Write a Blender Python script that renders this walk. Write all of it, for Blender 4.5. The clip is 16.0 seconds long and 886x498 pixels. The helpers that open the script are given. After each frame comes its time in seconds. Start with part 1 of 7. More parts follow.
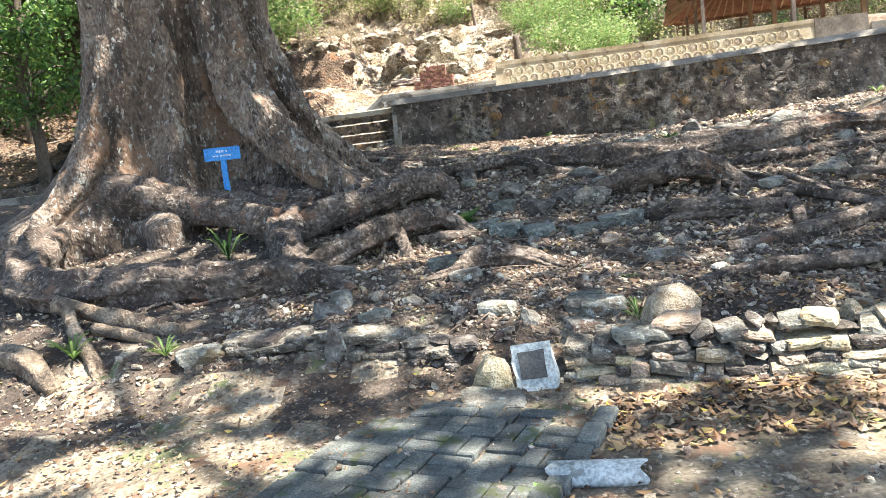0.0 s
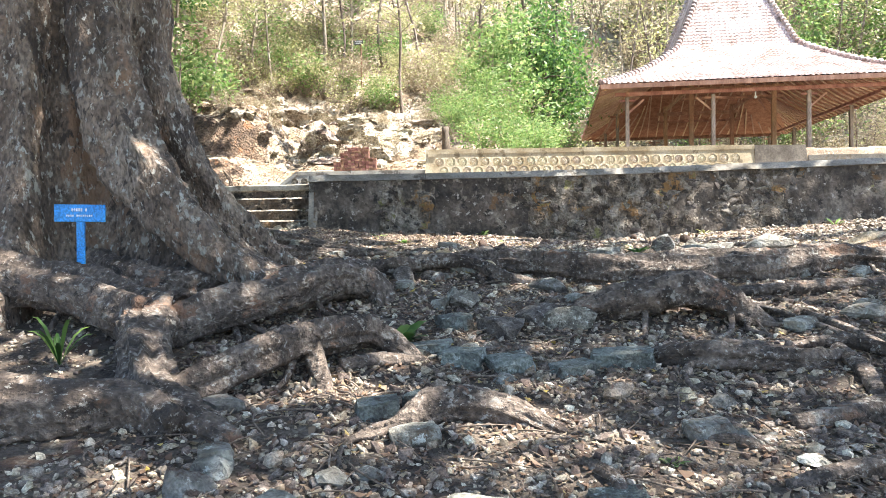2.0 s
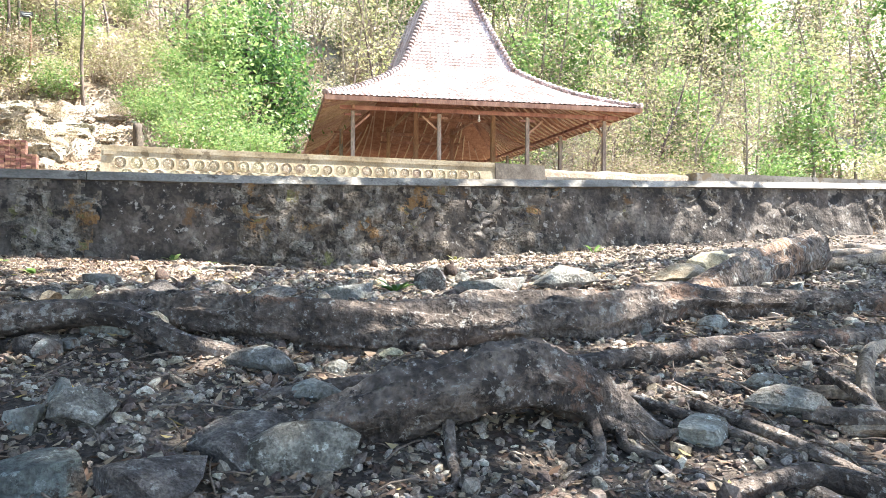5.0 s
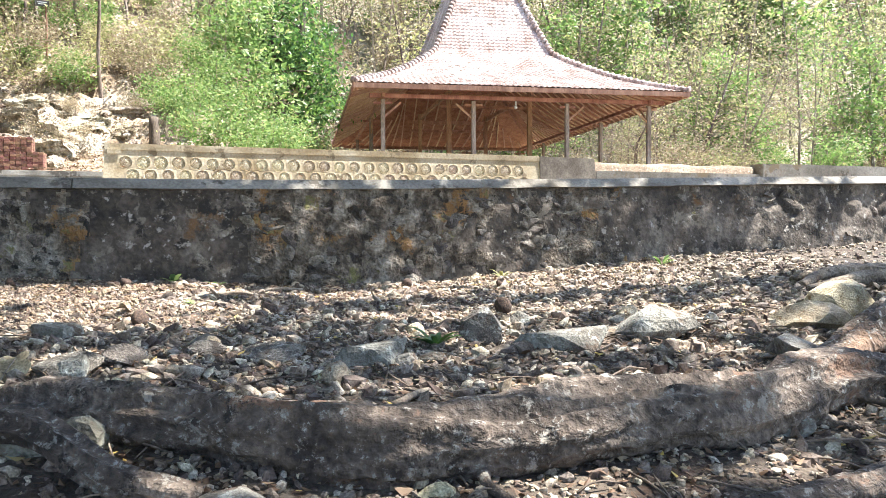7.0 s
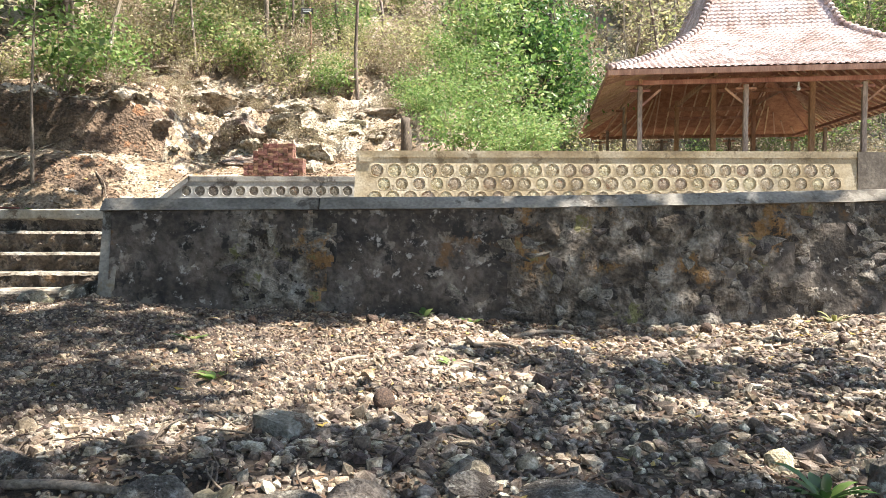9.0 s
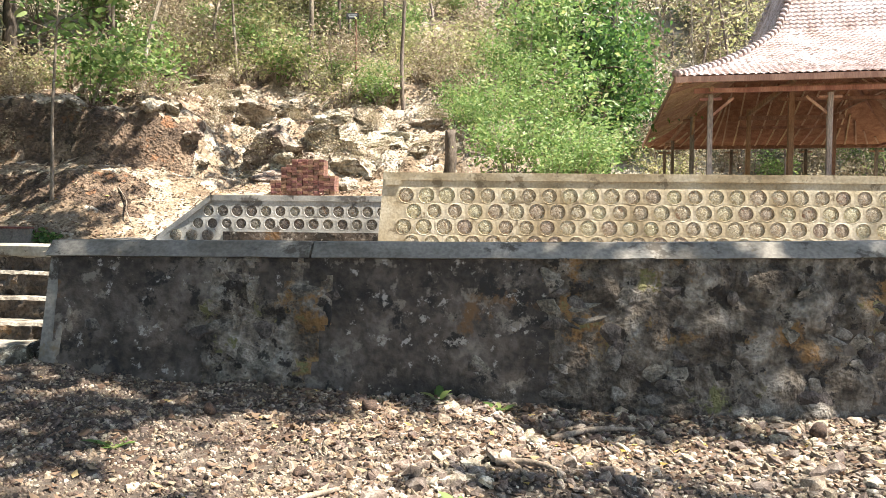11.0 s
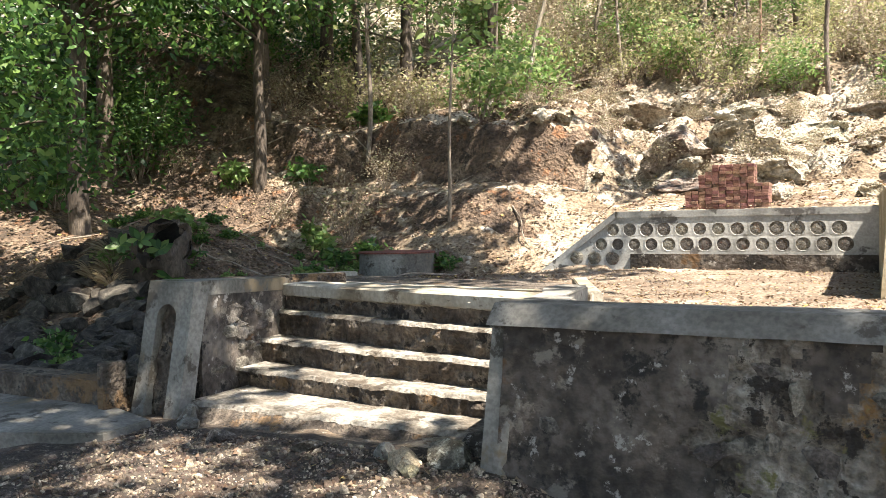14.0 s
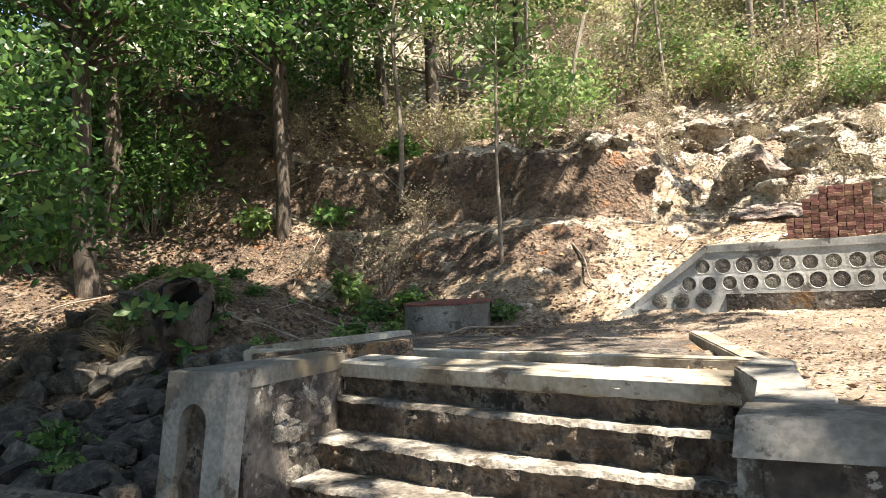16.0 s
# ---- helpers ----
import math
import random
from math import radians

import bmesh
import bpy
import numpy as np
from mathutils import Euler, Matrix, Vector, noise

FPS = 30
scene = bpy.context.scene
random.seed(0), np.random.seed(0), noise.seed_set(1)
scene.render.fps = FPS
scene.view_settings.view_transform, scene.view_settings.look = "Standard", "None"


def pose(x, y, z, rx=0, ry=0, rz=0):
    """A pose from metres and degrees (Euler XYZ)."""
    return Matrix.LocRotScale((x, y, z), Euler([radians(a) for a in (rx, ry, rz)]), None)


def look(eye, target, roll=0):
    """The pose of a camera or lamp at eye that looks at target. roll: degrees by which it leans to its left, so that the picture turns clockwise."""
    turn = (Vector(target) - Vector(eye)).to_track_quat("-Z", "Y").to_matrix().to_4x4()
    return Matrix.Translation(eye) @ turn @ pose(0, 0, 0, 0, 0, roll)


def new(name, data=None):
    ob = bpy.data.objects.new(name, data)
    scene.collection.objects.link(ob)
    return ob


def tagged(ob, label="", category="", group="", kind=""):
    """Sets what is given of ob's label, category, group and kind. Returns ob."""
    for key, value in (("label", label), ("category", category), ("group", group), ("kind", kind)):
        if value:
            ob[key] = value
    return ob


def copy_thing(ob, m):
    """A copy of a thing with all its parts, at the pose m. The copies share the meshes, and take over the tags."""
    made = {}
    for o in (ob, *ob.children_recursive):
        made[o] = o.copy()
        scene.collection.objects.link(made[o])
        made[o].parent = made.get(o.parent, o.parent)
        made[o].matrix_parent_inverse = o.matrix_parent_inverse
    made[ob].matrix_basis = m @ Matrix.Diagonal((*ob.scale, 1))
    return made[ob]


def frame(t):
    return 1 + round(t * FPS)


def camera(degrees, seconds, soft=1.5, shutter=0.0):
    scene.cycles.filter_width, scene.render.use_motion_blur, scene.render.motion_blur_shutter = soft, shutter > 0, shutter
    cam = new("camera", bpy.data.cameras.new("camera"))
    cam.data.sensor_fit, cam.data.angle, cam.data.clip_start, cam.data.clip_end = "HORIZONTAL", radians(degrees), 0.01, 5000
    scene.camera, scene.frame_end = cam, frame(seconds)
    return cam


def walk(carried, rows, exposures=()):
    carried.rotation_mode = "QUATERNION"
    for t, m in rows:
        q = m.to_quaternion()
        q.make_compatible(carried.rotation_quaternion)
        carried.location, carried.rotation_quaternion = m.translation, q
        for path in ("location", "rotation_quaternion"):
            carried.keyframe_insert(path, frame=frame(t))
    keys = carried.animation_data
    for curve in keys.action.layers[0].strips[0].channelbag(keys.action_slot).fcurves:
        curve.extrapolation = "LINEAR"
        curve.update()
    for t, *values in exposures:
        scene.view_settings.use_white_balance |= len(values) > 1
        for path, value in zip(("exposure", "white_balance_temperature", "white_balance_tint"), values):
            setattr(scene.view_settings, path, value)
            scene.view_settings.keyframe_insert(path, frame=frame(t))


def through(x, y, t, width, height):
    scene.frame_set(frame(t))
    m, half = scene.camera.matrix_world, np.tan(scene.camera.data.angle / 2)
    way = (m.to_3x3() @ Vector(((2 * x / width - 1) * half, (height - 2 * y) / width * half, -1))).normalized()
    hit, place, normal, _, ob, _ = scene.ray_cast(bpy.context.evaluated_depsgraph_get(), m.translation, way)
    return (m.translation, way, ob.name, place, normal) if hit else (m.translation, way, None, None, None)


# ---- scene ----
# --- the camera and its walk
cam = camera(61.0, 16.0, soft=0.55)
PATH = [
    (0, (2.746, -7.575, 0.066), (2.507, -5.611, -0.226), -7.2),
    (0.5, (2.617, -6.986, 0.098), (2.463, -5.015, -0.2), -3.7),
    (1, (2.445, -6.509, 0.1), (2.425, -4.519, -0.098), -3.2),
    (1.5, (2.361, -5.965, 0.084), (2.383, -3.972, -0.082), -2.2),
    (2, (2.244, -5.462, 0.057), (2.284, -3.464, -0.013), -1.0),
    (2.5, (2.21, -4.993, 0.036), (2.351, -2.998, -0.025), -1.5),
    (3, (2.324, -4.367, 0.11), (2.442, -2.373, 0.007), -1.8),
    (3.5, (2.345, -3.882, 0.1), (2.719, -1.92, -0.008), -1.5),
    (4, (2.484, -3.428, 0.056), (3.154, -1.545, -0.033), -1.3),
    (4.5, (2.648, -2.89, 0.039), (3.34, -1.015, -0.019), -1.0),
    (4.7, (2.699, -2.59, 0.046), (3.462, -0.742, 0.025), 0.1),
    (7, (3.252, -0.658, 0.418), (3.936, 1.22, 0.36), -0.3),
    (7.5, (3.182, 0.009, 0.481), (3.699, 1.937, 0.364), 0.9),
    (8, (3.14, 0.637, 0.635), (3.63, 2.567, 0.446), -0.2),
    (8.5, (3.156, 0.894, 0.726), (3.267, 2.889, 0.645), -0.9),
    (10.8, (3.616, 2.542, 1.147), (3.616, 4.538, 1.023), 1.2),
    (11, (3.567, 2.798, 1.179), (3.478, 4.794, 1.109), 0.6),
    (11.5, (3.469, 3.214, 1.218), (2.978, 5.152, 1.171), -0.2),
    (12, (3.323, 3.491, 1.328), (2.565, 5.337, 1.195), -0.1),
    (12.5, (3.107, 3.628, 1.384), (2.259, 5.425, 1.16), -0.2),
    (13, (2.815, 4.037, 1.381), (1.866, 5.787, 1.188), -1.2),
    (13.5, (2.497, 4.408, 1.417), (1.405, 6.083, 1.367), -1.4),
    (14, (2.014, 4.731, 1.484), (1.039, 6.476, 1.423), -0.9),
    (14.5, (1.667, 5.153, 1.576), (0.662, 6.882, 1.542), -2.0),
    (15, (1.231, 5.423, 1.622), (0.225, 7.152, 1.646), -2.3),
    (15.5, (0.924, 5.579, 1.615), (-0.04, 7.332, 1.594), -2.9),
    (16, (0.509, 5.962, 1.641), (-0.492, 7.693, 1.681), -3.4),
]
walk(cam, [(t, look(eye, target, roll)) for t, eye, target, roll in PATH],
     exposures=[(0.0, 2.18, 6600, 11), (2.0, 2.32, 6450, 11), (3.5, 2.54, 6300, 11), (4.5, 2.50, 6250, 11), (7.0, 2.15, 6350, 11), (8.5, 1.86, 6600, 11), (11.0, 1.82, 6750, 11), (13.2, 1.92, 6750, 11), (15.5, 1.80, 6800, 11), (16.0, 1.80, 6800, 11)])

# --- daylight: high sun from the side, blue sky
SUN_EL, SUN_AZ = 62.0, 101.0      # degrees above the horizon; from +y towards +x
world = bpy.data.worlds.new("sky")
scene.world = world
world.use_nodes = True
wn = world.node_tree.nodes
sky = wn.new("ShaderNodeTexSky")
sky.sky_type, sky.sun_disc = "NISHITA", False
sky.sun_elevation, sky.sun_rotation = radians(SUN_EL), radians(SUN_AZ)
world.node_tree.links.new(sky.outputs[0], wn["Background"].inputs[0])
wn["Background"].inputs[1].default_value = 0.105
sun = new("sun", bpy.data.lights.new("sun", "SUN"))
sun.data.energy, sun.data.angle, sun.data.color = 5.0, radians(0.6), (1.0, 0.95, 0.86)
ce = math.cos(radians(SUN_EL))
SUN_DIR = Vector((ce * math.sin(radians(SUN_AZ)), ce * math.cos(radians(SUN_AZ)), math.sin(radians(SUN_EL))))
sun.matrix_world = look(SUN_DIR * 60, (0, 0, 0))

# --- materials
def node_mat(name):
    m = bpy.data.materials.new(name)
    m.use_nodes = True
    return m, m.node_tree.nodes, m.node_tree.links, m.node_tree.nodes["Principled BSDF"]


def ramp_node(n, stops):
    r = n.new("ShaderNodeValToRGB")
    while len(r.color_ramp.elements) < len(stops):
        r.color_ramp.elements.new(0.5)
    for e, (p, c) in zip(r.color_ramp.elements, stops):
        e.position, e.color = p, (*c, 1)
    return r


def grain(name, stops, scale=4.0, fine=60.0, rough=0.85, bump=0.4, dist=0.02, stretch=(1, 1, 1), spots=(), vary=0.0, island=False, metal=0.0, speck=0.5):
    """Two scales of noise in colour and relief; spots: (colour, scale, threshold) blotches with a shape of their own."""
    m, n, l, b = node_mat(name)
    place = n.new("ShaderNodeNewGeometry")
    mp = n.new("ShaderNodeMapping")
    mp.inputs["Scale"].default_value = stretch
    l.new(place.outputs["Position"], mp.inputs[0])
    big = n.new("ShaderNodeTexNoise")
    big.inputs["Scale"].default_value, big.inputs["Detail"].default_value, big.inputs["Roughness"].default_value = scale, 7, 0.62
    l.new(mp.outputs[0], big.inputs["Vector"])
    col = ramp_node(n, [(0.5 + (q - 0.5) * 0.6, c) for q, c in stops])
    l.new(big.outputs["Fac"], col.inputs[0])
    small = n.new("ShaderNodeTexNoise")
    small.inputs["Scale"].default_value, small.inputs["Detail"].default_value = fine, 5
    l.new(mp.outputs[0], small.inputs["Vector"])
    shade = ramp_node(n, [(0.38, (0.32, 0.32, 0.32)), (0.62, (1.45, 1.45, 1.45))])
    l.new(small.outputs["Fac"], shade.inputs[0])
    mul = n.new("ShaderNodeMix")
    mul.data_type, mul.blend_type = "RGBA", "MULTIPLY"
    mul.inputs[0].default_value = speck
    l.new(col.outputs[0], mul.inputs[6])
    l.new(shade.outputs[0], mul.inputs[7])
    out = mul.outputs[2]
    for c, sc, th in spots:
        s = n.new("ShaderNodeTexNoise")
        s.inputs["Scale"].default_value, s.inputs["Detail"].default_value, s.inputs["Roughness"].default_value = sc, 6, 0.7
        l.new(mp.outputs[0], s.inputs["Vector"])
        th = 0.5 + (th - 0.5) * 0.62
        r = ramp_node(n, [(th, (0, 0, 0)), (min(th + 0.05, 1), (1, 1, 1))])
        l.new(s.outputs["Fac"], r.inputs[0])
        mx = n.new("ShaderNodeMix")
        mx.data_type = "RGBA"
        l.new(r.outputs[0], mx.inputs[0])
        l.new(out, mx.inputs[6])
        mx.inputs[7].default_value = (*c, 1)
        out = mx.outputs[2]
    if vary:
        if island:
            rnd = n.new("ShaderNodeNewGeometry").outputs["Random Per Island"]
        else:
            rnd = n.new("ShaderNodeObjectInfo").outputs["Random"]
        hv = n.new("ShaderNodeHueSaturation")
        mr = n.new("ShaderNodeMapRange")
        mr.inputs["To Min"].default_value, mr.inputs["To Max"].default_value = 1 - vary, 1 + vary
        l.new(rnd, mr.inputs["Value"])
        l.new(mr.outputs[0], hv.inputs["Value"])
        mh = n.new("ShaderNodeMath")
        mh.operation = "MULTIPLY_ADD"
        mh.inputs[1].default_value, mh.inputs[2].default_value = 0.05, 0.475
        l.new(rnd, mh.inputs[0])
        l.new(mh.outputs[0], hv.inputs["Hue"])
        l.new(out, hv.inputs["Color"])
        out = hv.outputs[0]
    l.new(out, b.inputs["Base Color"])
    b.inputs["Roughness"].default_value, b.inputs["Metallic"].default_value = rough, metal
    mixh = n.new("ShaderNodeMath")
    mixh.operation = "MULTIPLY_ADD"
    mixh.inputs[1].default_value = 2.0
    l.new(big.outputs["Fac"], mixh.inputs[0])
    l.new(small.outputs["Fac"], mixh.inputs[2])
    bp = n.new("ShaderNodeBump")
    bp.inputs["Strength"].default_value, bp.inputs["Distance"].default_value = bump, dist
    l.new(mixh.outputs[0], bp.inputs["Height"])
    l.new(bp.outputs[0], b.inputs["Normal"])
    return m


def leaf_mat(name, stops, through=0.4, rough=0.5):
    """Leaves: each its own shade, lit from both sides."""
    m, n, l, b = node_mat(name)
    rnd = n.new("ShaderNodeNewGeometry").outputs["Random Per Island"]
    col = ramp_node(n, stops)
    l.new(rnd, col.inputs[0])
    l.new(col.outputs[0], b.inputs["Base Color"])
    b.inputs["Roughness"].default_value = rough
    tr = n.new("ShaderNodeBsdfTranslucent")
    l.new(col.outputs[0], tr.inputs[0])
    mx = n.new("ShaderNodeMixShader")
    mx.inputs[0].default_value = through
    l.new(b.outputs[0], mx.inputs[1])
    l.new(tr.outputs[0], mx.inputs[2])
    l.new(mx.outputs[0], n["Material Output"].inputs[0])
    return m


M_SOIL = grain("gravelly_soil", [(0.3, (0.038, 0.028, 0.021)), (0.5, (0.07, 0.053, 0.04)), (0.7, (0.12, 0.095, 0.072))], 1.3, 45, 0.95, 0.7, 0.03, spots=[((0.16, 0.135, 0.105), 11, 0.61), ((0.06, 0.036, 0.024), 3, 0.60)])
M_TERR = grain("dry_terrace_soil", [(0.3, (0.125, 0.09, 0.06)), (0.6, (0.225, 0.175, 0.125)), (0.8, (0.31, 0.26, 0.195))], 1.0, 30, 0.95, 0.6, 0.03, spots=[((0.15, 0.10, 0.065), 9, 0.58), ((0.38, 0.33, 0.265), 16, 0.63)])
M_SLOPE = grain("dry_hill_litter", [(0.3, (0.155, 0.108, 0.068)), (0.5, (0.275, 0.21, 0.142)), (0.75, (0.44, 0.375, 0.29))], 0.55, 14, 0.95, 0.8, 0.08, spots=[((0.43, 0.38, 0.305), 2.2, 0.61), ((0.11, 0.07, 0.04), 5, 0.60)])
M_RED = grain("red_cut_earth", [(0.3, (0.085, 0.057, 0.039)), (0.55, (0.175, 0.118, 0.078)), (0.8, (0.31, 0.23, 0.16))], 1.6, 14, 0.95, 1.0, 0.12, spots=[((0.06, 0.042, 0.029), 3, 0.56), ((0.23, 0.115, 0.058), 1.5, 0.64)])
M_FAR = grain("wooded_hill_floor", [(0.3, (0.15, 0.135, 0.08)), (0.5, (0.28, 0.25, 0.175)), (0.75, (0.45, 0.41, 0.32))], 0.35, 7, 0.95, 0.8, 0.2, spots=[((0.15, 0.165, 0.075), 1.2, 0.59), ((0.13, 0.10, 0.065), 0.5, 0.63)])
M_BARK = grain("grey_brown_bark", [(0.3, (0.08, 0.058, 0.043)), (0.5, (0.155, 0.116, 0.088)), (0.72, (0.24, 0.19, 0.148))], 1.3, 26, 0.9, 1.0, 0.06, stretch=(1.1, 1.1, 0.6), spots=[((0.20, 0.125, 0.08), 0.9, 0.59), ((0.05, 0.037, 0.029), 2.4, 0.60), ((0.36, 0.35, 0.31), 15, 0.615), ((0.045, 0.034, 0.027), 9, 0.62), ((0.31, 0.29, 0.25), 5, 0.66)], speck=0.6)
M_ROOT = grain("weathered_root_bark", [(0.3, (0.056, 0.041, 0.031)), (0.5, (0.118, 0.089, 0.069)), (0.72, (0.19, 0.15, 0.119))], 3.2, 24, 0.88, 1.0, 0.045, spots=[((0.035, 0.026, 0.02), 7.0, 0.595), ((0.26, 0.235, 0.20), 10, 0.635), ((0.31, 0.29, 0.255), 24, 0.645), ((0.17, 0.10, 0.065), 2.4, 0.65)], speck=0.6)
M_ENDCEM = grain("dark_end_cement", [(0.3, (0.075, 0.062, 0.05)), (0.5, (0.125, 0.106, 0.086)), (0.75, (0.22, 0.19, 0.155))], 1.6, 26, 0.92, 0.4, 0.012, speck=0.3)
M_PALEROOT = grain("pale_bare_root", [(0.3, (0.13, 0.095, 0.065)), (0.5, (0.22, 0.17, 0.12)), (0.7, (0.33, 0.27, 0.20))], 4, 40, 0.85, 0.9, 0.03, spots=[((0.075, 0.052, 0.036), 6, 0.58)])
M_ROCK = grain("grey_green_rock", [(0.3, (0.115, 0.103, 0.084)), (0.5, (0.20, 0.19, 0.16)), (0.72, (0.30, 0.295, 0.255))], 6, 45, 0.9, 0.8, 0.03, spots=[((0.10, 0.073, 0.05), 4, 0.57), ((0.41, 0.425, 0.385), 9, 0.64)], vary=0.3, speck=0.35)
M_PATHSOIL = grain("dusty_tan_soil", [(0.3, (0.12, 0.095, 0.065)), (0.5, (0.21, 0.175, 0.125)), (0.7, (0.31, 0.27, 0.20))], 1.2, 40, 0.95, 0.6, 0.02, spots=[((0.12, 0.13, 0.06), 2.2, 0.60), ((0.36, 0.32, 0.25), 12, 0.61), ((0.13, 0.08, 0.05), 4, 0.61)])
M_YROCK = grain("ochre_limestone", [(0.3, (0.28, 0.22, 0.14)), (0.6, (0.44, 0.37, 0.26)), (0.8, (0.52, 0.47, 0.37))], 11, 80, 0.9, 0.7, 0.02, spots=[((0.20, 0.13, 0.07), 14, 0.63)], vary=0.15)
M_LIME = grain("pale_limestone_outcrop", [(0.3, (0.18, 0.14, 0.098)), (0.5, (0.335, 0.28, 0.215)), (0.75, (0.48, 0.435, 0.36))], 1.8, 16, 0.95, 1.0, 0.10, spots=[((0.13, 0.09, 0.06), 3.5, 0.57)], vary=0.15)
M_PEBBLE = grain("mixed_gravel", [(0.3, (0.13, 0.098, 0.072)), (0.5, (0.245, 0.20, 0.155)), (0.7, (0.44, 0.39, 0.32))], 9, 90, 0.9, 0.5, 0.006, vary=0.55, island=True)
M_FINE = grain("fine_brown_gravel", [(0.3, (0.11, 0.077, 0.055)), (0.5, (0.195, 0.145, 0.108)), (0.7, (0.35, 0.29, 0.23))], 9, 90, 0.9, 0.4, 0.006, vary=0.6, island=True)
M_GOLD = leaf_mat("yellow_orange_fallen_leaves", [(0.0, (0.16, 0.08, 0.035)), (0.4, (0.30, 0.17, 0.075)), (0.85, (0.42, 0.29, 0.14)), (1.0, (0.55, 0.42, 0.08))], 0.2, 0.65)
M_TREAD = grain("worn_cement_painted_sun", [(0.3, (0.14, 0.118, 0.092)), (0.5, (0.255, 0.228, 0.188)), (0.75, (0.40, 0.37, 0.32))], 3.0, 26, 0.92, 0.8, 0.03, spots=[((0.085, 0.066, 0.048), 3.4, 0.60)], speck=0.5)
M_BED = grain("dark_bed_stone", [(0.3, (0.022, 0.018, 0.014)), (0.5, (0.05, 0.041, 0.032)), (0.72, (0.105, 0.09, 0.072))], 8, 60, 0.9, 0.8, 0.03, spots=[((0.14, 0.125, 0.10), 14, 0.67)], vary=0.45)
# near-black colour for the shade inside holes
M_HOLE_SHADE = grain("black_hole_shade", [(0.3, (0.008, 0.007, 0.006)), (0.7, (0.02, 0.017, 0.014))], 20, 90, 0.8, 0.5, 0.005)
M_WALL = grain("sooty_rubble_masonry", [(0.25, (0.026, 0.023, 0.02)), (0.46, (0.066, 0.053, 0.043)), (0.60, (0.115, 0.094, 0.077)), (0.8, (0.21, 0.18, 0.15))], 1.15, 17, 0.95, 0.6, 0.035, spots=[((0.20, 0.172, 0.14), 3.2, 0.61), ((0.14, 0.08, 0.038), 1.1, 0.67), ((0.026, 0.023, 0.02), 2.6, 0.60), ((0.33, 0.305, 0.27), 8, 0.66)], speck=0.45)
# paler than the plaster: bare rubble, with sun dapples painted into its tone
M_RUBBLE = grain("rubble_dry_moss_painted_sun", [(0.28, (0.05, 0.038, 0.028)), (0.46, (0.13, 0.105, 0.08)), (0.62, (0.24, 0.205, 0.165)), (0.8, (0.38, 0.345, 0.295))], 3.6, 22, 0.95, 1.0, 0.06, spots=[((0.24, 0.135, 0.055), 1.5, 0.62), ((0.035, 0.028, 0.022), 5.5, 0.585), ((0.17, 0.16, 0.07), 3.0, 0.66)], speck=0.55)
M_WSTONE = grain("sooty_wall_stone", [(0.3, (0.085, 0.072, 0.06)), (0.6, (0.185, 0.16, 0.135)), (0.85, (0.32, 0.285, 0.245))], 9, 60, 0.95, 0.8, 0.02, spots=[((0.04, 0.034, 0.029), 7, 0.60)], vary=0.45)
M_CEM = grain("weathered_grey_cement", [(0.3, (0.13, 0.117, 0.096)), (0.5, (0.205, 0.19, 0.163)), (0.75, (0.30, 0.28, 0.245))], 1.3, 30, 0.9, 0.3, 0.012, spots=[((0.082, 0.07, 0.055), 2.4, 0.59), ((0.18, 0.14, 0.09), 0.9, 0.63)], speck=0.3)
M_DROCK = grain("dark_wall_stone", [(0.3, (0.085, 0.072, 0.058)), (0.5, (0.16, 0.14, 0.115)), (0.72, (0.26, 0.235, 0.195))], 10, 70, 0.92, 0.8, 0.03, spots=[((0.06, 0.048, 0.037), 7, 0.57), ((0.36, 0.345, 0.30), 20, 0.64)], vary=0.35)
M_RAFTER = grain("pale_red_rafter", [(0.3, (0.50, 0.34, 0.23)), (0.7, (0.66, 0.50, 0.37))], 3, 40, 0.8, 0.3, 0.01, vary=0.15, speck=0.3)
M_LINING = grain("red_roof_boards", [(0.3, (0.30, 0.135, 0.085)), (0.7, (0.46, 0.24, 0.155))], 2.5, 30, 0.85, 0.4, 0.01, speck=0.4)
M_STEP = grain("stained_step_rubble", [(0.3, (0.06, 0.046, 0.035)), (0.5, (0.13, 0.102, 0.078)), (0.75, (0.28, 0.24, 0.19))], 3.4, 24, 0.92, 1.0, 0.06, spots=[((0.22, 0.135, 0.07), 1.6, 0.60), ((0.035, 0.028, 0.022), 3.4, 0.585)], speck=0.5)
M_LAND = grain("ochre_stained_cement", [(0.3, (0.20, 0.165, 0.115)), (0.5, (0.32, 0.28, 0.21)), (0.75, (0.42, 0.39, 0.33))], 1.5, 25, 0.9, 0.4, 0.015, spots=[((0.13, 0.10, 0.07), 2.4, 0.61)], speck=0.25)
M_POT = grain("ochre_stained_plaster", [(0.3, (0.27, 0.21, 0.125)), (0.5, (0.38, 0.315, 0.21)), (0.75, (0.49, 0.435, 0.33))], 1.3, 30, 0.9, 0.35, 0.01, spots=[((0.19, 0.15, 0.095), 3.5, 0.62)], speck=0.25)
M_POTIN = grain("rough_round_stone", [(0.3, (0.38, 0.31, 0.205)), (0.6, (0.56, 0.48, 0.355))], 26, 90, 0.95, 1.0, 0.02, spots=[((0.30, 0.18, 0.11), 10, 0.66), ((0.26, 0.20, 0.125), 30, 0.62)], vary=0.2)
M_GPOT = grain("grey_stained_plaster", [(0.3, (0.24, 0.235, 0.215)), (0.5, (0.37, 0.36, 0.33)), (0.75, (0.47, 0.455, 0.42))], 1.3, 30, 0.9, 0.3, 0.01, spots=[((0.12, 0.11, 0.10), 2.2, 0.61)], speck=0.2)
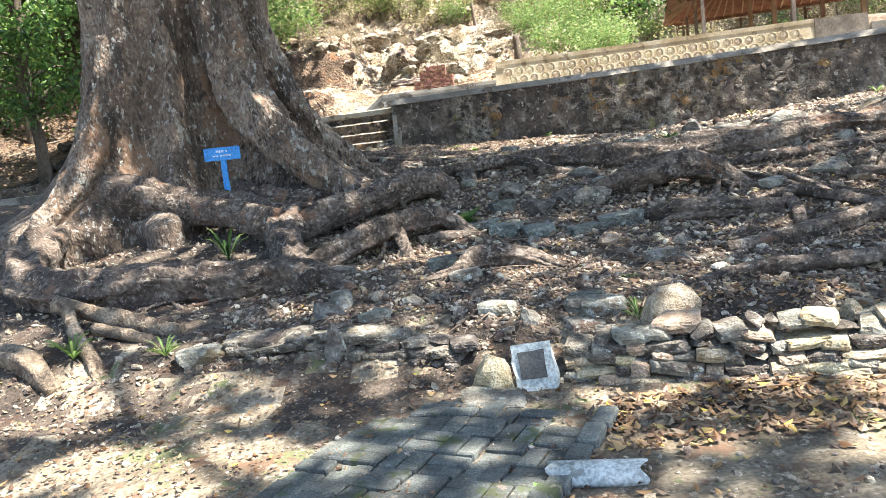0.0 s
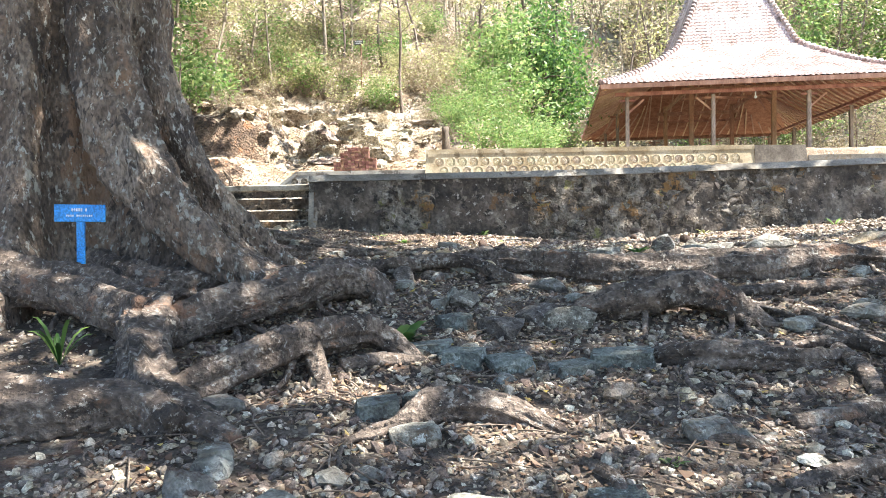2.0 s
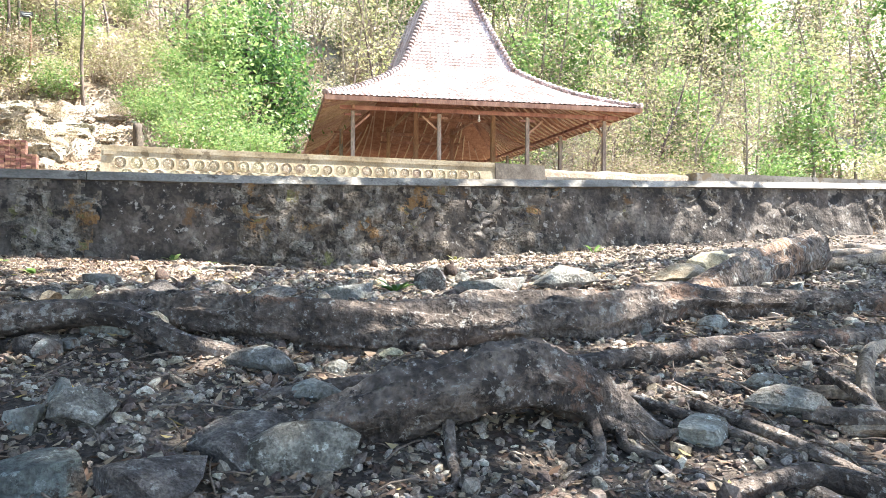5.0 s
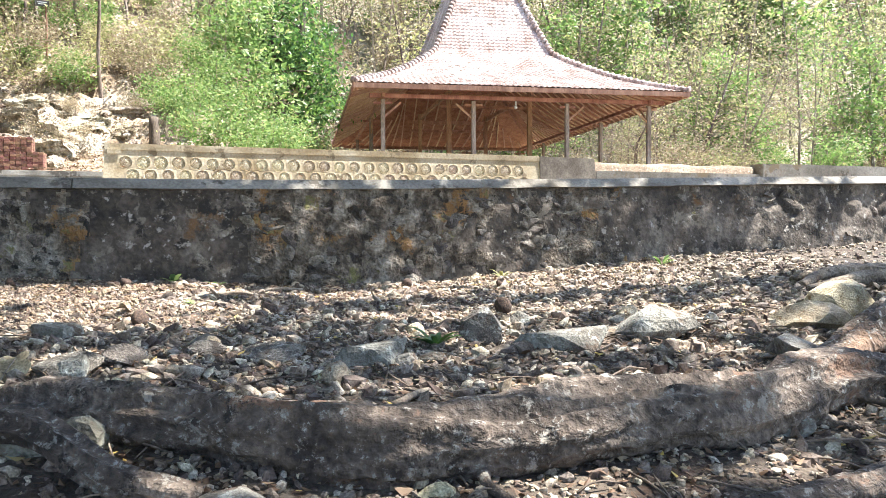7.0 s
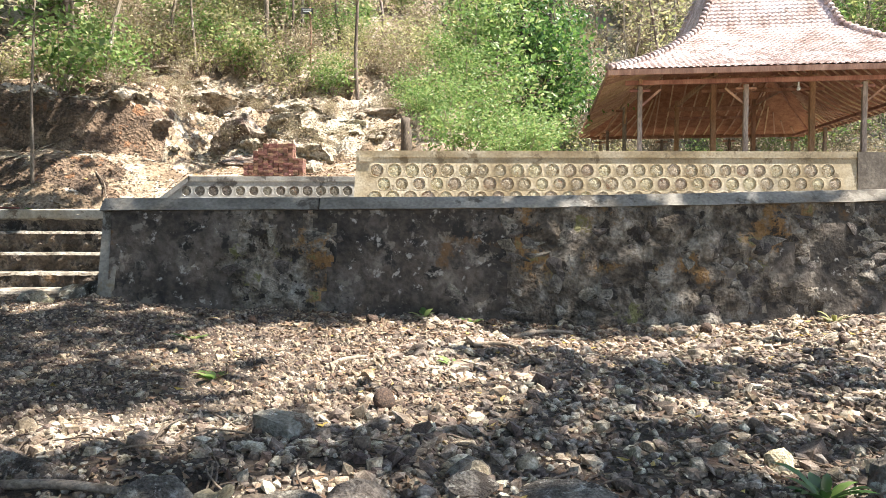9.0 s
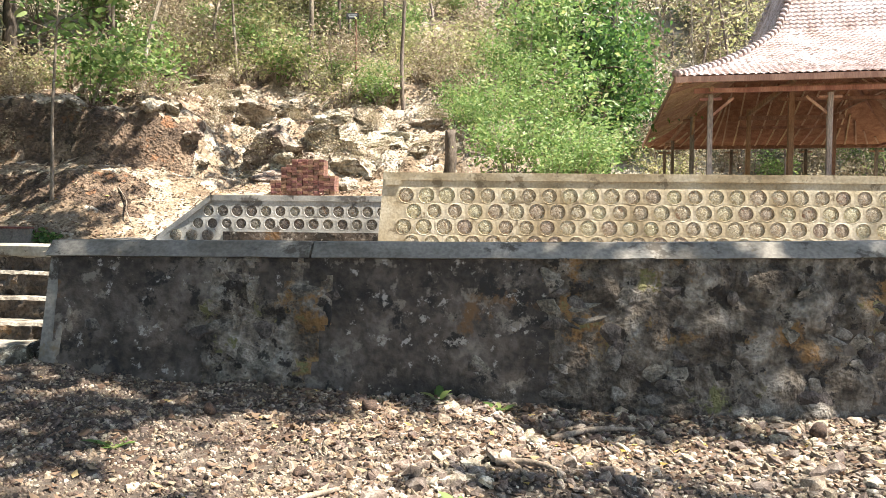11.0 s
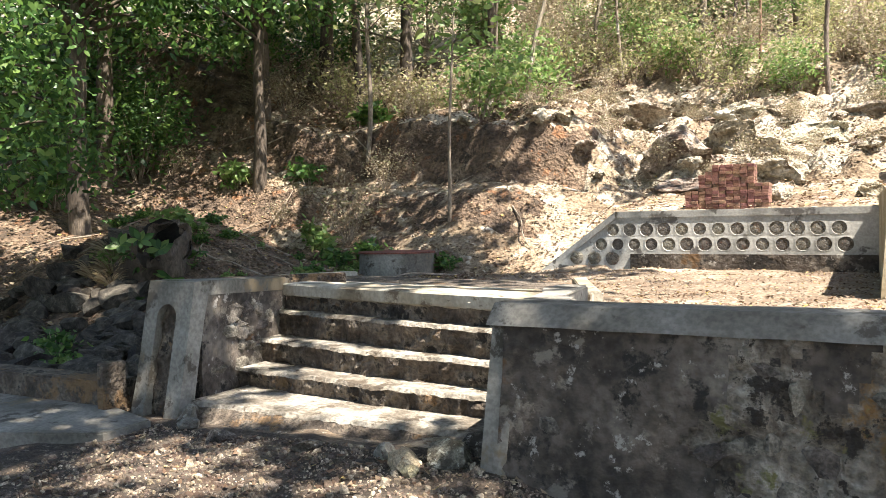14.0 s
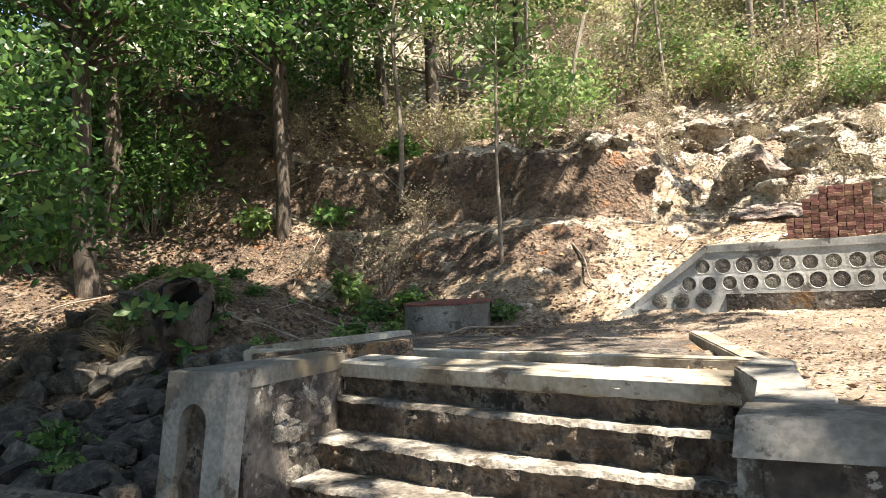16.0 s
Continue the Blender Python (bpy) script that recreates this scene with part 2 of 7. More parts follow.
M_GPOTIN = grain("dark_round_stone", [(0.3, (0.12, 0.104, 0.086)), (0.6, (0.23, 0.205, 0.172))], 22, 80, 0.95, 1.0, 0.02, spots=[((0.17, 0.10, 0.065), 10, 0.64)], vary=0.35)
M_BRICK = grain("fired_red_brick", [(0.3, (0.16, 0.075, 0.052)), (0.7, (0.27, 0.135, 0.098))], 8, 70, 0.9, 0.5, 0.006, spots=[((0.12, 0.07, 0.05), 5, 0.6)], vary=0.13)
M_PAVE = grain("grey_green_paver", [(0.3, (0.065, 0.072, 0.066)), (0.7, (0.145, 0.155, 0.142))], 6, 80, 0.9, 0.5, 0.006, spots=[((0.06, 0.075, 0.035), 5, 0.63), ((0.20, 0.175, 0.14), 9, 0.66)], vary=0.2)
M_WASH = grain("dull_whitewash", [(0.3, (0.40, 0.44, 0.43)), (0.7, (0.58, 0.61, 0.59))], 9, 60, 0.75, 0.3, 0.006, spots=[((0.24, 0.25, 0.23), 12, 0.64)])
M_SLAB = grain("pale_green_slate", [(0.3, (0.085, 0.09, 0.078)), (0.5, (0.14, 0.153, 0.135)), (0.72, (0.21, 0.232, 0.208))], 5, 45, 0.9, 1.0, 0.03, spots=[((0.07, 0.06, 0.046), 6, 0.59), ((0.29, 0.315, 0.285), 13, 0.63)], vary=0.2, speck=0.45)
M_WOOD = grain("red_brown_timber", [(0.3, (0.25, 0.125, 0.075)), (0.6, (0.40, 0.225, 0.145)), (0.8, (0.48, 0.30, 0.205))], 3, 40, 0.7, 0.4, 0.01, stretch=(1, 1, 0.2), vary=0.15, speck=0.3)
M_GWOOD = grain("greyed_timber_post", [(0.3, (0.20, 0.155, 0.12)), (0.7, (0.36, 0.30, 0.245))], 3, 40, 0.8, 0.4, 0.01, stretch=(1, 1, 0.15))
M_TILE = grain("faded_clay_roof_tile", [(0.3, (0.27, 0.185, 0.155)), (0.5, (0.44, 0.345, 0.31)), (0.75, (0.57, 0.495, 0.465))], 1.0, 12, 0.85, 0.5, 0.02, spots=[((0.19, 0.14, 0.115), 2.0, 0.60)], speck=0.6)
M_BLUE = grain("bright_blue_paint", [(0.3, (0.02, 0.22, 0.60)), (0.7, (0.03, 0.30, 0.74))], 5, 60, 0.5, 0.1, 0.003)
M_WHITE = grain("white_paint", [(0.3, (0.62, 0.66, 0.66)), (0.7, (0.78, 0.80, 0.79))], 5, 50, 0.6, 0.1, 0.003)
M_DARKPLATE = grain("dark_slate_plate", [(0.3, (0.06, 0.06, 0.058)), (0.7, (0.11, 0.11, 0.105))], 8, 70, 0.8, 0.3, 0.004)
M_HUSK = grain("dark_fallen_fruit", [(0.3, (0.035, 0.022, 0.016)), (0.7, (0.09, 0.055, 0.038))], 50, 150, 0.9, 0.8, 0.006)
M_TWIG = grain("dry_twig_bark", [(0.3, (0.17, 0.13, 0.095)), (0.7, (0.34, 0.28, 0.215))], 5, 60, 0.9, 0.5, 0.01)
M_TRUNK = grain("slender_trunk_bark", [(0.3, (0.13, 0.10, 0.075)), (0.7, (0.30, 0.245, 0.19))], 3, 40, 0.9, 0.7, 0.02, stretch=(1, 1, 0.3), spots=[((0.42, 0.40, 0.35), 5, 0.66)], vary=0.3)
M_DTRUNK = grain("dark_trunk_bark", [(0.3, (0.05, 0.038, 0.028)), (0.7, (0.13, 0.10, 0.075))], 3, 40, 0.9, 0.7, 0.02, stretch=(1, 1, 0.3))
M_LITTER = leaf_mat("dry_fallen_leaves", [(0.0, (0.075, 0.042, 0.025)), (0.4, (0.15, 0.09, 0.055)), (0.75, (0.24, 0.165, 0.105)), (0.95, (0.34, 0.27, 0.18)), (1.0, (0.44, 0.32, 0.07))], 0.15, 0.7)
M_BIGLEAF = grain("tan_dry_leaf", [(0.3, (0.20, 0.14, 0.085)), (0.5, (0.33, 0.25, 0.16)), (0.7, (0.42, 0.34, 0.23))], 14, 80, 0.75, 0.3, 0.004, vary=0.3)
M_SMALLTWIG = grain("brown_thin_twigs", [(0.3, (0.09, 0.066, 0.048)), (0.7, (0.22, 0.17, 0.13))], 5, 60, 0.9, 0.3, 0.004)
M_LEAF = leaf_mat("fresh_green_leaves", [(0.0, (0.09, 0.17, 0.04)), (0.5, (0.18, 0.29, 0.085)), (0.85, (0.29, 0.385, 0.14)), (1.0, (0.38, 0.39, 0.15))], 0.5)
M_YLEAF = leaf_mat("yellow_green_leaves", [(0.0, (0.19, 0.21, 0.085)), (0.5, (0.345, 0.345, 0.155)), (0.85, (0.49, 0.455, 0.24)), (1.0, (0.53, 0.46, 0.30))], 0.5)
M_DLEAF = leaf_mat("deep_green_leaves", [(0.0, (0.033, 0.082, 0.02)), (0.5, (0.078, 0.172, 0.045)), (0.85, (0.15, 0.265, 0.06)), (1.0, (0.22, 0.32, 0.085))], 0.5, 0.4)
M_DRY = leaf_mat("dry_brush_leaves", [(0.0, (0.19, 0.14, 0.085)), (0.5, (0.34, 0.28, 0.185)), (0.8, (0.45, 0.39, 0.28)), (1.0, (0.21, 0.22, 0.08))], 0.35, 0.8)
M_CANOPY = leaf_mat("broad_canopy_leaves", [(0.0, (0.03, 0.075, 0.015)), (1.0, (0.09, 0.16, 0.03))], 0.3)


# --- builders
def fast_mesh(name, v, f, mats, smooth=True, idx=None):
    v, f = np.asarray(v, np.float32), np.asarray(f, np.int32)
    me = bpy.data.meshes.new(name)
    k = f.shape[1]
    me.vertices.add(len(v))
    me.vertices.foreach_set("co", v.ravel())
    me.loops.add(f.size)
    me.loops.foreach_set("vertex_index", f.ravel())
    me.polygons.add(len(f))
    me.polygons.foreach_set("loop_start", np.arange(0, f.size, k, dtype=np.int32))
    me.polygons.foreach_set("loop_total", np.full(len(f), k, np.int32))
    for m in mats if isinstance(mats, (list, tuple)) else [mats]:
        me.materials.append(m)
    if idx is not None:
        me.polygons.foreach_set("material_index", np.asarray(idx, np.int32))
    me.polygons.foreach_set("use_smooth", np.full(len(f), smooth))
    me.update(calc_edges=True)
    me.validate()
    return me


def shape_mesh(name, verts, faces, mat, smooth=False):
    me = bpy.data.meshes.new(name)
    me.from_pydata([tuple(p) for p in verts], [], [tuple(q) for q in faces])
    me.materials.append(mat)
    me.polygons.foreach_set("use_smooth", [smooth] * len(me.polygons))
    me.update()
    return me


def part(name, me, parent=None, label="", m=None):
    ob = new(name, me)
    if parent is not None:
        ob.parent = parent
    if m is not None:
        ob.matrix_basis = m
    return tagged(ob, label) if label else ob


def empty(name, m, label, category, group="", kind=""):
    ob = new(name)
    ob.matrix_basis = m
    ob.empty_display_size = 0.1
    return tagged(ob, label, category, group, kind)


def bm_mesh(bm, name, mat, smooth=False):
    me = bpy.data.meshes.new(name)
    bm.normal_update()
    bm.to_mesh(me)
    bm.free()
    me.materials.append(mat)
    me.polygons.foreach_set("use_smooth", [smooth] * len(me.polygons))
    return me


def box_mesh(name, sx, sy, sz, mat, bevel=0.01, wear=0.0, cuts=0, at=(0, 0, 0)):
    """A bevelled block standing on its base, worn by noise."""
    bm = bmesh.new()
    bmesh.ops.create_cube(bm, size=1)
    for v in bm.verts:
        v.co = Vector((v.co.x * sx, v.co.y * sy, (v.co.z + 0.5) * sz))
    if cuts:
        bmesh.ops.subdivide_edges(bm, edges=bm.edges[:], cuts=cuts, use_grid_fill=True)
    elif bevel:
        bmesh.ops.bevel(bm, geom=bm.edges[:], offset=bevel, segments=1, affect="EDGES")
    for v in bm.verts:
        if wear:
            v.co += wear * noise.noise_vector(v.co * 9 + Vector((sx * 7, sy * 5, 1)))
        v.co += Vector(at)
    return bm_mesh(bm, name, mat)


def prism(name, outline, z0, z1, mat, bevel=0.0):
    """A block with a plan outline (counter-clockwise) from z0 to z1."""
    bm = bmesh.new()
    lo = [bm.verts.new((x, y, z0)) for x, y in outline]
    hi = [bm.verts.new((x, y, z1)) for x, y in outline]
    n = len(outline)
    top = bm.faces.new(hi)
    bm.faces.new(lo[::-1])
    for i in range(n):
        bm.faces.new((lo[i], lo[(i + 1) % n], hi[(i + 1) % n], hi[i]))
    if bevel:
        bmesh.ops.bevel(bm, geom=list(top.edges), offset=bevel, segments=2, affect="EDGES")
    return bm_mesh(bm, name, mat)


def spline(pts, n):
    """n points along a smooth line through pts (rows of any width)."""
    p = np.asarray(pts, float)
    p = np.vstack([2 * p[0] - p[1], p, 2 * p[-1] - p[-2]])
    out = []
    for u in np.linspace(0, len(pts) - 1 - 1e-6, n):
        i, t = int(u), u - int(u)
        a, b, c, d = p[i:i + 4]
        out.append(0.5 * (2 * b + (c - a) * t + (2 * a - 5 * b + 4 * c - d) * t * t + (3 * b - a - 3 * c + d) * t ** 3))
    return np.array(out)


def tube(pts, seg=10, steps=6, rough=0.12, seed=0.0, squash=1.0, flute=0.0):
    """A limb or root through rows (x, y, z, radius): verts and quads, with knots and ridges."""
    n = max(3, (len(pts) - 1) * steps)
    c = spline(pts, n)
    v, f = [], []
    side, run = None, 0.0
    for i in range(n):
        run += float(np.linalg.norm(c[i, :3] - c[max(i - 1, 0), :3]))
        d = Vector(c[min(i + 1, n - 1), :3] - c[max(i - 1, 0), :3]).normalized()
        if side is None:
            side = d.orthogonal().normalized()
        side = (side - d * side.dot(d)).normalized()
        up = d.cross(side)
        for k in range(seg):
            a = 2 * math.pi * k / seg
            o = math.cos(a) * side + math.sin(a) * up
            p = Vector(c[i, :3])
            q = p * 3.1 + o * 0.9 + Vector((seed, seed * 2, 0))
            r = c[i, 3] * (1 + rough * (noise.noise(q) + 0.7 * noise.noise(q * 2.7) + 0.45 * noise.noise(q * 7.5) + 0.3 * noise.noise(q * 16)) + 0.35 * rough * math.sin(a * 3 + seed + i * 0.15) + 0.16 * rough * math.sin(a * 8 + seed + 3 * noise.noise(p * 2)))
            if flute:
                r *= 1 + flute * (1.1 * noise.noise(Vector((math.cos(a) * 1.5 + seed, math.sin(a) * 1.5, run * 0.8))) - 0.9 * abs(noise.noise(Vector((math.cos(a) * 3.0, math.sin(a) * 3.0 + seed, run * 0.55)))) + 0.5 * noise.noise(Vector((math.cos(a) * 7, math.sin(a) * 7 + seed, run * 1.6))))
            w = p + o * max(r, 0.003)
            if squash != 1.0:
                w.z = p.z + (w.z - p.z) * squash
            v.append(w)
    for i in range(n - 1):
        for k in range(seg):
            a, b = i * seg + k, i * seg + (k + 1) % seg
            f.append((a, b, b + seg, a + seg))
    base, tip = len(v), len(v) + 1
    v += [Vector(c[0, :3]), Vector(c[-1, :3])]
    for k in range(seg):
        f.append((base, base, (k + 1) % seg, k)[1:])
        f.append((tip, (n - 1) * seg + k, (n - 1) * seg + (k + 1) % seg))
    return v, f


def join(lumps):
    v, f = [], []
    for a, b in lumps:
        o = len(v)
        v += list(a)
        f += [tuple(i + o for i in q) for q in b]
    return v, f


def rock_mesh(name, seed, mat, sub=2, planes=9, rough=0.10, smooth=False):
    """An angular stone, about 1 across, cut by random planes."""
    rr = random.Random(seed)
    bm = bmesh.new()
    bmesh.ops.create_icosphere(bm, subdivisions=sub, radius=0.62)
    cuts = []
    for _ in range(planes):
        d = Vector((rr.gauss(0, 1), rr.gauss(0, 1), rr.gauss(0, 1))).normalized()
        cuts.append((d, rr.uniform(0.24, 0.42)))
    for v in bm.verts:
        for d, h in cuts:
            over = v.co.dot(d) - h
            if over > 0:
                v.co -= d * over
        v.co += rough * 0.5 * noise.noise_vector(v.co * 2.6 + Vector((seed, 0, seed * 3)))
        v.co += rough * 0.25 * noise.noise_vector(v.co * 7 + Vector((seed, 3, 1)))
    return bm_mesh(bm, name, mat, smooth)


def leaves(centres, size, rng, aspect=0.5, droop=0.35, oval=False):
    """One folded leaf at each centre, with four corners or, where it is oval, six."""
    n = len(centres)
    d = rng.normal(size=(n, 3))
    d[:, 2] = d[:, 2] * 0.6 - droop
    d /= np.linalg.norm(d, axis=1)[:, None]
    s = np.cross(d, rng.normal(size=(n, 3)))
    s /= np.linalg.norm(s, axis=1)[:, None] + 1e-9
    u = np.cross(d, s)
    L = (size * rng.uniform(0.6, 1.3, n))[:, None]
    w = L * aspect * 0.5
    c = np.asarray(centres)
    if oval:
        v = np.stack([c, c + d * L * 0.25 + s * w * 0.85, c + d * L * 0.62 + s * w * 0.8 - u * w * 0.2, c + d * L - u * w * 0.5, c + d * L * 0.62 - s * w * 0.8 - u * w * 0.2, c + d * L * 0.25 - s * w * 0.85], 1).reshape(-1, 3)
        return v, np.arange(6 * n).reshape(n, 6)
    v = np.stack([c, c + d * L * 0.45 + s * w + u * w * 0.3, c + d * L, c + d * L * 0.45 - s * w + u * w * 0.3], 1).reshape(-1, 3)
    return v, np.arange(4 * n).reshape(n, 4)


ICO = {}


def pebbles(pos, size, rng, flat=0.65, full=False):
    """Small angular stones at pos as one mesh: verts and triangles."""
    if full and full not in ICO:
        bm = bmesh.new()
        bmesh.ops.create_icosphere(bm, subdivisions=1, radius=0.8)
        bmesh.ops.delete(bm, geom=[f for f in bm.faces if f.normal.z < -0.75], context="FACES_ONLY")
        bm.verts.index_update()
        ICO[full] = (np.array([v.co[:] for v in bm.verts]), np.array([[v.index for v in f.verts] for f in bm.faces]))
        bm.free()
    if full not in ICO:
        bm = bmesh.new()
        bmesh.ops.create_cube(bm, size=1.25)
        top = [v for v in bm.verts if v.co.z > 0]
        for v in top:
            v.co = (v.co.x * 0.62 - v.co.y * 0.3, v.co.y * 0.62 + v.co.x * 0.3, v.co.z)
        bmesh.ops.delete(bm, geom=[f for f in bm.faces if f.normal.z < -0.9], context="FACES_ONLY")
        bmesh.ops.triangulate(bm, faces=bm.faces[:])
        bm.verts.index_update()
        ICO[full] = (np.array([v.co[:] for v in bm.verts]), np.array([[v.index for v in f.verts] for f in bm.faces]))
        bm.free()
    bv, bf = ICO[full]
    n = len(pos)
    sc = size[:, None] * rng.uniform(0.55, 1.25, (n, 3))
    sc[:, 2] *= flat
    v = bv[None] * (1 + rng.uniform(-0.28, 0.28, (n, len(bv), 1))) * sc[:, None, :]
    a = rng.uniform(0, 6.283, n)
    c, s = np.cos(a)[:, None], np.sin(a)[:, None]
    x, y = v[..., 0] * c - v[..., 1] * s, v[..., 0] * s + v[..., 1] * c
    t = rng.normal(0, 0.35, n)[:, None]
    z = v[..., 2] + x * t
    v = np.stack([x, y, z], -1) + np.asarray(pos)[:, None, :]
    return v.reshape(-1, 3), (bf[None] + (np.arange(n) * len(bv))[:, None, None]).reshape(-1, 3)


# --- the lie of the land
def smooth(a, b, x):
    t = np.clip((np.asarray(x, float) - a) / (b - a), 0, 1)
    return t * t * (3 - 2 * t)


def front_ground(x, y):
    p = np.interp(y, [-60, -8, -2.95, -2.35, 0.5, 1.5, 3, 4.5, 6, 8.7, 14], [-2.4, -1.6, -1.5, -1.26, -0.90, -0.70, -0.48, -0.32, -0.22, -0.12, -0.1])
    b = np.interp(x, [-8, -3, 0, 2, 3.5, 5, 6.5, 8, 10, 12.5, 16, 30], [-0.1, -0.03, 0.10, -0.05, -0.13, -0.22, -0.18, -0.09, 0.06, 0.16, 0.3, 0.4])
    w = np.clip((y - 3.5) / 4.5, 0, 1)
    r = np.interp(x, [-60, -6, 0, 5, 9, 30], [-1.2, -0.25, 0, 0, 0.22, 0.9]) * np.clip(1 - abs(y - 1.5) / 6, 0, 1)
    return p + b * w + r * (1 - w)


def vnoise(x, y, seed=0):
    """Smooth lattice noise, -1 to 1."""
    x, y = np.asarray(x, float), np.asarray(y, float)
    i, j = np.floor(x), np.floor(y)
    u, v = x - i, y - j
    u, v = u * u * (3 - 2 * u), v * v * (3 - 2 * v)

    def h(a, b):
        s = np.sin(a * 127.1 + b * 311.7 + seed * 74.7) * 43758.5453
        return (s - np.floor(s)) * 2 - 1
    return (h(i, j) * (1 - u) + h(i + 1, j) * u) * (1 - v) + (h(i, j + 1) * (1 - u) + h(i + 1, j + 1) * u) * v


def land(x, y):
    x, y = np.asarray(x, float), np.asarray(y, float)
    g = front_ground(x, y)
    low = 0.70 - 0.04 * np.clip(-1 - x, 0, 5)
    behind = np.where(x > -0.1, smooth(9.12, 9.24, y), np.where(x > -3.5, smooth(11.1, 11.25, y), smooth(11.0, 15.0, y)))
    g = g * (1 - behind) + low * behind
    wob = 0.5 * np.sin(x * 0.9) + 0.25 * np.sin(x * 2.3 + 1)
    left = np.interp(y + 0.5 * wob, [17.4, 18.6, 19.5, 20.2, 20.6, 26, 60, 120], [0.48, 1.3, 2.25, 2.45, 3.75, 4.7, 27, 60])
    mid = np.interp(y, [17.7, 20, 22.2, 26, 60, 120], [1.66, 1.95, 3.0, 4.3, 27, 60])
    right = np.interp(y, [13.4, 26, 51, 53, 58, 70, 120], [1.80, 2.35, 2.6, 3.2, 8, 18, 60])
    mid = np.where(x < -1.85, np.interp(y, [16.9, 18.2, 19.2, 20.2, 22.2, 26, 60, 120], [0.6, 0.95, 1.5, 1.95, 3.0, 4.3, 27, 60]), mid)
    a = smooth(-4.5, -2.0, x)
    b = smooth(3.0, 7.0, x)
    hill = left * (1 - a) + mid * a
    hm = np.where(x > -1.85, smooth(17.72, 17.84, y), smooth(15.8, 16.4, y))
    g = g * (1 - hm) + np.maximum(hill, g) * hm
    rm = smooth(2.30, 2.42, x) * smooth(13.45, 13.57, y)
    up = np.where(y > 17.8, mid * (1 - b) + right * b, right)
    g = g * (1 - rm) + up * rm
    g = g + 1.25 * np.exp(-((x + 9.4) / 2.0) ** 2 - ((y - 14.6) / 2.2) ** 2)
    g = g + smooth(-9, -22, x) * smooth(0, 16, y) * 5.0
    n = 0.030 * vnoise(x * 1.7, y * 1.7, 1) + 0.022 * vnoise(x * 4.3, y * 4.3, 2)
    crag = smooth(19.2, 21.5, y) * (1 - b * (1 - smooth(51, 55, y)))
    ledge = np.abs(vnoise(x * 0.55, y * 0.9, 5)) * 0.9 + 0.35 * np.abs(vnoise(x * 1.5, y * 2.1, 6)) + 0.16 * vnoise(x * 3.7, y * 4.4, 7)
    return g + n + crag * (ledge * 0.75 - 0.25)


def zat(x, y):
    return float(land(x, y))


def axis_lines(lo, a, b, hi, fine):
    core = np.arange(a, b + 1e-6, fine)
    k = np.linspace(0, 1, 26)[1:] ** 2.2
    return np.concatenate([(a - (a - lo) * k)[::-1], core, b + (hi - b) * k])


gx, gy = axis_lines(-160, -11, 15, 160, 0.11), axis_lines(-140, -9, 27, 180, 0.11)
X, Y = np.meshgrid(gx, gy)
Z = land(X, Y)
nx, ny = len(gx), len(gy)
I = np.arange(nx * ny).reshape(ny, nx)
quads = np.stack([I[:-1, :-1], I[:-1, 1:], I[1:, 1:], I[1:, :-1]], -1).reshape(-1, 4)
cx, cy = (X[:-1, :-1] + X[1:, 1:]).ravel() / 2, (Y[:-1, :-1] + Y[1:, 1:]).ravel() / 2
steep = (np.abs(np.diff(Z, axis=0)[:, :-1]) / np.diff(gy)[:, None]).ravel()
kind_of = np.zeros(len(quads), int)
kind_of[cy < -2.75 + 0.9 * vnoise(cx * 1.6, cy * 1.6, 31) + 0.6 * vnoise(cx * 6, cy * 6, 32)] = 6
kind_of[(cy > 9.15) & (cx > -3.6)] = 1
kind_of[(cy > 13.5) & (cx <= -3.6)] = 1
kind_of[(cy > 17.5 + 0.5 * np.sin(cx * 2)) & (cx < 4)] = 2
kind_of[(cy > 18.5) & (cx < -3.2) & (steep > 0.95)] = 3
kind_of[(cy > 19.3) & (cy < 28) & (cx > -6.5) & (cx < 3.2) & (vnoise(cx * 0.8, cy * 0.8, 11) + 0.7 * vnoise(cx * 2.6, cy * 2.6, 12) > 0.3) & (kind_of != 3)] = 5
kind_of[(cx > 3.2) & (cy > 13.4) & (cy < 52)] = 1
kind_of[(cy > 52) & (cx > 3) | (cx > 27) & (cy > 14) | (cx < -13) & (cy > 27)] = 4
kind_of[(cx < -6.5 + vnoise(cx, cy, 34)) & (cy > 9.3 + vnoise(cx, cy, 35)) & (cy < 19 + 1.5 * vnoise(cx, cy, 33))] = 3
kind_of[(cx < -12 + vnoise(cx, cy, 36)) & (cy > 9.3) & (cy < 27)] = 3
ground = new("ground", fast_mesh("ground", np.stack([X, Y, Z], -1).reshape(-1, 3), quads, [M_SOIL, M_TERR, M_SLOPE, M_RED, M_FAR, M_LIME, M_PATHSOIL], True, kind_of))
tagged(ground, "gravelly brown soil slope rising to a dry wooded hill", "ground", kind="structure")

# --- main retaining wall: rubble face with a cement cap and end post
def wall_top(x):
    return float(np.interp(x, [0, 4, 6, 10, 13, 17, 24], [1.0, 1.02, 1.05, 1.14, 1.22, 1.30, 1.40]))


WALL_END = 24.0
wall = empty("wall_south", pose(0, 0, 0), "sooty rubble stone retaining wall with grey cement cap", "retaining wall", kind="structure")
xs, vs = np.arange(0.10, WALL_END, 0.05), np.linspace(0, 1, 30)


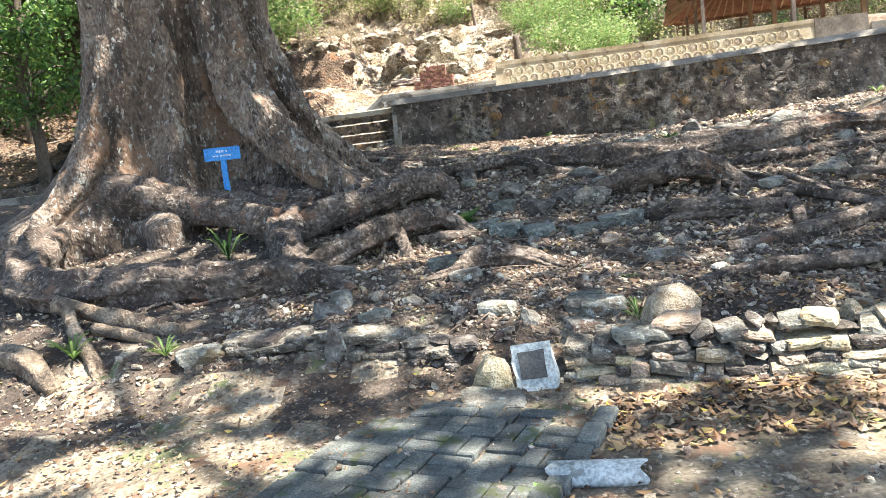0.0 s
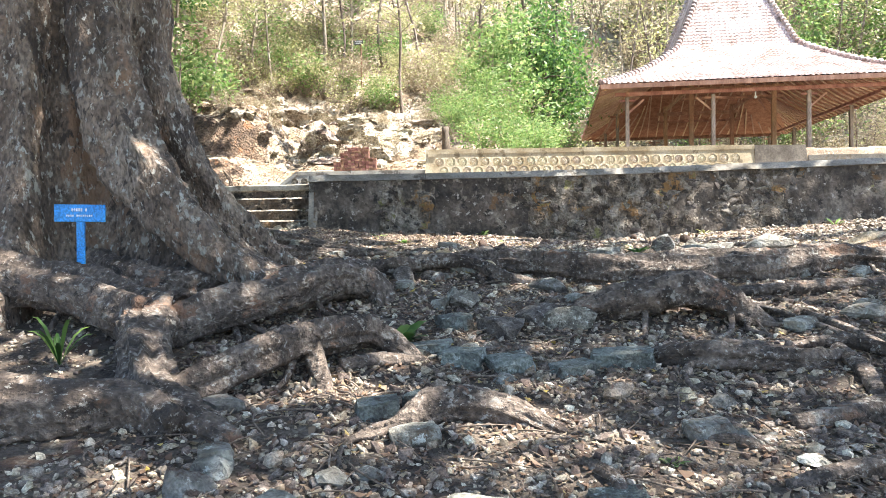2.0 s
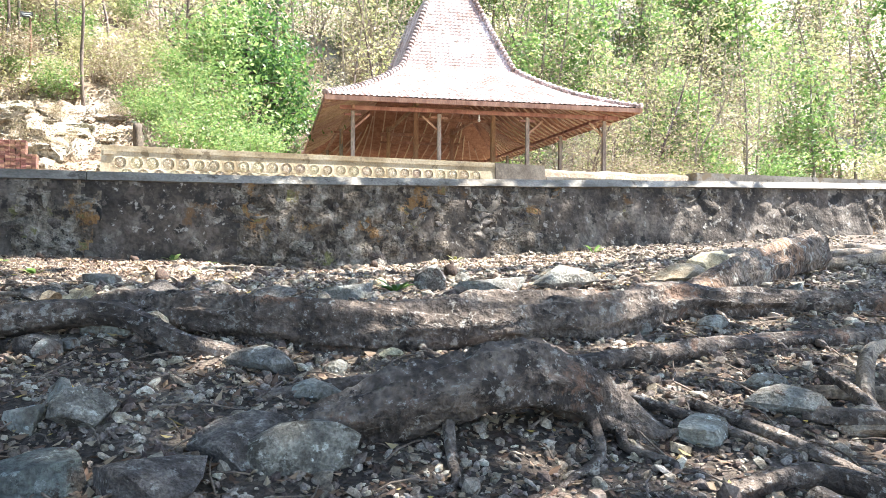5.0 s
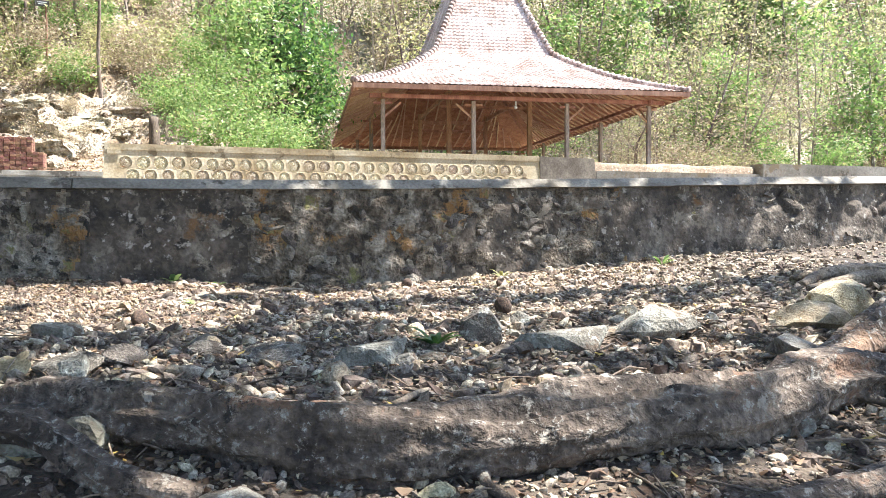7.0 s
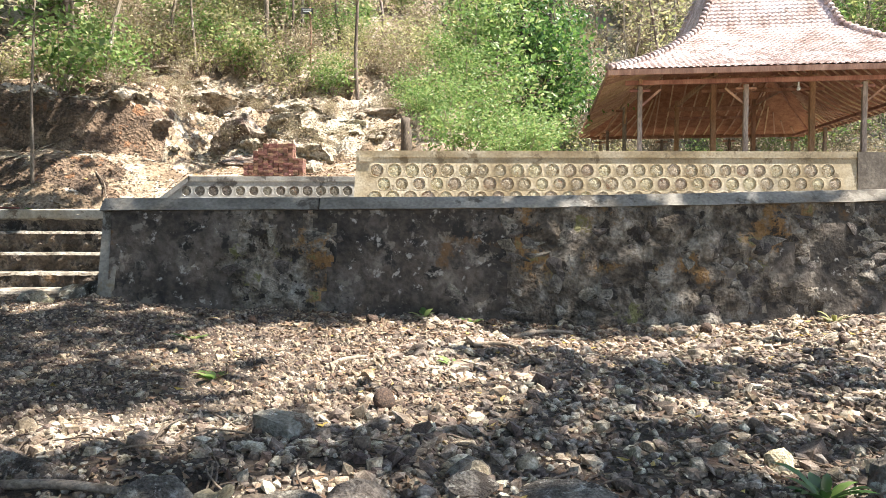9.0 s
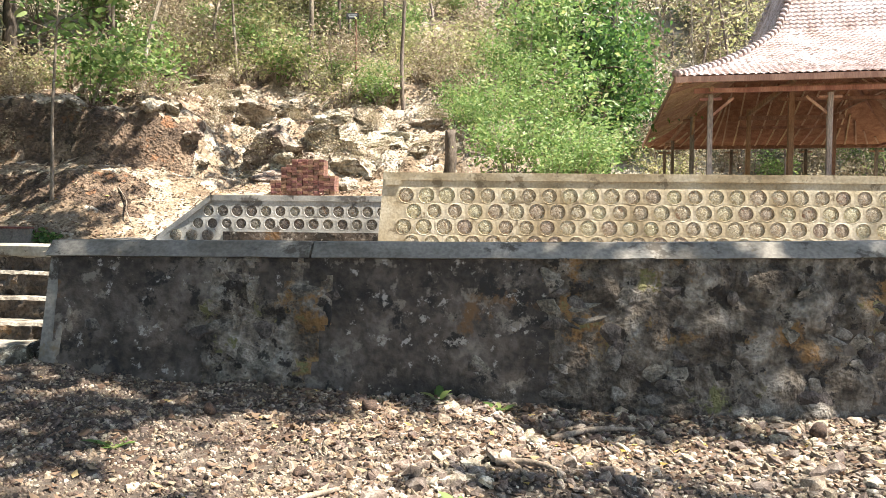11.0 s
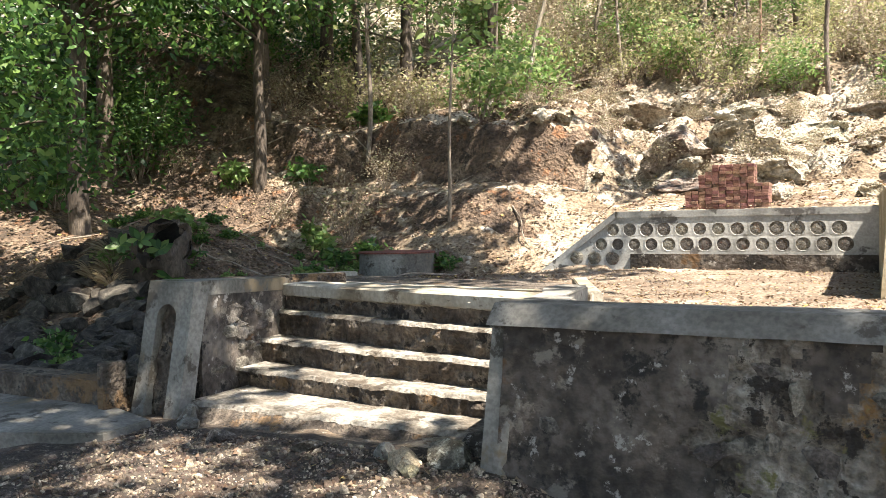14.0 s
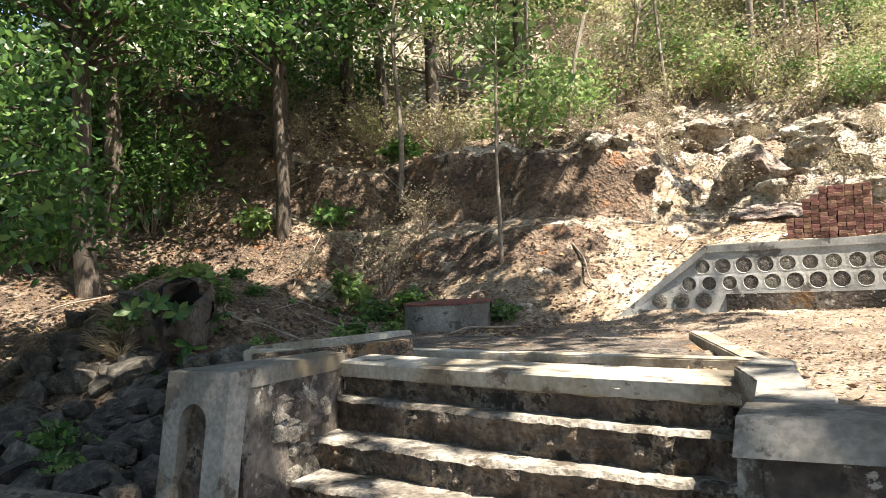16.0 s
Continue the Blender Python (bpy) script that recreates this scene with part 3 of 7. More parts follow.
def bare(x, z):
    """Where the plaster has fallen off and rubble shows, its paleness doubling as sun dapples."""
    k = noise.noise(Vector((x * 0.55, z * 0.5, 7.3))) + 0.5 * noise.noise(Vector((x * 1.9, z * 1.7, 2.1))) + 0.25 * noise.noise(Vector((x * 5, z * 5, 4.1)))
    return k + float(np.interp(x, [0, 1.1, 1.5, 2.0, 2.4, 3.4, 4.6, 9.0, 10.5, 24], [-0.28, -0.25, 0.30, 0.25, -0.3, -0.2, 0.42, 0.35, 0.0, 0.05]))


V = []
for v in vs:
    for x in xs:
        zb, zt = -0.55, wall_top(x) - 0.12
        z = zb + (zt - zb) * v
        p = Vector((x * 2.3, z * 2.9, 0.3))
        d = noise.voronoi(p)[0]
        rub = min(max(bare(x, z) * 4 + 0.5, 0.0), 1.0)
        relief = (0.05 + 0.11 * rub) * min(d[1] - d[0], 0.45) - 0.02 * rub + 0.03 * noise.noise(Vector((x * 1.1, z * 1.4, 5))) + 0.018 * noise.noise(Vector((x * 6, z * 6, 2)))
        V.append((x, 8.775 + 0.155 * (z / 1.0) - relief, z))
n = len(xs)
F = [(j * n + i, j * n + i + 1, (j + 1) * n + i + 1, (j + 1) * n + i) for j in range(len(vs) - 1) for i in range(n - 1)]
kinds = np.array([1 if bare(xs[i], -0.55 + 1.45 * vs[j]) > 0.08 else 0 for j in range(len(vs) - 1) for i in range(n - 1)])
part("masonry_face", fast_mesh("masonry_face", V, F, [M_WALL, M_RUBBLE], True, kinds), wall, "soot-blackened rubble masonry")
sec = []
for x in np.concatenate([np.linspace(0, 2.2, 10), [2.212], np.linspace(2.224, WALL_END, 60)]):
    t = wall_top(x) + 0.006 * noise.noise(Vector((x * 2, 0, 0)))
    sec.append([(x, 8.855, t - 0.125 + 0.008 * noise.noise(Vector((x * 5, 1, 0)))), (x, 8.98, t - 0.004), (x, 9.0, t), (x, 9.26, t), (x, 9.27, t - 0.6), (x, 9.12, t - 0.6), (x, 8.955, t - 0.14)])
# open joint across the cap
sec[10] = [(x, y + (0.05 if k < 3 else 0.0), z - (0.05 if 1 < k < 4 else 0.0)) for k, (x, y, z) in enumerate(sec[10])]
V = [p for s in sec for p in s]
F = [(i * 7 + k, i * 7 + (k + 1) % 7, i * 7 + 7 + (k + 1) % 7, i * 7 + 7 + k) for i in range(len(sec) - 1) for k in range(7)]
F += [(6, 5, 4, 3, 2, 1, 0), tuple(len(V) - 7 + k for k in range(7))]
part("cap", shape_mesh("cap", V, F, M_CEM), wall, "grey cement cap")
# the end post leans with the wall; its inner corner is rounded
bm = bmesh.new()
prof = [(0.0, -0.35), (0.165, -0.35), (0.17, 0.66), (0.19, 0.77), (0.25, 0.84), (0.40, 0.875), (0.40, 0.99), (0.0, 0.99)]
fr = [bm.verts.new((x, 8.735 + 0.24 * (z + 0.05), z)) for x, z in prof]
bk = [bm.verts.new((x, 9.25, z)) for x, z in prof]
bm.faces.new(fr)
bm.faces.new(bk[::-1])
for i in range(len(prof)):
    j = (i + 1) % len(prof)
    bm.faces.new((fr[j], fr[i], bk[i], bk[j]))
part("end_post", bm_mesh(bm, "end_post", M_CEM), wall, "grey cement end post")
# solid plug, its black painting the unlit inside of the drain hole
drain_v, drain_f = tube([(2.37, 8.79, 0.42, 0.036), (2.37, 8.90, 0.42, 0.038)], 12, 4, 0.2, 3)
part("drain_hole", shape_mesh("drain_hole", drain_v, drain_f, M_HOLE_SHADE, True), wall, "drain outlet painted near-black for its shaded inside", Matrix.Translation((0, 0, -0.42 * 1.7)) @ Matrix.Diagonal((1, 1, 2.7, 1)))
rr = random.Random(4)
stone_protos = [rock_mesh("wall_stone", 40 + i, M_WSTONE, 2, 10, 0.08) for i in range(8)]
for i in range(420):
    x = rr.uniform(0.35, 15.0)
    z = rr.uniform(front_ground(x, 8.7) + 0.05, wall_top(x) - 0.25)
    if bare(x, z) < 0.05 and i % 14:
        continue
    y = 8.775 + 0.155 * z
    w, h = rr.uniform(0.10, 0.34), rr.uniform(0.08, 0.20)
    part("stone", rr.choice(stone_protos), wall, "", pose(x, y + 0.012, z, rr.uniform(-15, 15), rr.uniform(-25, 25), rr.uniform(-10, 10)) @ Matrix.Diagonal((w, 0.085, h, 1)))

# --- steps between the two cheek walls
steps = empty("stone_steps", pose(0, 0, 0), "five worn stone and concrete steps with soil-stained risers", "steps")


def step_line(left, mid, right, n=9):
    return [tuple(p) for p in spline([left, mid, right], n)]


RISERS = [
    (0.0, [(-3.10, 9.31), (-2.4, 9.33), (-1.6, 9.36), (-0.7, 9.42), (-0.02, 9.44)]),
    (0.165, [(-3.20, 10.02), (-1.5, 9.86), (-0.02, 9.90)]),
    (0.385, [(-3.30, 10.38), (-1.6, 10.17), (-0.02, 10.10)]),
    (0.635, [(-3.38, 10.72), (-1.6, 10.38), (-0.02, 10.18)]),
    (0.875, [(-3.32, 10.84), (-1.7, 10.52), (-0.02, 10.26)]),
]
for i, (z, line) in enumerate(RISERS):
    edge = spline(line, 110)
    V, F, kinds = [], [], []
    rows = 7
    for k, (x, y) in enumerate(edge):
        wear = 0.022 * noise.noise(Vector((x * 4, z * 9, 1))) + 0.018 * noise.noise(Vector((x * 13, z * 9, 4)))
        lip = 0.0 if i < 4 else 0.02
        zt = z + 0.5 * wear
        # the foot of the lowest step spreads out as loose rubble
        spread = 0.44 + 0.10 * noise.noise(Vector((x * 2.2, 5, 1))) if i == 0 else 0.0
        lump = 0.14 if i == 0 else 0.05
        ring = [(x, y + 0.05 + wear - spread * 1.15, z - 0.45)]
        for q in range(4):
            u = q / 3
            ring.append((x, y + 0.03 * (1 - u) - spread * (1 - u) ** 1.2 + wear + lump * (noise.noise(Vector((x * 6, u * 3, z * 7))) if i else min(0.0, noise.noise(Vector((x * 5, u * 2.5, 3)))) * (1 - 0.5 * u)) + 0.03 * noise.noise(Vector((x * 15, u * 5, z * 7))), z - 0.22 + 0.19 * u))
        ring += [(x, y + wear - lip, zt - 0.03), (x, y + 0.025 + wear, zt), (x, y + 0.3, z + 0.006 * noise.noise(Vector((x * 5, 3, z)))), (x, y + 0.36 if i == 4 else 11.2, z)]
        V += ring
    m = len(ring)
    for k in range(len(edge) - 1):
        for q in range(m - 1):
            F.append((k * m + q, k * m + m + q, k * m + m + q + 1, k * m + q + 1))
            # risers stained dark, treads pale: the split also paints sun on the treads
            kinds.append(0 if q < 5 else 1)
    part("step", fast_mesh("step", V, F, [M_STEP, M_TREAD], False, np.array(kinds)), steps)
top = spline(RISERS[4][1], 30)
V, F = [], []
for x, y in top:
    V += [(x, y - 0.03, 0.79), (x, y - 0.035, 0.89), (x, y - 0.02, 0.905), (x, y + 0.40, 0.905), (x, y + 0.41, 0.60)]
F = [(k * 5 + q, k * 5 + 5 + q, k * 5 + 5 + (q + 1) % 5, k * 5 + (q + 1) % 5) for k in range(29) for q in range(5)]
part("landing_edge", shape_mesh("landing_edge", V, F, M_LAND), steps, "ochre-stained cement landing edge")

# --- cheek walls of the steps
def cheek(name, base, top_z, low, label):
    w = empty(name, pose(0, 0, 0), label, "wall", kind="structure")
    part("core", prism("core", base, low, top_z - 0.13, M_WALL), w, "rubble stone core")
    c = sum((Vector((*p, 0)) for p in base), Vector()) / len(base)
    capline = [tuple((Vector((*p, 0)) + (Vector((*p, 0)) - c).normalized() * 0.03)[:2]) for p in base]
    part("cap", prism("cap", capline, top_z - 0.13, top_z, M_CEM, 0.012), w, "grey cement cap")
    return w


cheek("wall_right_cheek", [(0.02, 9.24), (0.33, 9.24), (0.30, 9.62), (0.16, 9.75), (0.06, 10.6), (-0.16, 10.72), (-0.20, 10.30), (0.0, 9.9)], 0.985, -0.1, "cement-capped cheek wall beside the steps")
lw_c = cheek("wall_left_cheek", [(-3.66, 9.52), (-3.15, 9.52), (-3.33, 10.86), (-3.64, 11.0)], 1.03, -0.3, "cement-capped rubble cheek wall with an arched pillar")
for ob in lw_c.children:
    if ob.name.startswith("cap"):
        for v in ob.data.vertices:
            v.co.z -= 0.045 * max(v.co.y - 9.5, 0)
# battered pillar with a sunk arch
bm = bmesh.new()
PX0, PXA, PXB, PX1 = -3.69, -3.535, -3.29, -3.115


def batter(x, z):
    flare = 0.03 * max(0.25 - z, 0) / 0.5
    return bm.verts.new((x + (flare if x > -3.3 else 0), 9.425 - 0.195 * (1.03 - z) - flare, z))


zs = [-0.42, -0.1, 0.2, 0.45, 0.70]
for xa, xb in ((PX0, PXA), (PXB, PX1)):
    for za, zb in zip(zs, zs[1:]):
        bm.faces.new([batter(xa, za), batter(xb, za), batter(xb, zb), batter(xa, zb)])
arch = [((PXA + PXB) / 2 - 0.1225 * math.cos(math.pi * k / 10), 0.70 + 0.125 * math.sin(math.pi * k / 10)) for k in range(11)]
tops = [(PX0 + (PX1 - PX0) * k / 10, 1.025) for k in range(11)]
for k in range(10):
    bm.faces.new([batter(*arch[k]), batter(*arch[k + 1]), batter(*tops[k + 1]), batter(*tops[k])])
bm.faces.new([batter(PX0, 0.70), batter(PXA, 0.70), batter(PX0, 1.025)])
bm.faces.new([batter(PXB, 0.70), batter(PX1, 0.70), batter(PX1, 1.025)])
bmesh.ops.remove_doubles(bm, verts=bm.verts[:], dist=0.001)
ext = bmesh.ops.extrude_face_region(bm, geom=bm.faces[:])
for v in ext["geom"]:
    if isinstance(v, bmesh.types.BMVert):
        v.co.y += 0.19 if v.co.z > 0.9 else 0.17
bmesh.ops.recalc_face_normals(bm, faces=bm.faces[:])
for v in bm.verts:
    v.co += 0.006 * noise.noise_vector(v.co * 5)
part("pillar", bm_mesh(bm, "pillar", M_CEM), lw_c, "streaked grey cement pillar with an arched recess")
bm = bmesh.new()
N_P = 9
for r in range(26):
    z = -0.42 + 1.26 * r / 25
    for c in range(N_P):
        x = PXA - 0.04 + (PXB - PXA + 0.08) * c / (N_P - 1)
        bm.verts.new((x, 9.425 - 0.195 * (1.03 - z) + 0.075 + 0.03 * noise.noise(Vector((x * 9, 1, z * 7))), z))
bm.verts.ensure_lookup_table()
for r in range(25):
    for c in range(N_P - 1):
        bm.faces.new([bm.verts[r * N_P + q] for q in (c, c + 1)] + [bm.verts[(r + 1) * N_P + q] for q in (c + 1, c)])
part("arch_panel", bm_mesh(bm, "arch_panel", M_STEP, True), lw_c, "dark rubble in the sunk arch")
for i in range(26):
    y, z = rr.uniform(9.66, 10.75), rr.uniform(0.1, 0.78)
    part("stone", rr.choice(stone_protos), lw_c, "", pose(-3.16 - 0.13 * (y - 9.52), y, z, 0, 0, 83) @ Matrix.Diagonal((rr.uniform(0.14, 0.3), 0.07, rr.uniform(0.1, 0.2), 1)))

kerb = empty("kerb", pose(0, 0, 0), "low mossy cement kerb behind the cheek wall", "kerb", kind="structure")
part("core", prism("core", [(-4.36, 10.88), (-4.29, 10.82), (-3.34, 11.95), (-3.41, 12.02)], 0.55, 0.95, M_STEP, 0.012), kerb)
# --- low platform and channel by the steps
plat = empty("floor_platform", pose(0, 0, 0), "low cement platform with raised kerb behind the steps", "platform", kind="structure")
part("slab", prism("slab", [(-5.4, 12.35), (-0.55, 11.95), (-1.25, 13.9), (-4.9, 14.3)], 0.5, 0.735, M_STEP), plat)
for a, b, h in (((-3.9, 12.42), (-0.32, 11.97), 0.80), ((-0.32, 11.97), (-1.15, 13.95), 0.80), ((-5.95, 12.5), (-4.95, 14.35), 0.80), ((-5.95, 12.45), (-3.85, 12.4), 0.78)):
    d = Vector((b[0] - a[0], b[1] - a[1], 0))
    s = Vector((-d.y, d.x, 0)).normalized() * 0.09
    part("kerb", prism("kerb", [(a[0] - s.x, a[1] - s.y), (b[0] - s.x, b[1] - s.y), (b[0] + s.x, b[1] + s.y), (a[0] + s.x, a[1] + s.y)], 0.4, h, M_LAND, 0.012), plat)
chan = empty("concrete_channel", pose(0, 0, 0), "concrete drain channel with a dark side wall", "channel", kind="structure")
part("channel_floor", prism("channel_floor", [(-12, 7.7), (-4.2, 8.0), (-3.15, 8.5), (-3.15, 8.95), (-3.9, 9.15), (-12, 8.6)], -0.5, -0.085, M_CEM, 0.01), chan)
part("channel_wall", prism("channel_wall", [(-12, 8.55), (-3.86, 9.10), (-3.86, 9.42), (-12, 8.9)], -0.5, 0.13, M_STEP, 0.02), chan)
part("buttress", box_mesh("buttress", 0.12, 0.24, 0.52, M_STEP, 0.02, 0.02, 0, (-3.86, 9.12, -0.2)), chan)

# --- walls set with round stones
def pot_wall(name, x0, x1, yf, z_lo, z_hi, rows, pitch, dz, z_first, rad, m_face, m_in, label, lean=0.06, slope_end=0.0):
    w = empty(name, pose(0, 0, 0), label, "retaining wall", kind="structure")
    yat = lambda z: yf - lean * (z_hi - z)
    V, F = [], []

    def add(ps, q):
        o = len(V)
        V.extend(ps)
        F.extend(tuple(o + i for i in k) for k in q)
    lo_cell, hi_cell = z_first - (rows - 0.5) * dz, z_first + 0.5 * dz
    left_at = lambda z: x0 - slope_end * (z_hi - z)
    disc = rock_mesh("round_stone", 77, m_in, 2, 0, 0.12, True)
    for r in range(rows):
        zc = z_first - r * dz
        za, zb = zc - dz / 2, zc + dz / 2
        xa = left_at(zc) + 0.20 + (pitch / 2 if r % 2 else 0) * 0.9
        count = int((x1 - 0.15 - xa) / pitch)
        xb = xa + count * pitch
        for c in range(count):
            xc = xa + (c + 0.5) * pitch
            ring, rim, inner = [], [], []
            N = 16
            jr = rad * (1 + 0.06 * math.sin(c * 7.1 + r * 3.3))
            for k in range(N):
                a = 2 * math.pi * (k + 0.5) / N
                ca, sa = math.cos(a), math.sin(a)
                t = min(pitch / 2 / max(abs(ca), 1e-6), dz / 2 / max(abs(sa), 1e-6))
                ex, ez = ca * t, sa * t
                rim.append((xc + ex, yat(zc + ez), zc + ez))
                ring.append((xc + ca * jr, yat(zc + sa * jr) - 0.004, zc + sa * jr))
                inner.append((xc + ca * jr * 0.96, yat(zc + sa * jr) + 0.022, zc + sa * jr * 0.96))
            # corners of the cell, so that no gap opens between cells
            add(rim + ring + inner, [(k, (k + 1) % N, N + (k + 1) % N, N + k) for k in range(N)] + [(N + k, N + (k + 1) % N, 2 * N + (k + 1) % N, 2 * N + k) for k in range(N)])
            for sx in (-1, 1):
                for sz in (-1, 1):
                    a0 = math.atan2(sz * dz, sx * pitch)
                    cc = (xc + sx * pitch / 2, yat(zc + sz * dz / 2), zc + sz * dz / 2)
                    ks = sorted(range(N), key=lambda k: abs((math.atan2(rim[k][2] - zc, rim[k][0] - xc) - a0 + math.pi) % (2 * math.pi) - math.pi))[:2]
                    add([rim[ks[0]], rim[ks[1]], cc], [(0, 1, 2)])
            part("round_stone", disc, w, "", pose(xc, yat(zc) + 0.022, zc, 0, 40 * c + 31 * r, 0) @ Matrix.Diagonal((jr * 1.8, 0.024, jr * 1.8, 1)))
        add([(left_at(za), yat(za), za), (xa, yat(za), za), (xa, yat(zb), zb), (left_at(zb), yat(zb), zb)], [(0, 1, 2, 3)])
        add([(xb, yat(za), za), (x1, yat(za), za), (x1, yat(zb), zb), (xb, yat(zb), zb)], [(0, 1, 2, 3)])
    for za, zb in ((z_lo, lo_cell), (hi_cell, z_hi - 0.10)):
        add([(left_at(za), yat(za), za), (x1, yat(za), za), (x1, yat(zb), zb), (left_at(zb), yat(zb), zb)], [(0, 1, 2, 3)])
    # back and ends
    add([(left_at(z_lo), yat(z_lo), z_lo), (left_at(z_hi), yat(z_hi), z_hi - 0.1), (left_at(z_hi), yf + 0.3, z_hi - 0.1), (left_at(z_lo), yf + 0.3, z_lo)], [(0, 1, 2, 3)])
    add([(x1, yat(z_lo), z_lo), (x1, yat(z_hi), z_hi - 0.1), (x1, yf + 0.3, z_hi - 0.1), (x1, yf + 0.3, z_lo)], [(0, 1, 2, 3)])
    me = shape_mesh("plaster_face", V, F, m_face)
    bm = bmesh.new()
    bm.from_mesh(me)
    bmesh.ops.remove_doubles(bm, verts=bm.verts[:], dist=0.0005)
    bm.to_mesh(me)
    bm.free()
    part("plaster_face", me, w, "plaster face with round sunk stones")
    part("coping", prism("coping", [(x0 - 0.01, yf - 0.03), (x1, yf - 0.03), (x1, yf + 0.32), (x0 - 0.01, yf + 0.32)], z_hi - 0.11, z_hi, m_face, 0.012), w, "weathered plaster coping")
    return w


pw = pot_wall("wall_terrace_upper", 2.25, 10.5, 13.38, 0.55, 1.88, 4, 0.286, 0.22, 1.56, 0.108, M_POT, M_POTIN, "ochre plaster terrace wall set with round sunk stones", 0.10, 0.07)
# raised border that frames the panel at its end
part("border", prism("border", [(2.28, 13.33), (2.50, 13.33), (2.44, 13.42), (2.26, 13.42)], 1.70, 1.78, M_POT), pw)
bm = bmesh.new()
e = [(10.5, 13.28, 0.5), (11.95, 13.30, 0.5), (11.8, 13.36, 1.86), (10.5, 13.34, 1.875)]
a = [bm.verts.new(p) for p in e]
b = [bm.verts.new((p[0], p[1] + 0.3, p[2])) for p in e]
bm.faces.new(a)
bm.faces.new(b[::-1])
for i in range(4):
    bm.faces.new((a[(i + 1) % 4], a[i], b[i], b[(i + 1) % 4]))
part("end_block", bm_mesh(bm, "end_block", M_ENDCEM), pw, "dark end block")
side = empty("wall_terrace_return", pose(0, 0, 0), "ochre plaster return wall of the terrace", "wall", kind="structure")
part("core", prism("core", [(2.25, 13.67), (2.47, 13.67), (2.47, 17.95), (2.22, 17.95)], 0.4, 1.86, M_POT, 0.012), side)
lwall = pot_wall("wall_terrace_lower", -1.70, 2.22, 17.60, 0.45, 1.685, 2, 0.29, 0.25, 1.37, 0.108, M_GPOT, M_GPOTIN, "grey plaster terrace wall set with dark round stones", 0.08, 1.34)
part("stained_base", prism("stained_base", [(-1.45, 17.47), (2.22, 17.47), (2.22, 17.6), (-1.45, 17.6)], 0.4, 0.96, M_WALL), lwall, "dark stained base band")
low_disc = rock_mesh("round_stone", 78, M_GPOTIN, 2, 0, 0.12, True)
for x in (-2.42, -2.1, -1.78):
    part("round_stone", low_disc, lwall, "", pose(x, 17.53, 0.88, 0, 60 * x, 0) @ Matrix.Diagonal((0.195, 0.03, 0.195, 1)))
# sloping coping down the wall's end
bm = bmesh.new()
for x, z in ((-1.72, 1.685), (-3.12, 0.64)):
    for dy, dz in ((-0.05, 0.0), (0.33, 0.0), (0.33, -0.12), (-0.05, -0.12)):
        bm.verts.new((x, 17.58 + dy, z + dz))
bm.verts.ensure_lookup_table()
for k in range(4):
    bm.faces.new([bm.verts[q] for q in (k, (k + 1) % 4, 4 + (k + 1) % 4, 4 + k)])
bm.faces.new([bm.verts[q] for q in (4, 5, 6, 7)])
part("sloping_coping", bm_mesh(bm, "sloping_coping", M_GPOT), lwall, "sloping plaster coping")
far_wall = empty("wall_terrace_far", pose(0, 0, 0), "low pale cement kerb wall along the terrace", "wall", kind="structure")
part("core", prism("core", [(11.95, 13.5), (16.3, 13.4), (16.3, 13.75), (11.95, 13.8)], 0.3, 1.62, M_CEM, 0.015), far_wall)
part("raised_end", prism("raised_end", [(16.3, 13.3), (24, 13.1), (24, 13.5), (16.3, 13.75)], 0.3, 1.86, M_CEM, 0.015), far_wall)

# --- stack of bricks on the terrace
stack = empty("brick_stack", pose(-0.63, 17.98, 1.68), "stepped stack of loose red bricks on the terrace", "brick stack")
one = box_mesh("brick", 0.215, 0.105, 0.052, M_BRICK, 0.004)
one_end = box_mesh("brick", 0.105, 0.215, 0.052, M_BRICK, 0.004)
cols = [(0.0, 6), (0.11, 6), (0.22, 11), (0.33, 12), (0.44, 14), (0.55, 14), (0.66, 14), (0.77, 14), (0.88, 14), (0.99, 14), (1.10, 8), (1.21, 8)]
rr = random.Random(9)
for k, (x, h) in enumerate(cols):
    for j in range(h):
        for depth in range(2):
            part("brick", one_end, stack, "", pose(x + 0.055 + rr.uniform(-0.006, 0.006), 0.05 + depth * 0.222 + rr.uniform(-0.012, 0.012), j * 0.0535, 0, 0, rr.uniform(-3, 3)))

# --- concrete well ring with a rusty lid
well = empty("well_ring", pose(-5.83, 16.95, 0.5), "pale grey concrete well ring with rusty lid", "well")
bm = bmesh.new()
bmesh.ops.create_cone(bm, cap_ends=True, segments=40, radius1=0.73, radius2=0.72, depth=0.48)
bmesh.ops.bevel(bm, geom=[e for e in bm.edges if abs(e.verts[0].co.z - e.verts[1].co.z) < 1e-4], offset=0.015, segments=2, affect="EDGES")
for v in bm.verts:
    v.co.z += 0.24
part("ring", bm_mesh(bm, "ring", M_CEM, False), well)
bm = bmesh.new()
bmesh.ops.create_cone(bm, cap_ends=True, segments=40, radius1=0.75, radius2=0.74, depth=0.03)
for v in bm.verts:
    v.co.z += 0.497
M_RUST = grain("rusty_red_lid", [(0.3, (0.10, 0.03, 0.02)), (0.7, (0.22, 0.07, 0.05))], 5, 40, 0.8, 0.3, 0.005)
part("lid", bm_mesh(bm, "lid", M_RUST), well, "thin rusty lid")

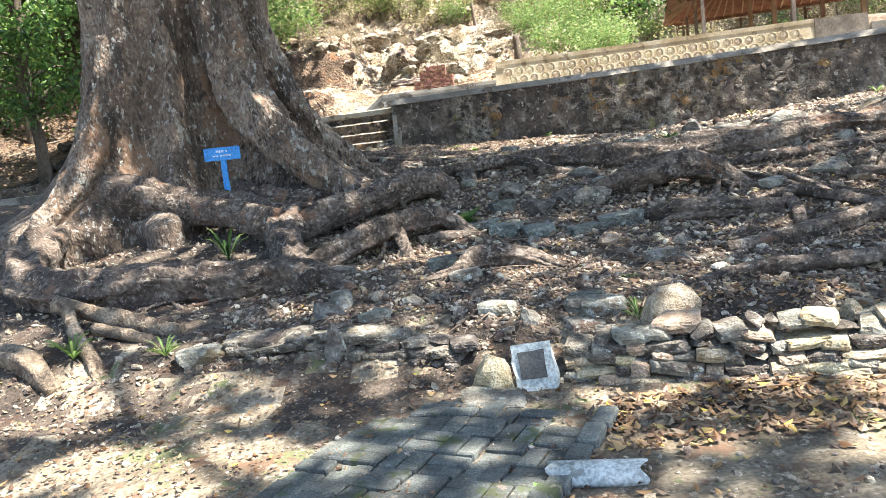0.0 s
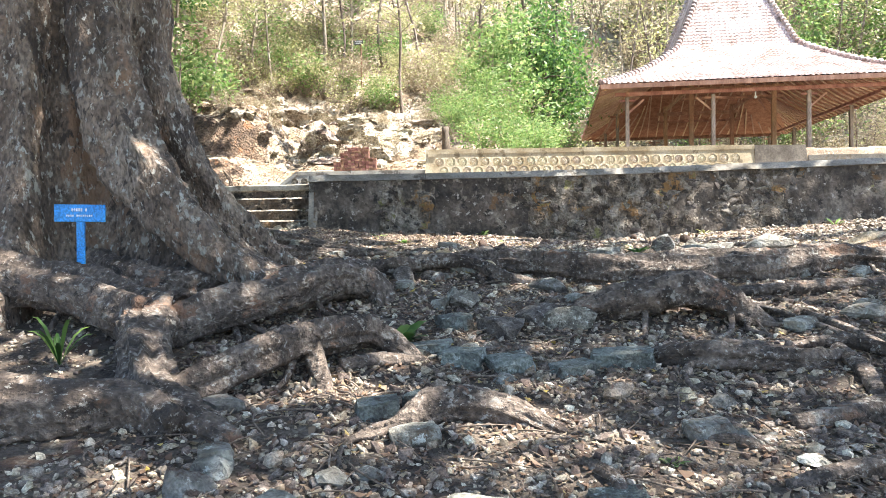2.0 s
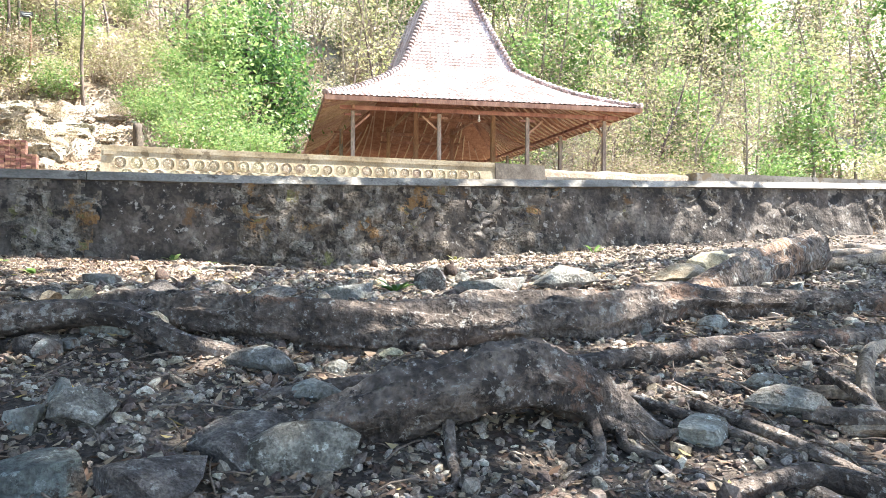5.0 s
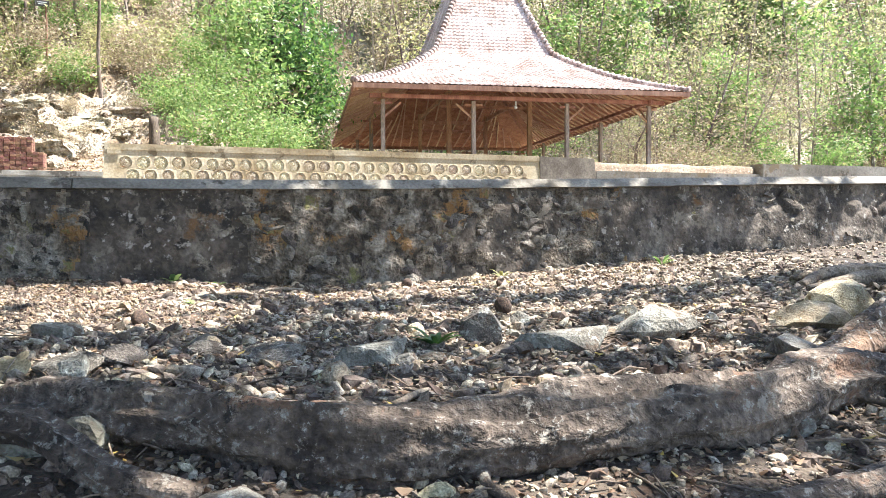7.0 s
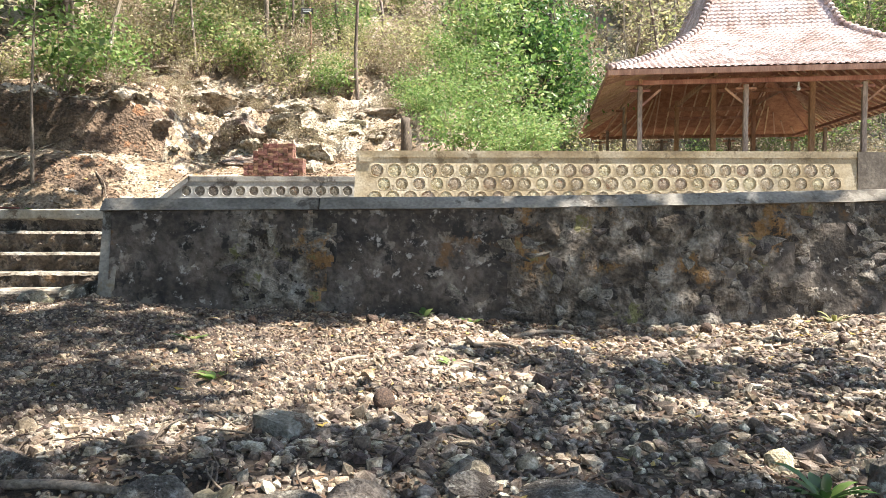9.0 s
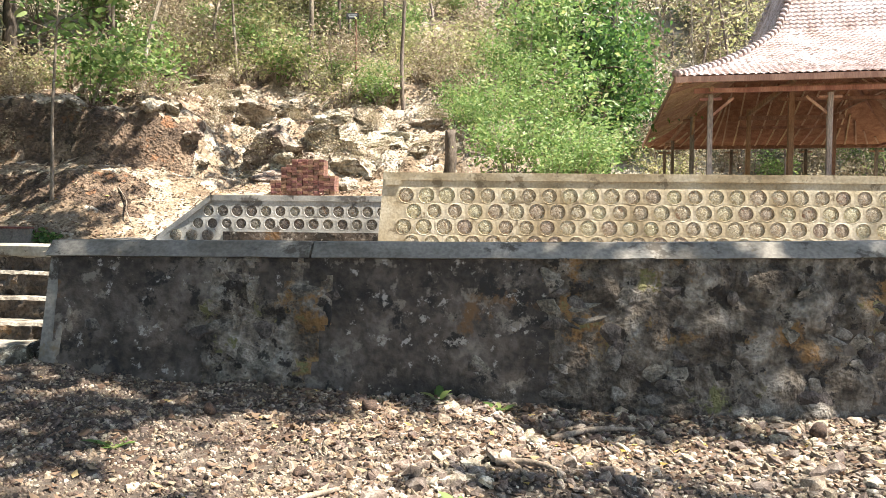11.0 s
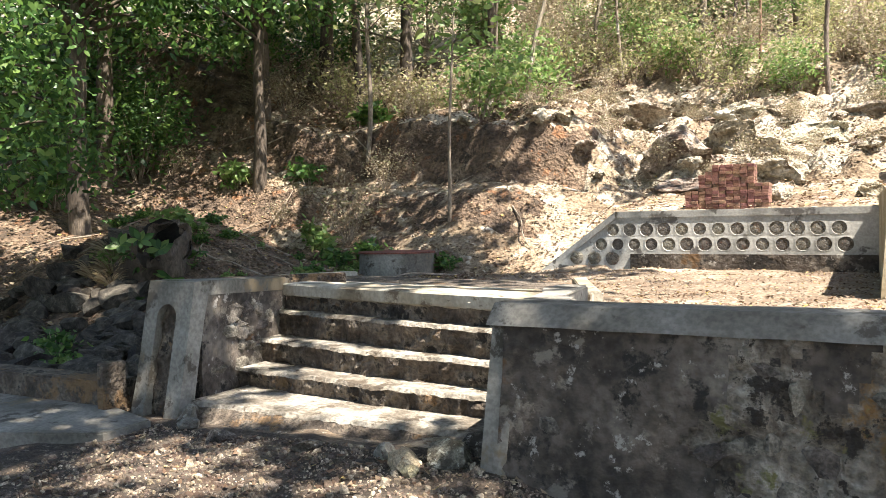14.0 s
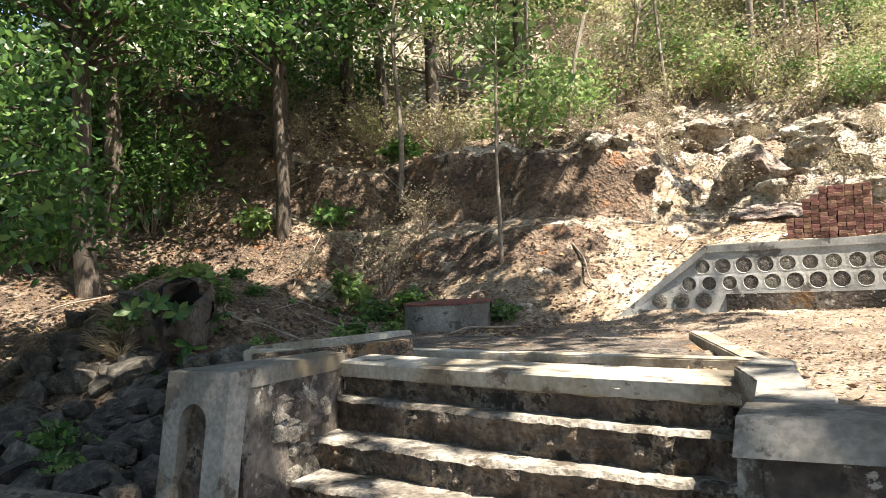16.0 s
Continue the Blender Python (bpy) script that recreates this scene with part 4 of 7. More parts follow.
# --- the great tree with its buttressed foot and roots
TREE = Vector((-2.2, 3.45, 0))
tree = empty("great_tree", pose(*TREE), "massive grey-barked tree with buttressed foot and sprawling roots", "tree")
seg, lev = 200, 90
V, F = [], []
LOBES = ((-0.42, 1.5, 0.24), (0.1, 1.25, 0.30), (-1.36, 0.8, 0.22), (-1.95, 0.8, 0.22), (-2.5, 1.1, 0.28), (-2.95, 1.2, 0.25), (2.7, 1.1, 0.35), (1.5, 0.8, 0.4), (0.8, 0.7, 0.3))
FLUTES = ((-0.52, 0.44, 0.14, 3.0), (-1.25, 0.14, 0.12, 4.5), (-1.75, 0.16, 0.14, 3.4), (-2.3, 0.18, 0.13, 4.0), (-2.8, 0.2, 0.16, 3.0), (-0.15, 0.2, 0.14, 2.6), (0.35, 0.2, 0.15, 3.5), (2.4, 0.2, 0.2, 3.0))
for j in range(lev):
    z = -1.15 + 10.6 * (j / (lev - 1)) ** 1.5
    for k in range(seg):
        a = 2 * math.pi * k / seg
        h = max(z + 0.55, 0.0)
        r = 1.22 - 0.015 * h + 0.10 * math.sin(3 * a + 0.8) * math.exp(-h / 4) + 0.05 * math.sin(7 * a + 1.7)
        r += 0.30 * math.exp(-h / 0.55)
        for la, amp, wd in LOBES:
            d = (a - la + math.pi) % (2 * math.pi) - math.pi
            r += amp * math.exp(-(d / wd) ** 2) * (0.95 * math.exp(-h / 0.55) + 0.30 * math.exp(-h / 1.6))
        for la, amp, wd, hi in FLUTES:
            d = (a - la + math.pi) % (2 * math.pi) - math.pi
            r += amp * (math.exp(-(d / wd) ** 2) - 0.45 * math.exp(-((d - 1.7 * wd) / wd) ** 2)) * math.exp(-(h / hi) ** 2)
        o = Vector((math.cos(a), math.sin(a), 0))
        q = o * 2.2 + Vector((0, 0, z * 0.9))
        r += 0.06 * noise.noise(q) + 0.04 * noise.noise(q * 3.3) + 0.022 * noise.noise(q * 8) + 0.012 * noise.noise(q * 19)
        V.append(o * r + Vector((0.10 * max(z, 0) * 0.35, 0, z)))
F = [(j * seg + k, j * seg + (k + 1) % seg, (j + 1) * seg + (k + 1) % seg, (j + 1) * seg + k) for j in range(lev - 1) for k in range(seg)]
part("trunk", fast_mesh("trunk", [tuple(p) for p in V], F, M_BARK), tree, "grey-brown bark with pale lichen")


def root(rows, mat=M_ROOT, seg=26, seed=1.0, lift=0.45, rough=0.16, steps=16, label="", owner=tree):
    """Rows of x, y, height above the soil, radius."""
    pts = [(x - TREE.x, y - TREE.y, zat(x, y) + dz + r * lift, r * 0.97) for x, y, dz, r in rows]
    v, f = tube(pts, seg, steps, rough, seed, 1.0, 0.34)
    me = shape_mesh("root", v, f, mat, True)
    return part("root", me, owner, label)


ROOTS = [
    [(-3.0, 1.95, 0.45, 0.34), (-2.1, 1.62, 0.34, 0.29), (-1.4, 1.40, 0.20, 0.25), (-0.57, 1.0, 0.15, 0.22), (0.12, 0.42, 0.10, 0.22)],
    [(-0.1, 0.30, 0.0, 0.17), (0.5, 0.75, 0.10, 0.19), (1.0, 1.15, 0.15, 0.195), (1.42, 1.55, 0.14, 0.185), (1.72, 1.66, 0.02, 0.15), (1.80, 1.55, -0.12, 0.10)],
    [(-1.2, 2.3, 0.1, 0.25), (-0.4, 1.7, 0.05, 0.2), (0.3, 1.95, 0.02, 0.17), (0.9, 2.2, -0.02, 0.12), (1.3, 2.3, -0.1, 0.08)],
    [(0.05, 0.5, 0.14, 0.21), (0.22, -0.1, 0.08, 0.20), (0.45, -0.65, 0.02, 0.18), (0.72, -1.05, -0.02, 0.14), (1.15, -1.38, -0.06, 0.09)],
    [(-3.1, 0.9, 0.2, 0.28), (-2.4, -0.5, 0.08, 0.23), (-1.5, -0.98, 0.04, 0.21), (-0.6, -1.08, 0.03, 0.205), (0.05, -1.10, 0.02, 0.20), (0.55, -1.05, 0.0, 0.17), (0.85, -1.3, -0.04, 0.12)],
    [(0.6, -0.75, -0.02, 0.13), (1.0, -0.5, 0.12, 0.135), (1.4, -0.15, 0.18, 0.15), (1.78, 0.22, 0.11, 0.125), (2.05, 0.12, -0.02, 0.08), (2.3, -0.02, -0.12, 0.05)],
    [(1.40, -0.10, 0.14, 0.10), (1.46, -0.28, 0.08, 0.075), (1.52, -0.42, 0.0, 0.065), (1.58, -0.58, -0.07, 0.05)],
    [(1.62, -0.22, 0.0, 0.05), (1.9, -0.08, 0.0, 0.055), (2.2, 0.0, -0.02, 0.04)],
    [(0.4, 2.6, 0.0, 0.10), (0.85, 2.75, 0.0, 0.095), (1.3, 2.82, 0.0, 0.085), (1.8, 2.68, 0.05, 0.09), (2.3, 2.72, 0.09, 0.085), (2.7, 2.72, 0.08, 0.08), (3.05, 2.38, 0.02, 0.075), (3.35, 2.26, -0.05, 0.06)],
    [(2.45, 3.3, -0.05, 0.10), (2.8, 3.05, 0.0, 0.14), (3.3, 2.75, 0.02, 0.16), (3.9, 2.32, 0.02, 0.175), (4.6, 2.2, 0.02, 0.175), (5.2, 2.18, 0.03, 0.17), (5.9, 2.15, 0.05, 0.165), (6.5, 2.28, 0.05, 0.15), (7.1, 2.25, 0.02, 0.12), (8.2, 2.0, 0.0, 0.09), (9.5, 1.6, -0.02, 0.07)],
    [(3.45, 1.05, -0.06, 0.11), (3.8, 0.98, 0.02, 0.15), (4.15, 0.95, 0.10, 0.165), (4.45, 0.90, 0.14, 0.165), (4.72, 0.92, 0.07, 0.155), (4.92, 0.85, -0.02, 0.12), (5.12, 0.70, -0.08, 0.07)],
    [(3.3, 1.55, -0.05, 0.04), (3.9, 1.5, -0.02, 0.06), (4.6, 1.6, -0.03, 0.06), (5.4, 1.5, -0.02, 0.08), (6.2, 1.55, -0.03, 0.08), (7.4, 1.4, -0.02, 0.07), (8.6, 1.2, 0.0, 0.06)],
    [(3.85, -0.08, -0.05, 0.10), (4.1, -0.22, 0.0, 0.12), (4.4, -0.30, 0.0, 0.125), (4.85, -0.32, -0.02, 0.10), (5.2, -0.2, -0.04, 0.08)],
    [(2.0, -1.30, -0.06, 0.07), (2.3, -1.12, 0.0, 0.11), (2.65, -1.10, 0.0, 0.10), (3.0, -1.25, -0.06, 0.06)],
    [(5.12, 1.12, 0.0, 0.03), (5.36, 0.68, 0.02, 0.032), (5.48, 0.24, 0.0, 0.03)],
    [(5.40, 1.12, 0.0, 0.028), (5.55, 0.4, 0.02, 0.03), (5.66, -0.05, 0.0, 0.025)],
    [(4.95, 0.08, -0.02, 0.045), (5.3, 0.02, 0.05, 0.052), (5.55, -0.25, 0.02, 0.055), (5.8, -0.55, 0.0, 0.05)],
    [(5.2, -0.1, 0.0, 0.06), (5.15, -0.5, 0.0, 0.062), (5.05, -0.85, -0.02, 0.05)],
    [(4.3, -1.25, -0.02, 0.06), (4.8, -1.15, 0.02, 0.075), (5.3, -1.02, 0.04, 0.08), (6.1, -0.8, 0.05, 0.085), (7.0, -0.7, 0.0, 0.08)],
    [(3.9, -2.05, -0.03, 0.04), (4.35, -1.93, 0.02, 0.058), (4.75, -2.0, 0.03, 0.062), (5.4, -1.95, 0.02, 0.07), (6.3, -1.7, 0.0, 0.07)],
    [(5.9, 0.6, 0.0, 0.05), (6.3, 0.2, 0.05, 0.055), (6.9, 0.1, 0.05, 0.06), (7.8, 0.3, 0.0, 0.05)],
    [(6.5, 1.0, 0.02, 0.03), (6.25, 0.55, 0.12, 0.033), (6.12, 0.22, 0.02, 0.035)],
    [(5.9, -1.5, 0.0, 0.05), (6.5, -1.3, 0.04, 0.06), (7.2, -1.4, 0.0, 0.06)],
    [(3.0, -1.75, -0.02, 0.035), (3.1, -1.95, 0.0, 0.04), (3.12, -2.1, -0.01, 0.03)],
    [(3.65, -1.5, -0.01, 0.03), (3.85, -1.6, 0.0, 0.04), (4.0, -1.7, -0.02, 0.03)],
    [(-0.9, 4.9, 0.1, 0.25), (0.3, 5.1, 0.0, 0.13), (1.2, 4.6, -0.02, 0.08), (1.8, 4.3, -0.05, 0.05)],
    [(-0.6, 3.6, 0.1, 0.3), (0.2, 3.9, 0.02, 0.16), (0.9, 4.2, 0.0, 0.07), (1.55, 4.1, 0.0, 0.045)],
]
for i, rows in enumerate(ROOTS):
    root(rows, seed=i * 1.7, rough=0.17, lift=0.6, seg=36 if max(q[3] for q in rows) > 0.1 else 16)
# thin rootlets that leave the large roots and dive into the soil
r3 = random.Random(63)
for rows in ROOTS:
    if max(q[3] for q in rows) < 0.11:
        continue
    line = spline(rows, 40)
    for k in range(len(rows)):
        c = line[r3.randrange(6, 36)]
        a = r3.uniform(0, 6.283)
        L = r3.uniform(0.35, 0.95)
        rows_l = [(c[0], c[1], max(c[2], 0.0) + 0.03, 0.034)]
        for q in (0.35, 0.7, 1.0):
            a += r3.uniform(-0.5, 0.5)
            rows_l.append((c[0] + L * q * math.cos(a), c[1] + L * q * math.sin(a), 0.03 * (1 - q) - 0.03 * (q > 0.9), 0.03 * (1.1 - 0.75 * q)))
        if rows_l[-1][0] > -0.9 and rows_l[-1][1] > -2.3:
            pts = [(x - TREE.x, y - TREE.y, zat(x, y) + dz + r * 0.5, r) for x, y, dz, r in rows_l]
            v, f = tube(pts, 9, 7, 0.2, k + c[0], 1.0, 0.2)
            part("rootlet", shape_mesh("rootlet", v, f, M_ROOT, True), tree)
# buttress that sweeps down the trunk into the soil
for k, rows in enumerate((
        [(-1.32, 2.75, 3.0, 0.22), (-1.18, 2.55, 2.2, 0.30), (-1.0, 2.38, 1.5, 0.33), (-0.72, 2.2, 0.85, 0.33), (-0.36, 2.02, 0.32, 0.29), (0.08, 1.86, -0.12, 0.23), (0.6, 1.72, -0.5, 0.14)],
        [(-1.05, 3.3, 2.4, 0.24), (-0.85, 3.3, 1.4, 0.32), (-0.55, 3.35, 0.7, 0.33), (-0.15, 3.45, 0.15, 0.27), (0.3, 3.5, -0.28, 0.18), (0.7, 3.55, -0.5, 0.1)],
        [(-2.5, 2.3, 1.9, 0.18), (-2.6, 2.1, 1.1, 0.26), (-2.75, 1.9, 0.5, 0.28), (-3.0, 1.6, 0.0, 0.26), (-3.3, 1.2, -0.45, 0.2)])):
    v, f = tube([(x - TREE.x, y - TREE.y, z, r) for x, y, z, r in rows], 36, 16, 0.15, k * 5.0 + 3, 1.0, 0.3)
    part("buttress", shape_mesh("buttress", v, f, M_BARK, True), tree)
for i, rows in enumerate([
    [(-1.75, -1.05, 0.10, 0.08), (-1.40, -1.42, 0.14, 0.075), (-1.0, -1.62, 0.06, 0.085), (-0.5, -1.85, 0.0, 0.09), (-0.1, -2.0, -0.04, 0.07)],
    [(-1.35, -1.50, 0.14, 0.06), (-1.0, -2.0, 0.08, 0.055), (-0.62, -2.42, 0.0, 0.055), (-0.5, -2.56, -0.05, 0.05)],
    [(-2.6, -1.6, 0.05, 0.12), (-1.7, -2.15, 0.05, 0.10), (-1.15, -2.45, 0.03, 0.10), (-0.8, -2.68, -0.04, 0.07)],
    [(-0.9, -1.85, 0.05, 0.06), (-0.3, -2.15, 0.0, 0.05), (-0.15, -2.35, -0.03, 0.03)],
]):
    root(rows, M_PALEROOT, 12, i + 40.0, rough=0.2, label="pale bare root")
root([(6.9, 2.72, -0.02, 0.12), (7.5, 2.92, 0.03, 0.155), (8.1, 3.12, 0.08, 0.18), (8.8, 3.4, 0.13, 0.195), (9.42, 3.64, 0.17, 0.2)], M_BARK, 30, 70.0, label="thick root with a cut end")
for i in range(6):
    y = 3.9 + 0.36 * i
    root([(9.0 + 0.25 * (i % 3), y - 0.1, 0.0, 0.05), (9.9, y + 0.12 * math.sin(i * 2.1), 0.04, 0.07), (11.2, y + 0.1 + 0.15 * math.sin(i * 1.3), 0.05, 0.075), (12.8, y + 0.25, 0.02, 0.07), (14.2, y + 0.5, -0.03, 0.05)], M_PALEROOT, 14, 80.0 + i, label="pale bare root")
root([(6.25, 0.45, -0.03, 0.045), (6.42, 0.66, 0.10, 0.045), (6.75, 0.88, 0.17, 0.045), (7.25, 0.98, 0.10, 0.042), (7.9, 0.9, -0.02, 0.035)], M_PALEROOT, 14, 91.0, label="pale bare root")
root([(6.2, 0.85, 0.0, 0.04), (6.7, 0.5, 0.08, 0.045), (7.3, 0.42, 0.06, 0.042), (8.1, 0.6, -0.02, 0.035)], M_PALEROOT, 14, 92.0, label="pale bare root")
# limbs and a wide crown overhead, out of view, added for its shade
lumps = []
rng = np.random.default_rng(5)
for i in range(15):
    a = i * 2.39996
    reach = rng.uniform(5, 13)
    ex, ey = TREE.x + 7.0 + reach * math.cos(a), TREE.y - 3.5 + reach * 0.75 * math.sin(a)
    ez = rng.uniform(10.5, 13.5)
    lumps.append(tube([(0.3, 0, 8.2, 0.45), ((ex - TREE.x) * 0.35, (ey - TREE.y) * 0.35, 9.8, 0.13), ((ex - TREE.x) * 0.7, (ey - TREE.y) * 0.7, ez - 0.8, 0.07), (ex - TREE.x, ey - TREE.y, ez, 0.04)], 8, 4, 0.1, i))
lv, lf = join(lumps)
part("limbs", shape_mesh("limbs", lv, lf, M_BARK, True), tree)
pts = []
# clumps after the first 320 thicken the shade over chosen ground
for i in range(565):
    if i >= 557:
        u, w = rng.uniform(6.2, 8.4), rng.uniform(7.2, 8.0)
    elif i >= 553:
        u, w = rng.uniform(3.5, 9.0), rng.uniform(-8.0, -4.4)
    elif i >= 548:
        u, w = rng.uniform(4.8, 9.4), rng.uniform(-2.6, 1.0)
    elif i >= 540:
        u, w = rng.uniform(4.5, 10.5), rng.uniform(2.6, 6.0)
    elif i >= 420:
        u, w = rng.uniform(-6.5, 2.0), rng.uniform(6.5, 16)
    elif i < 320:
        u, w = rng.uniform(-6.5, 18.5), rng.uniform(-11.5, 9.0)
    else:
        u, w = rng.uniform(-7.5, 3.2), rng.uniform(9.0, 21.5)
    c = np.array([u - TREE.x, w - TREE.y, rng.uniform(10.0, 13.2)])
    pts.append(c + rng.normal(size=(110, 3)) * np.array([0.85, 0.85, 0.5]))
pts = np.concatenate(pts)
# openings in the crown, given by where their light falls
open_at = np.array([(1.5, 5.0, 0.8, 0.4), (5.0, 5.5, 0.9, 0.4), (2.6, 4.2, 0.5, 0.3), (6.3, 5.2, 0.9, 0.5), (1.0, 6.6, 0.6, 0.25), (3.3, 6.6, 0.8, 0.3), (7.4, 4.6, 0.6, 0.4), (9.6, 7.3, 4.2, 1.2), (0.0, -2.9, 1.1, 0.45), (4.7, 7.7, 1.4, 0.5), (3.2, 8.2, 0.9, 0.4), (2.0, 7.7, 0.35, 0.2), (1.2, 8.2, 0.35, 0.18), (0.5, 8.4, 0.3, 0.15), (-0.9, 8.4, 0.5, 0.2), (-2.7, 8.5, 0.4, 0.2), (3.9, 2.3, 0.4, 0.35), (-13, 14, 2.0, 1.0), (-14, 18, 2.2, 1.2), (-11.5, 16, 1.0, 0.6), (5.6, -4.3, 1.2, 0.5), (5.4, -3.6, 1.0, 0.35), (11.5, 7.6, 2.2, 0.9), (7.0, 8.3, 1.6, 0.5), (2.7, 5.9, 1.2, 0.8), (9.0, 7.6, 2.4, 0.7), (1.2, -4.0, 1.1, 0.5), (-1.0, -3.6, 0.8, 0.35), (0.2, -5.0, 0.8, 0.3), (4.6, -3.4, 0.9, 0.35), (6.4, -3.5, 0.9, 0.4), (3.1, -1.2, 0.4, 0.5), (-1.5, -1.9, 0.6, 0.5), (4.6, 2.2, 0.5, 0.3),  (-1.7, 10.0, 1.45, 0.75), (-2.6, 19.0, 1.6, 1.2), (-9.0, 12.5, 0.7, 0.5), (-9.6, 20.0, 0.8, 0.5), (-5.5, 21.0, 1.5, 0.7),  (-1.6, 13.6, 1.0, 0.6), (-6.0, 18.9, 0.8, 0.35), (-3.4, 18.4, 2.2, 1.0), (-4.6, 19.8, 2.0, 0.7), (0.5, 14.5, 1.6, 0.8), (2.1, 6.8, 1.2, 0.5), (3.2, 7.6, 2.2, 0.5), (-12.5, 12.0, 1.8, 1.0), (-14.5, 15.0, 1.6, 1.0), (-2.0, 8.2, 1.1, 0.32), (-0.3, 8.25, 0.9, 0.22), (0.7, 8.3, 0.5, 0.18), (-13.0, 19.0, 2.0, 1.0)])
drop = pts[:, 2] + 0.5
fx, fy = pts[:, 0] + TREE.x - SUN_DIR.x / SUN_DIR.z * drop, pts[:, 1] + TREE.y - SUN_DIR.y / SUN_DIR.z * drop
keep = np.ones(len(pts), bool)
for ox, oy, ra, rb in open_at:
    keep &= ((fx - ox) / ra) ** 2 + ((fy - oy) / rb) ** 2 > rng.uniform(0.6, 1.3, len(pts))
lv, lf = leaves(pts[keep], 0.42, rng, 0.55)
part("crown", fast_mesh("crown", lv, lf, M_CANOPY, False), tree, "broad green crown with gaps, added out of view to shade the ground")

# --- blue name sign at the foot of the tree
sg = empty("name_sign", pose(-1.08, 1.80, -0.36, 0, 1.5, 2), "small bright blue painted wooden name sign on a post", "sign")
part("post", box_mesh("post", 0.075, 0.03, 0.60, M_BLUE, 0.004), sg)
part("board", box_mesh("board", 0.47, 0.03, 0.165, M_BLUE, 0.005, 0, 0, (0, -0.02, 0.485)), sg)
for k, (w, z, h) in enumerate(((0.15, 0.585, 0.028), (0.25, 0.535, 0.018))):
    n = 7 if k == 0 else 13
    for q in range(n):
        if (k, q) not in ((0, 5), (1, 4)):
            part("letter_bar", box_mesh("letter_bar", w / n * 0.62, 0.002, h, M_WHITE, 0, 0, 0, (-w / 2 + (q + 0.5) * w / n, -0.0365, z)), sg)

# --- pavilion with a steep tiled hip roof
PV = pose(10.15, 28.45, 2.55, 0, 0, -9.5)
pav = empty("pavilion", PV, "open timber pavilion with steep faded clay tile roof", "pavilion")
W, D, EV = 14.3, 22.0, 3.58
part("plinth", prism("plinth", [(0.6, 0.6), (W - 0.6, 0.6), (W - 0.6, D - 0.6), (0.6, D - 0.6)], -1.2, 0.12, M_CEM, 0.02), pav, "low cement plinth")
EAVE = [(0, 0), (W, 0), (W, D), (0, D)]
BRK = [(4.3, 6.0), (10.2, 6.0), (10.2, D - 6.0), (4.3, D - 6.0)]
RDG = [(6.3, 8.0), (8.2, 8.0), (8.2, D - 8.0), (6.3, D - 8.0)]
ZB, ZR = EV + 2.75, EV + 7.6


def roof_z(u):
    """Height along the slope, sagging like a tent: u from 0 at the eave over 1 at the break to 2 at the ridge."""
    if u <= 1:
        return EV + (ZB - EV) * (0.62 * u + 0.38 * u ** 2.2)
    t = u - 1
    return ZB + (ZR - ZB) * (0.92 * t + 0.08 * t * t)


def roof_xy(i, u, s):
    a, b = (EAVE, BRK) if u <= 1 else (BRK, RDG)
    t = u if u <= 1 else u - 1
    p = Vector(a[i]).lerp(Vector(b[i]), t)
    q = Vector(a[(i + 1) % 4]).lerp(Vector(b[(i + 1) % 4]), t)
    return p.lerp(q, s)


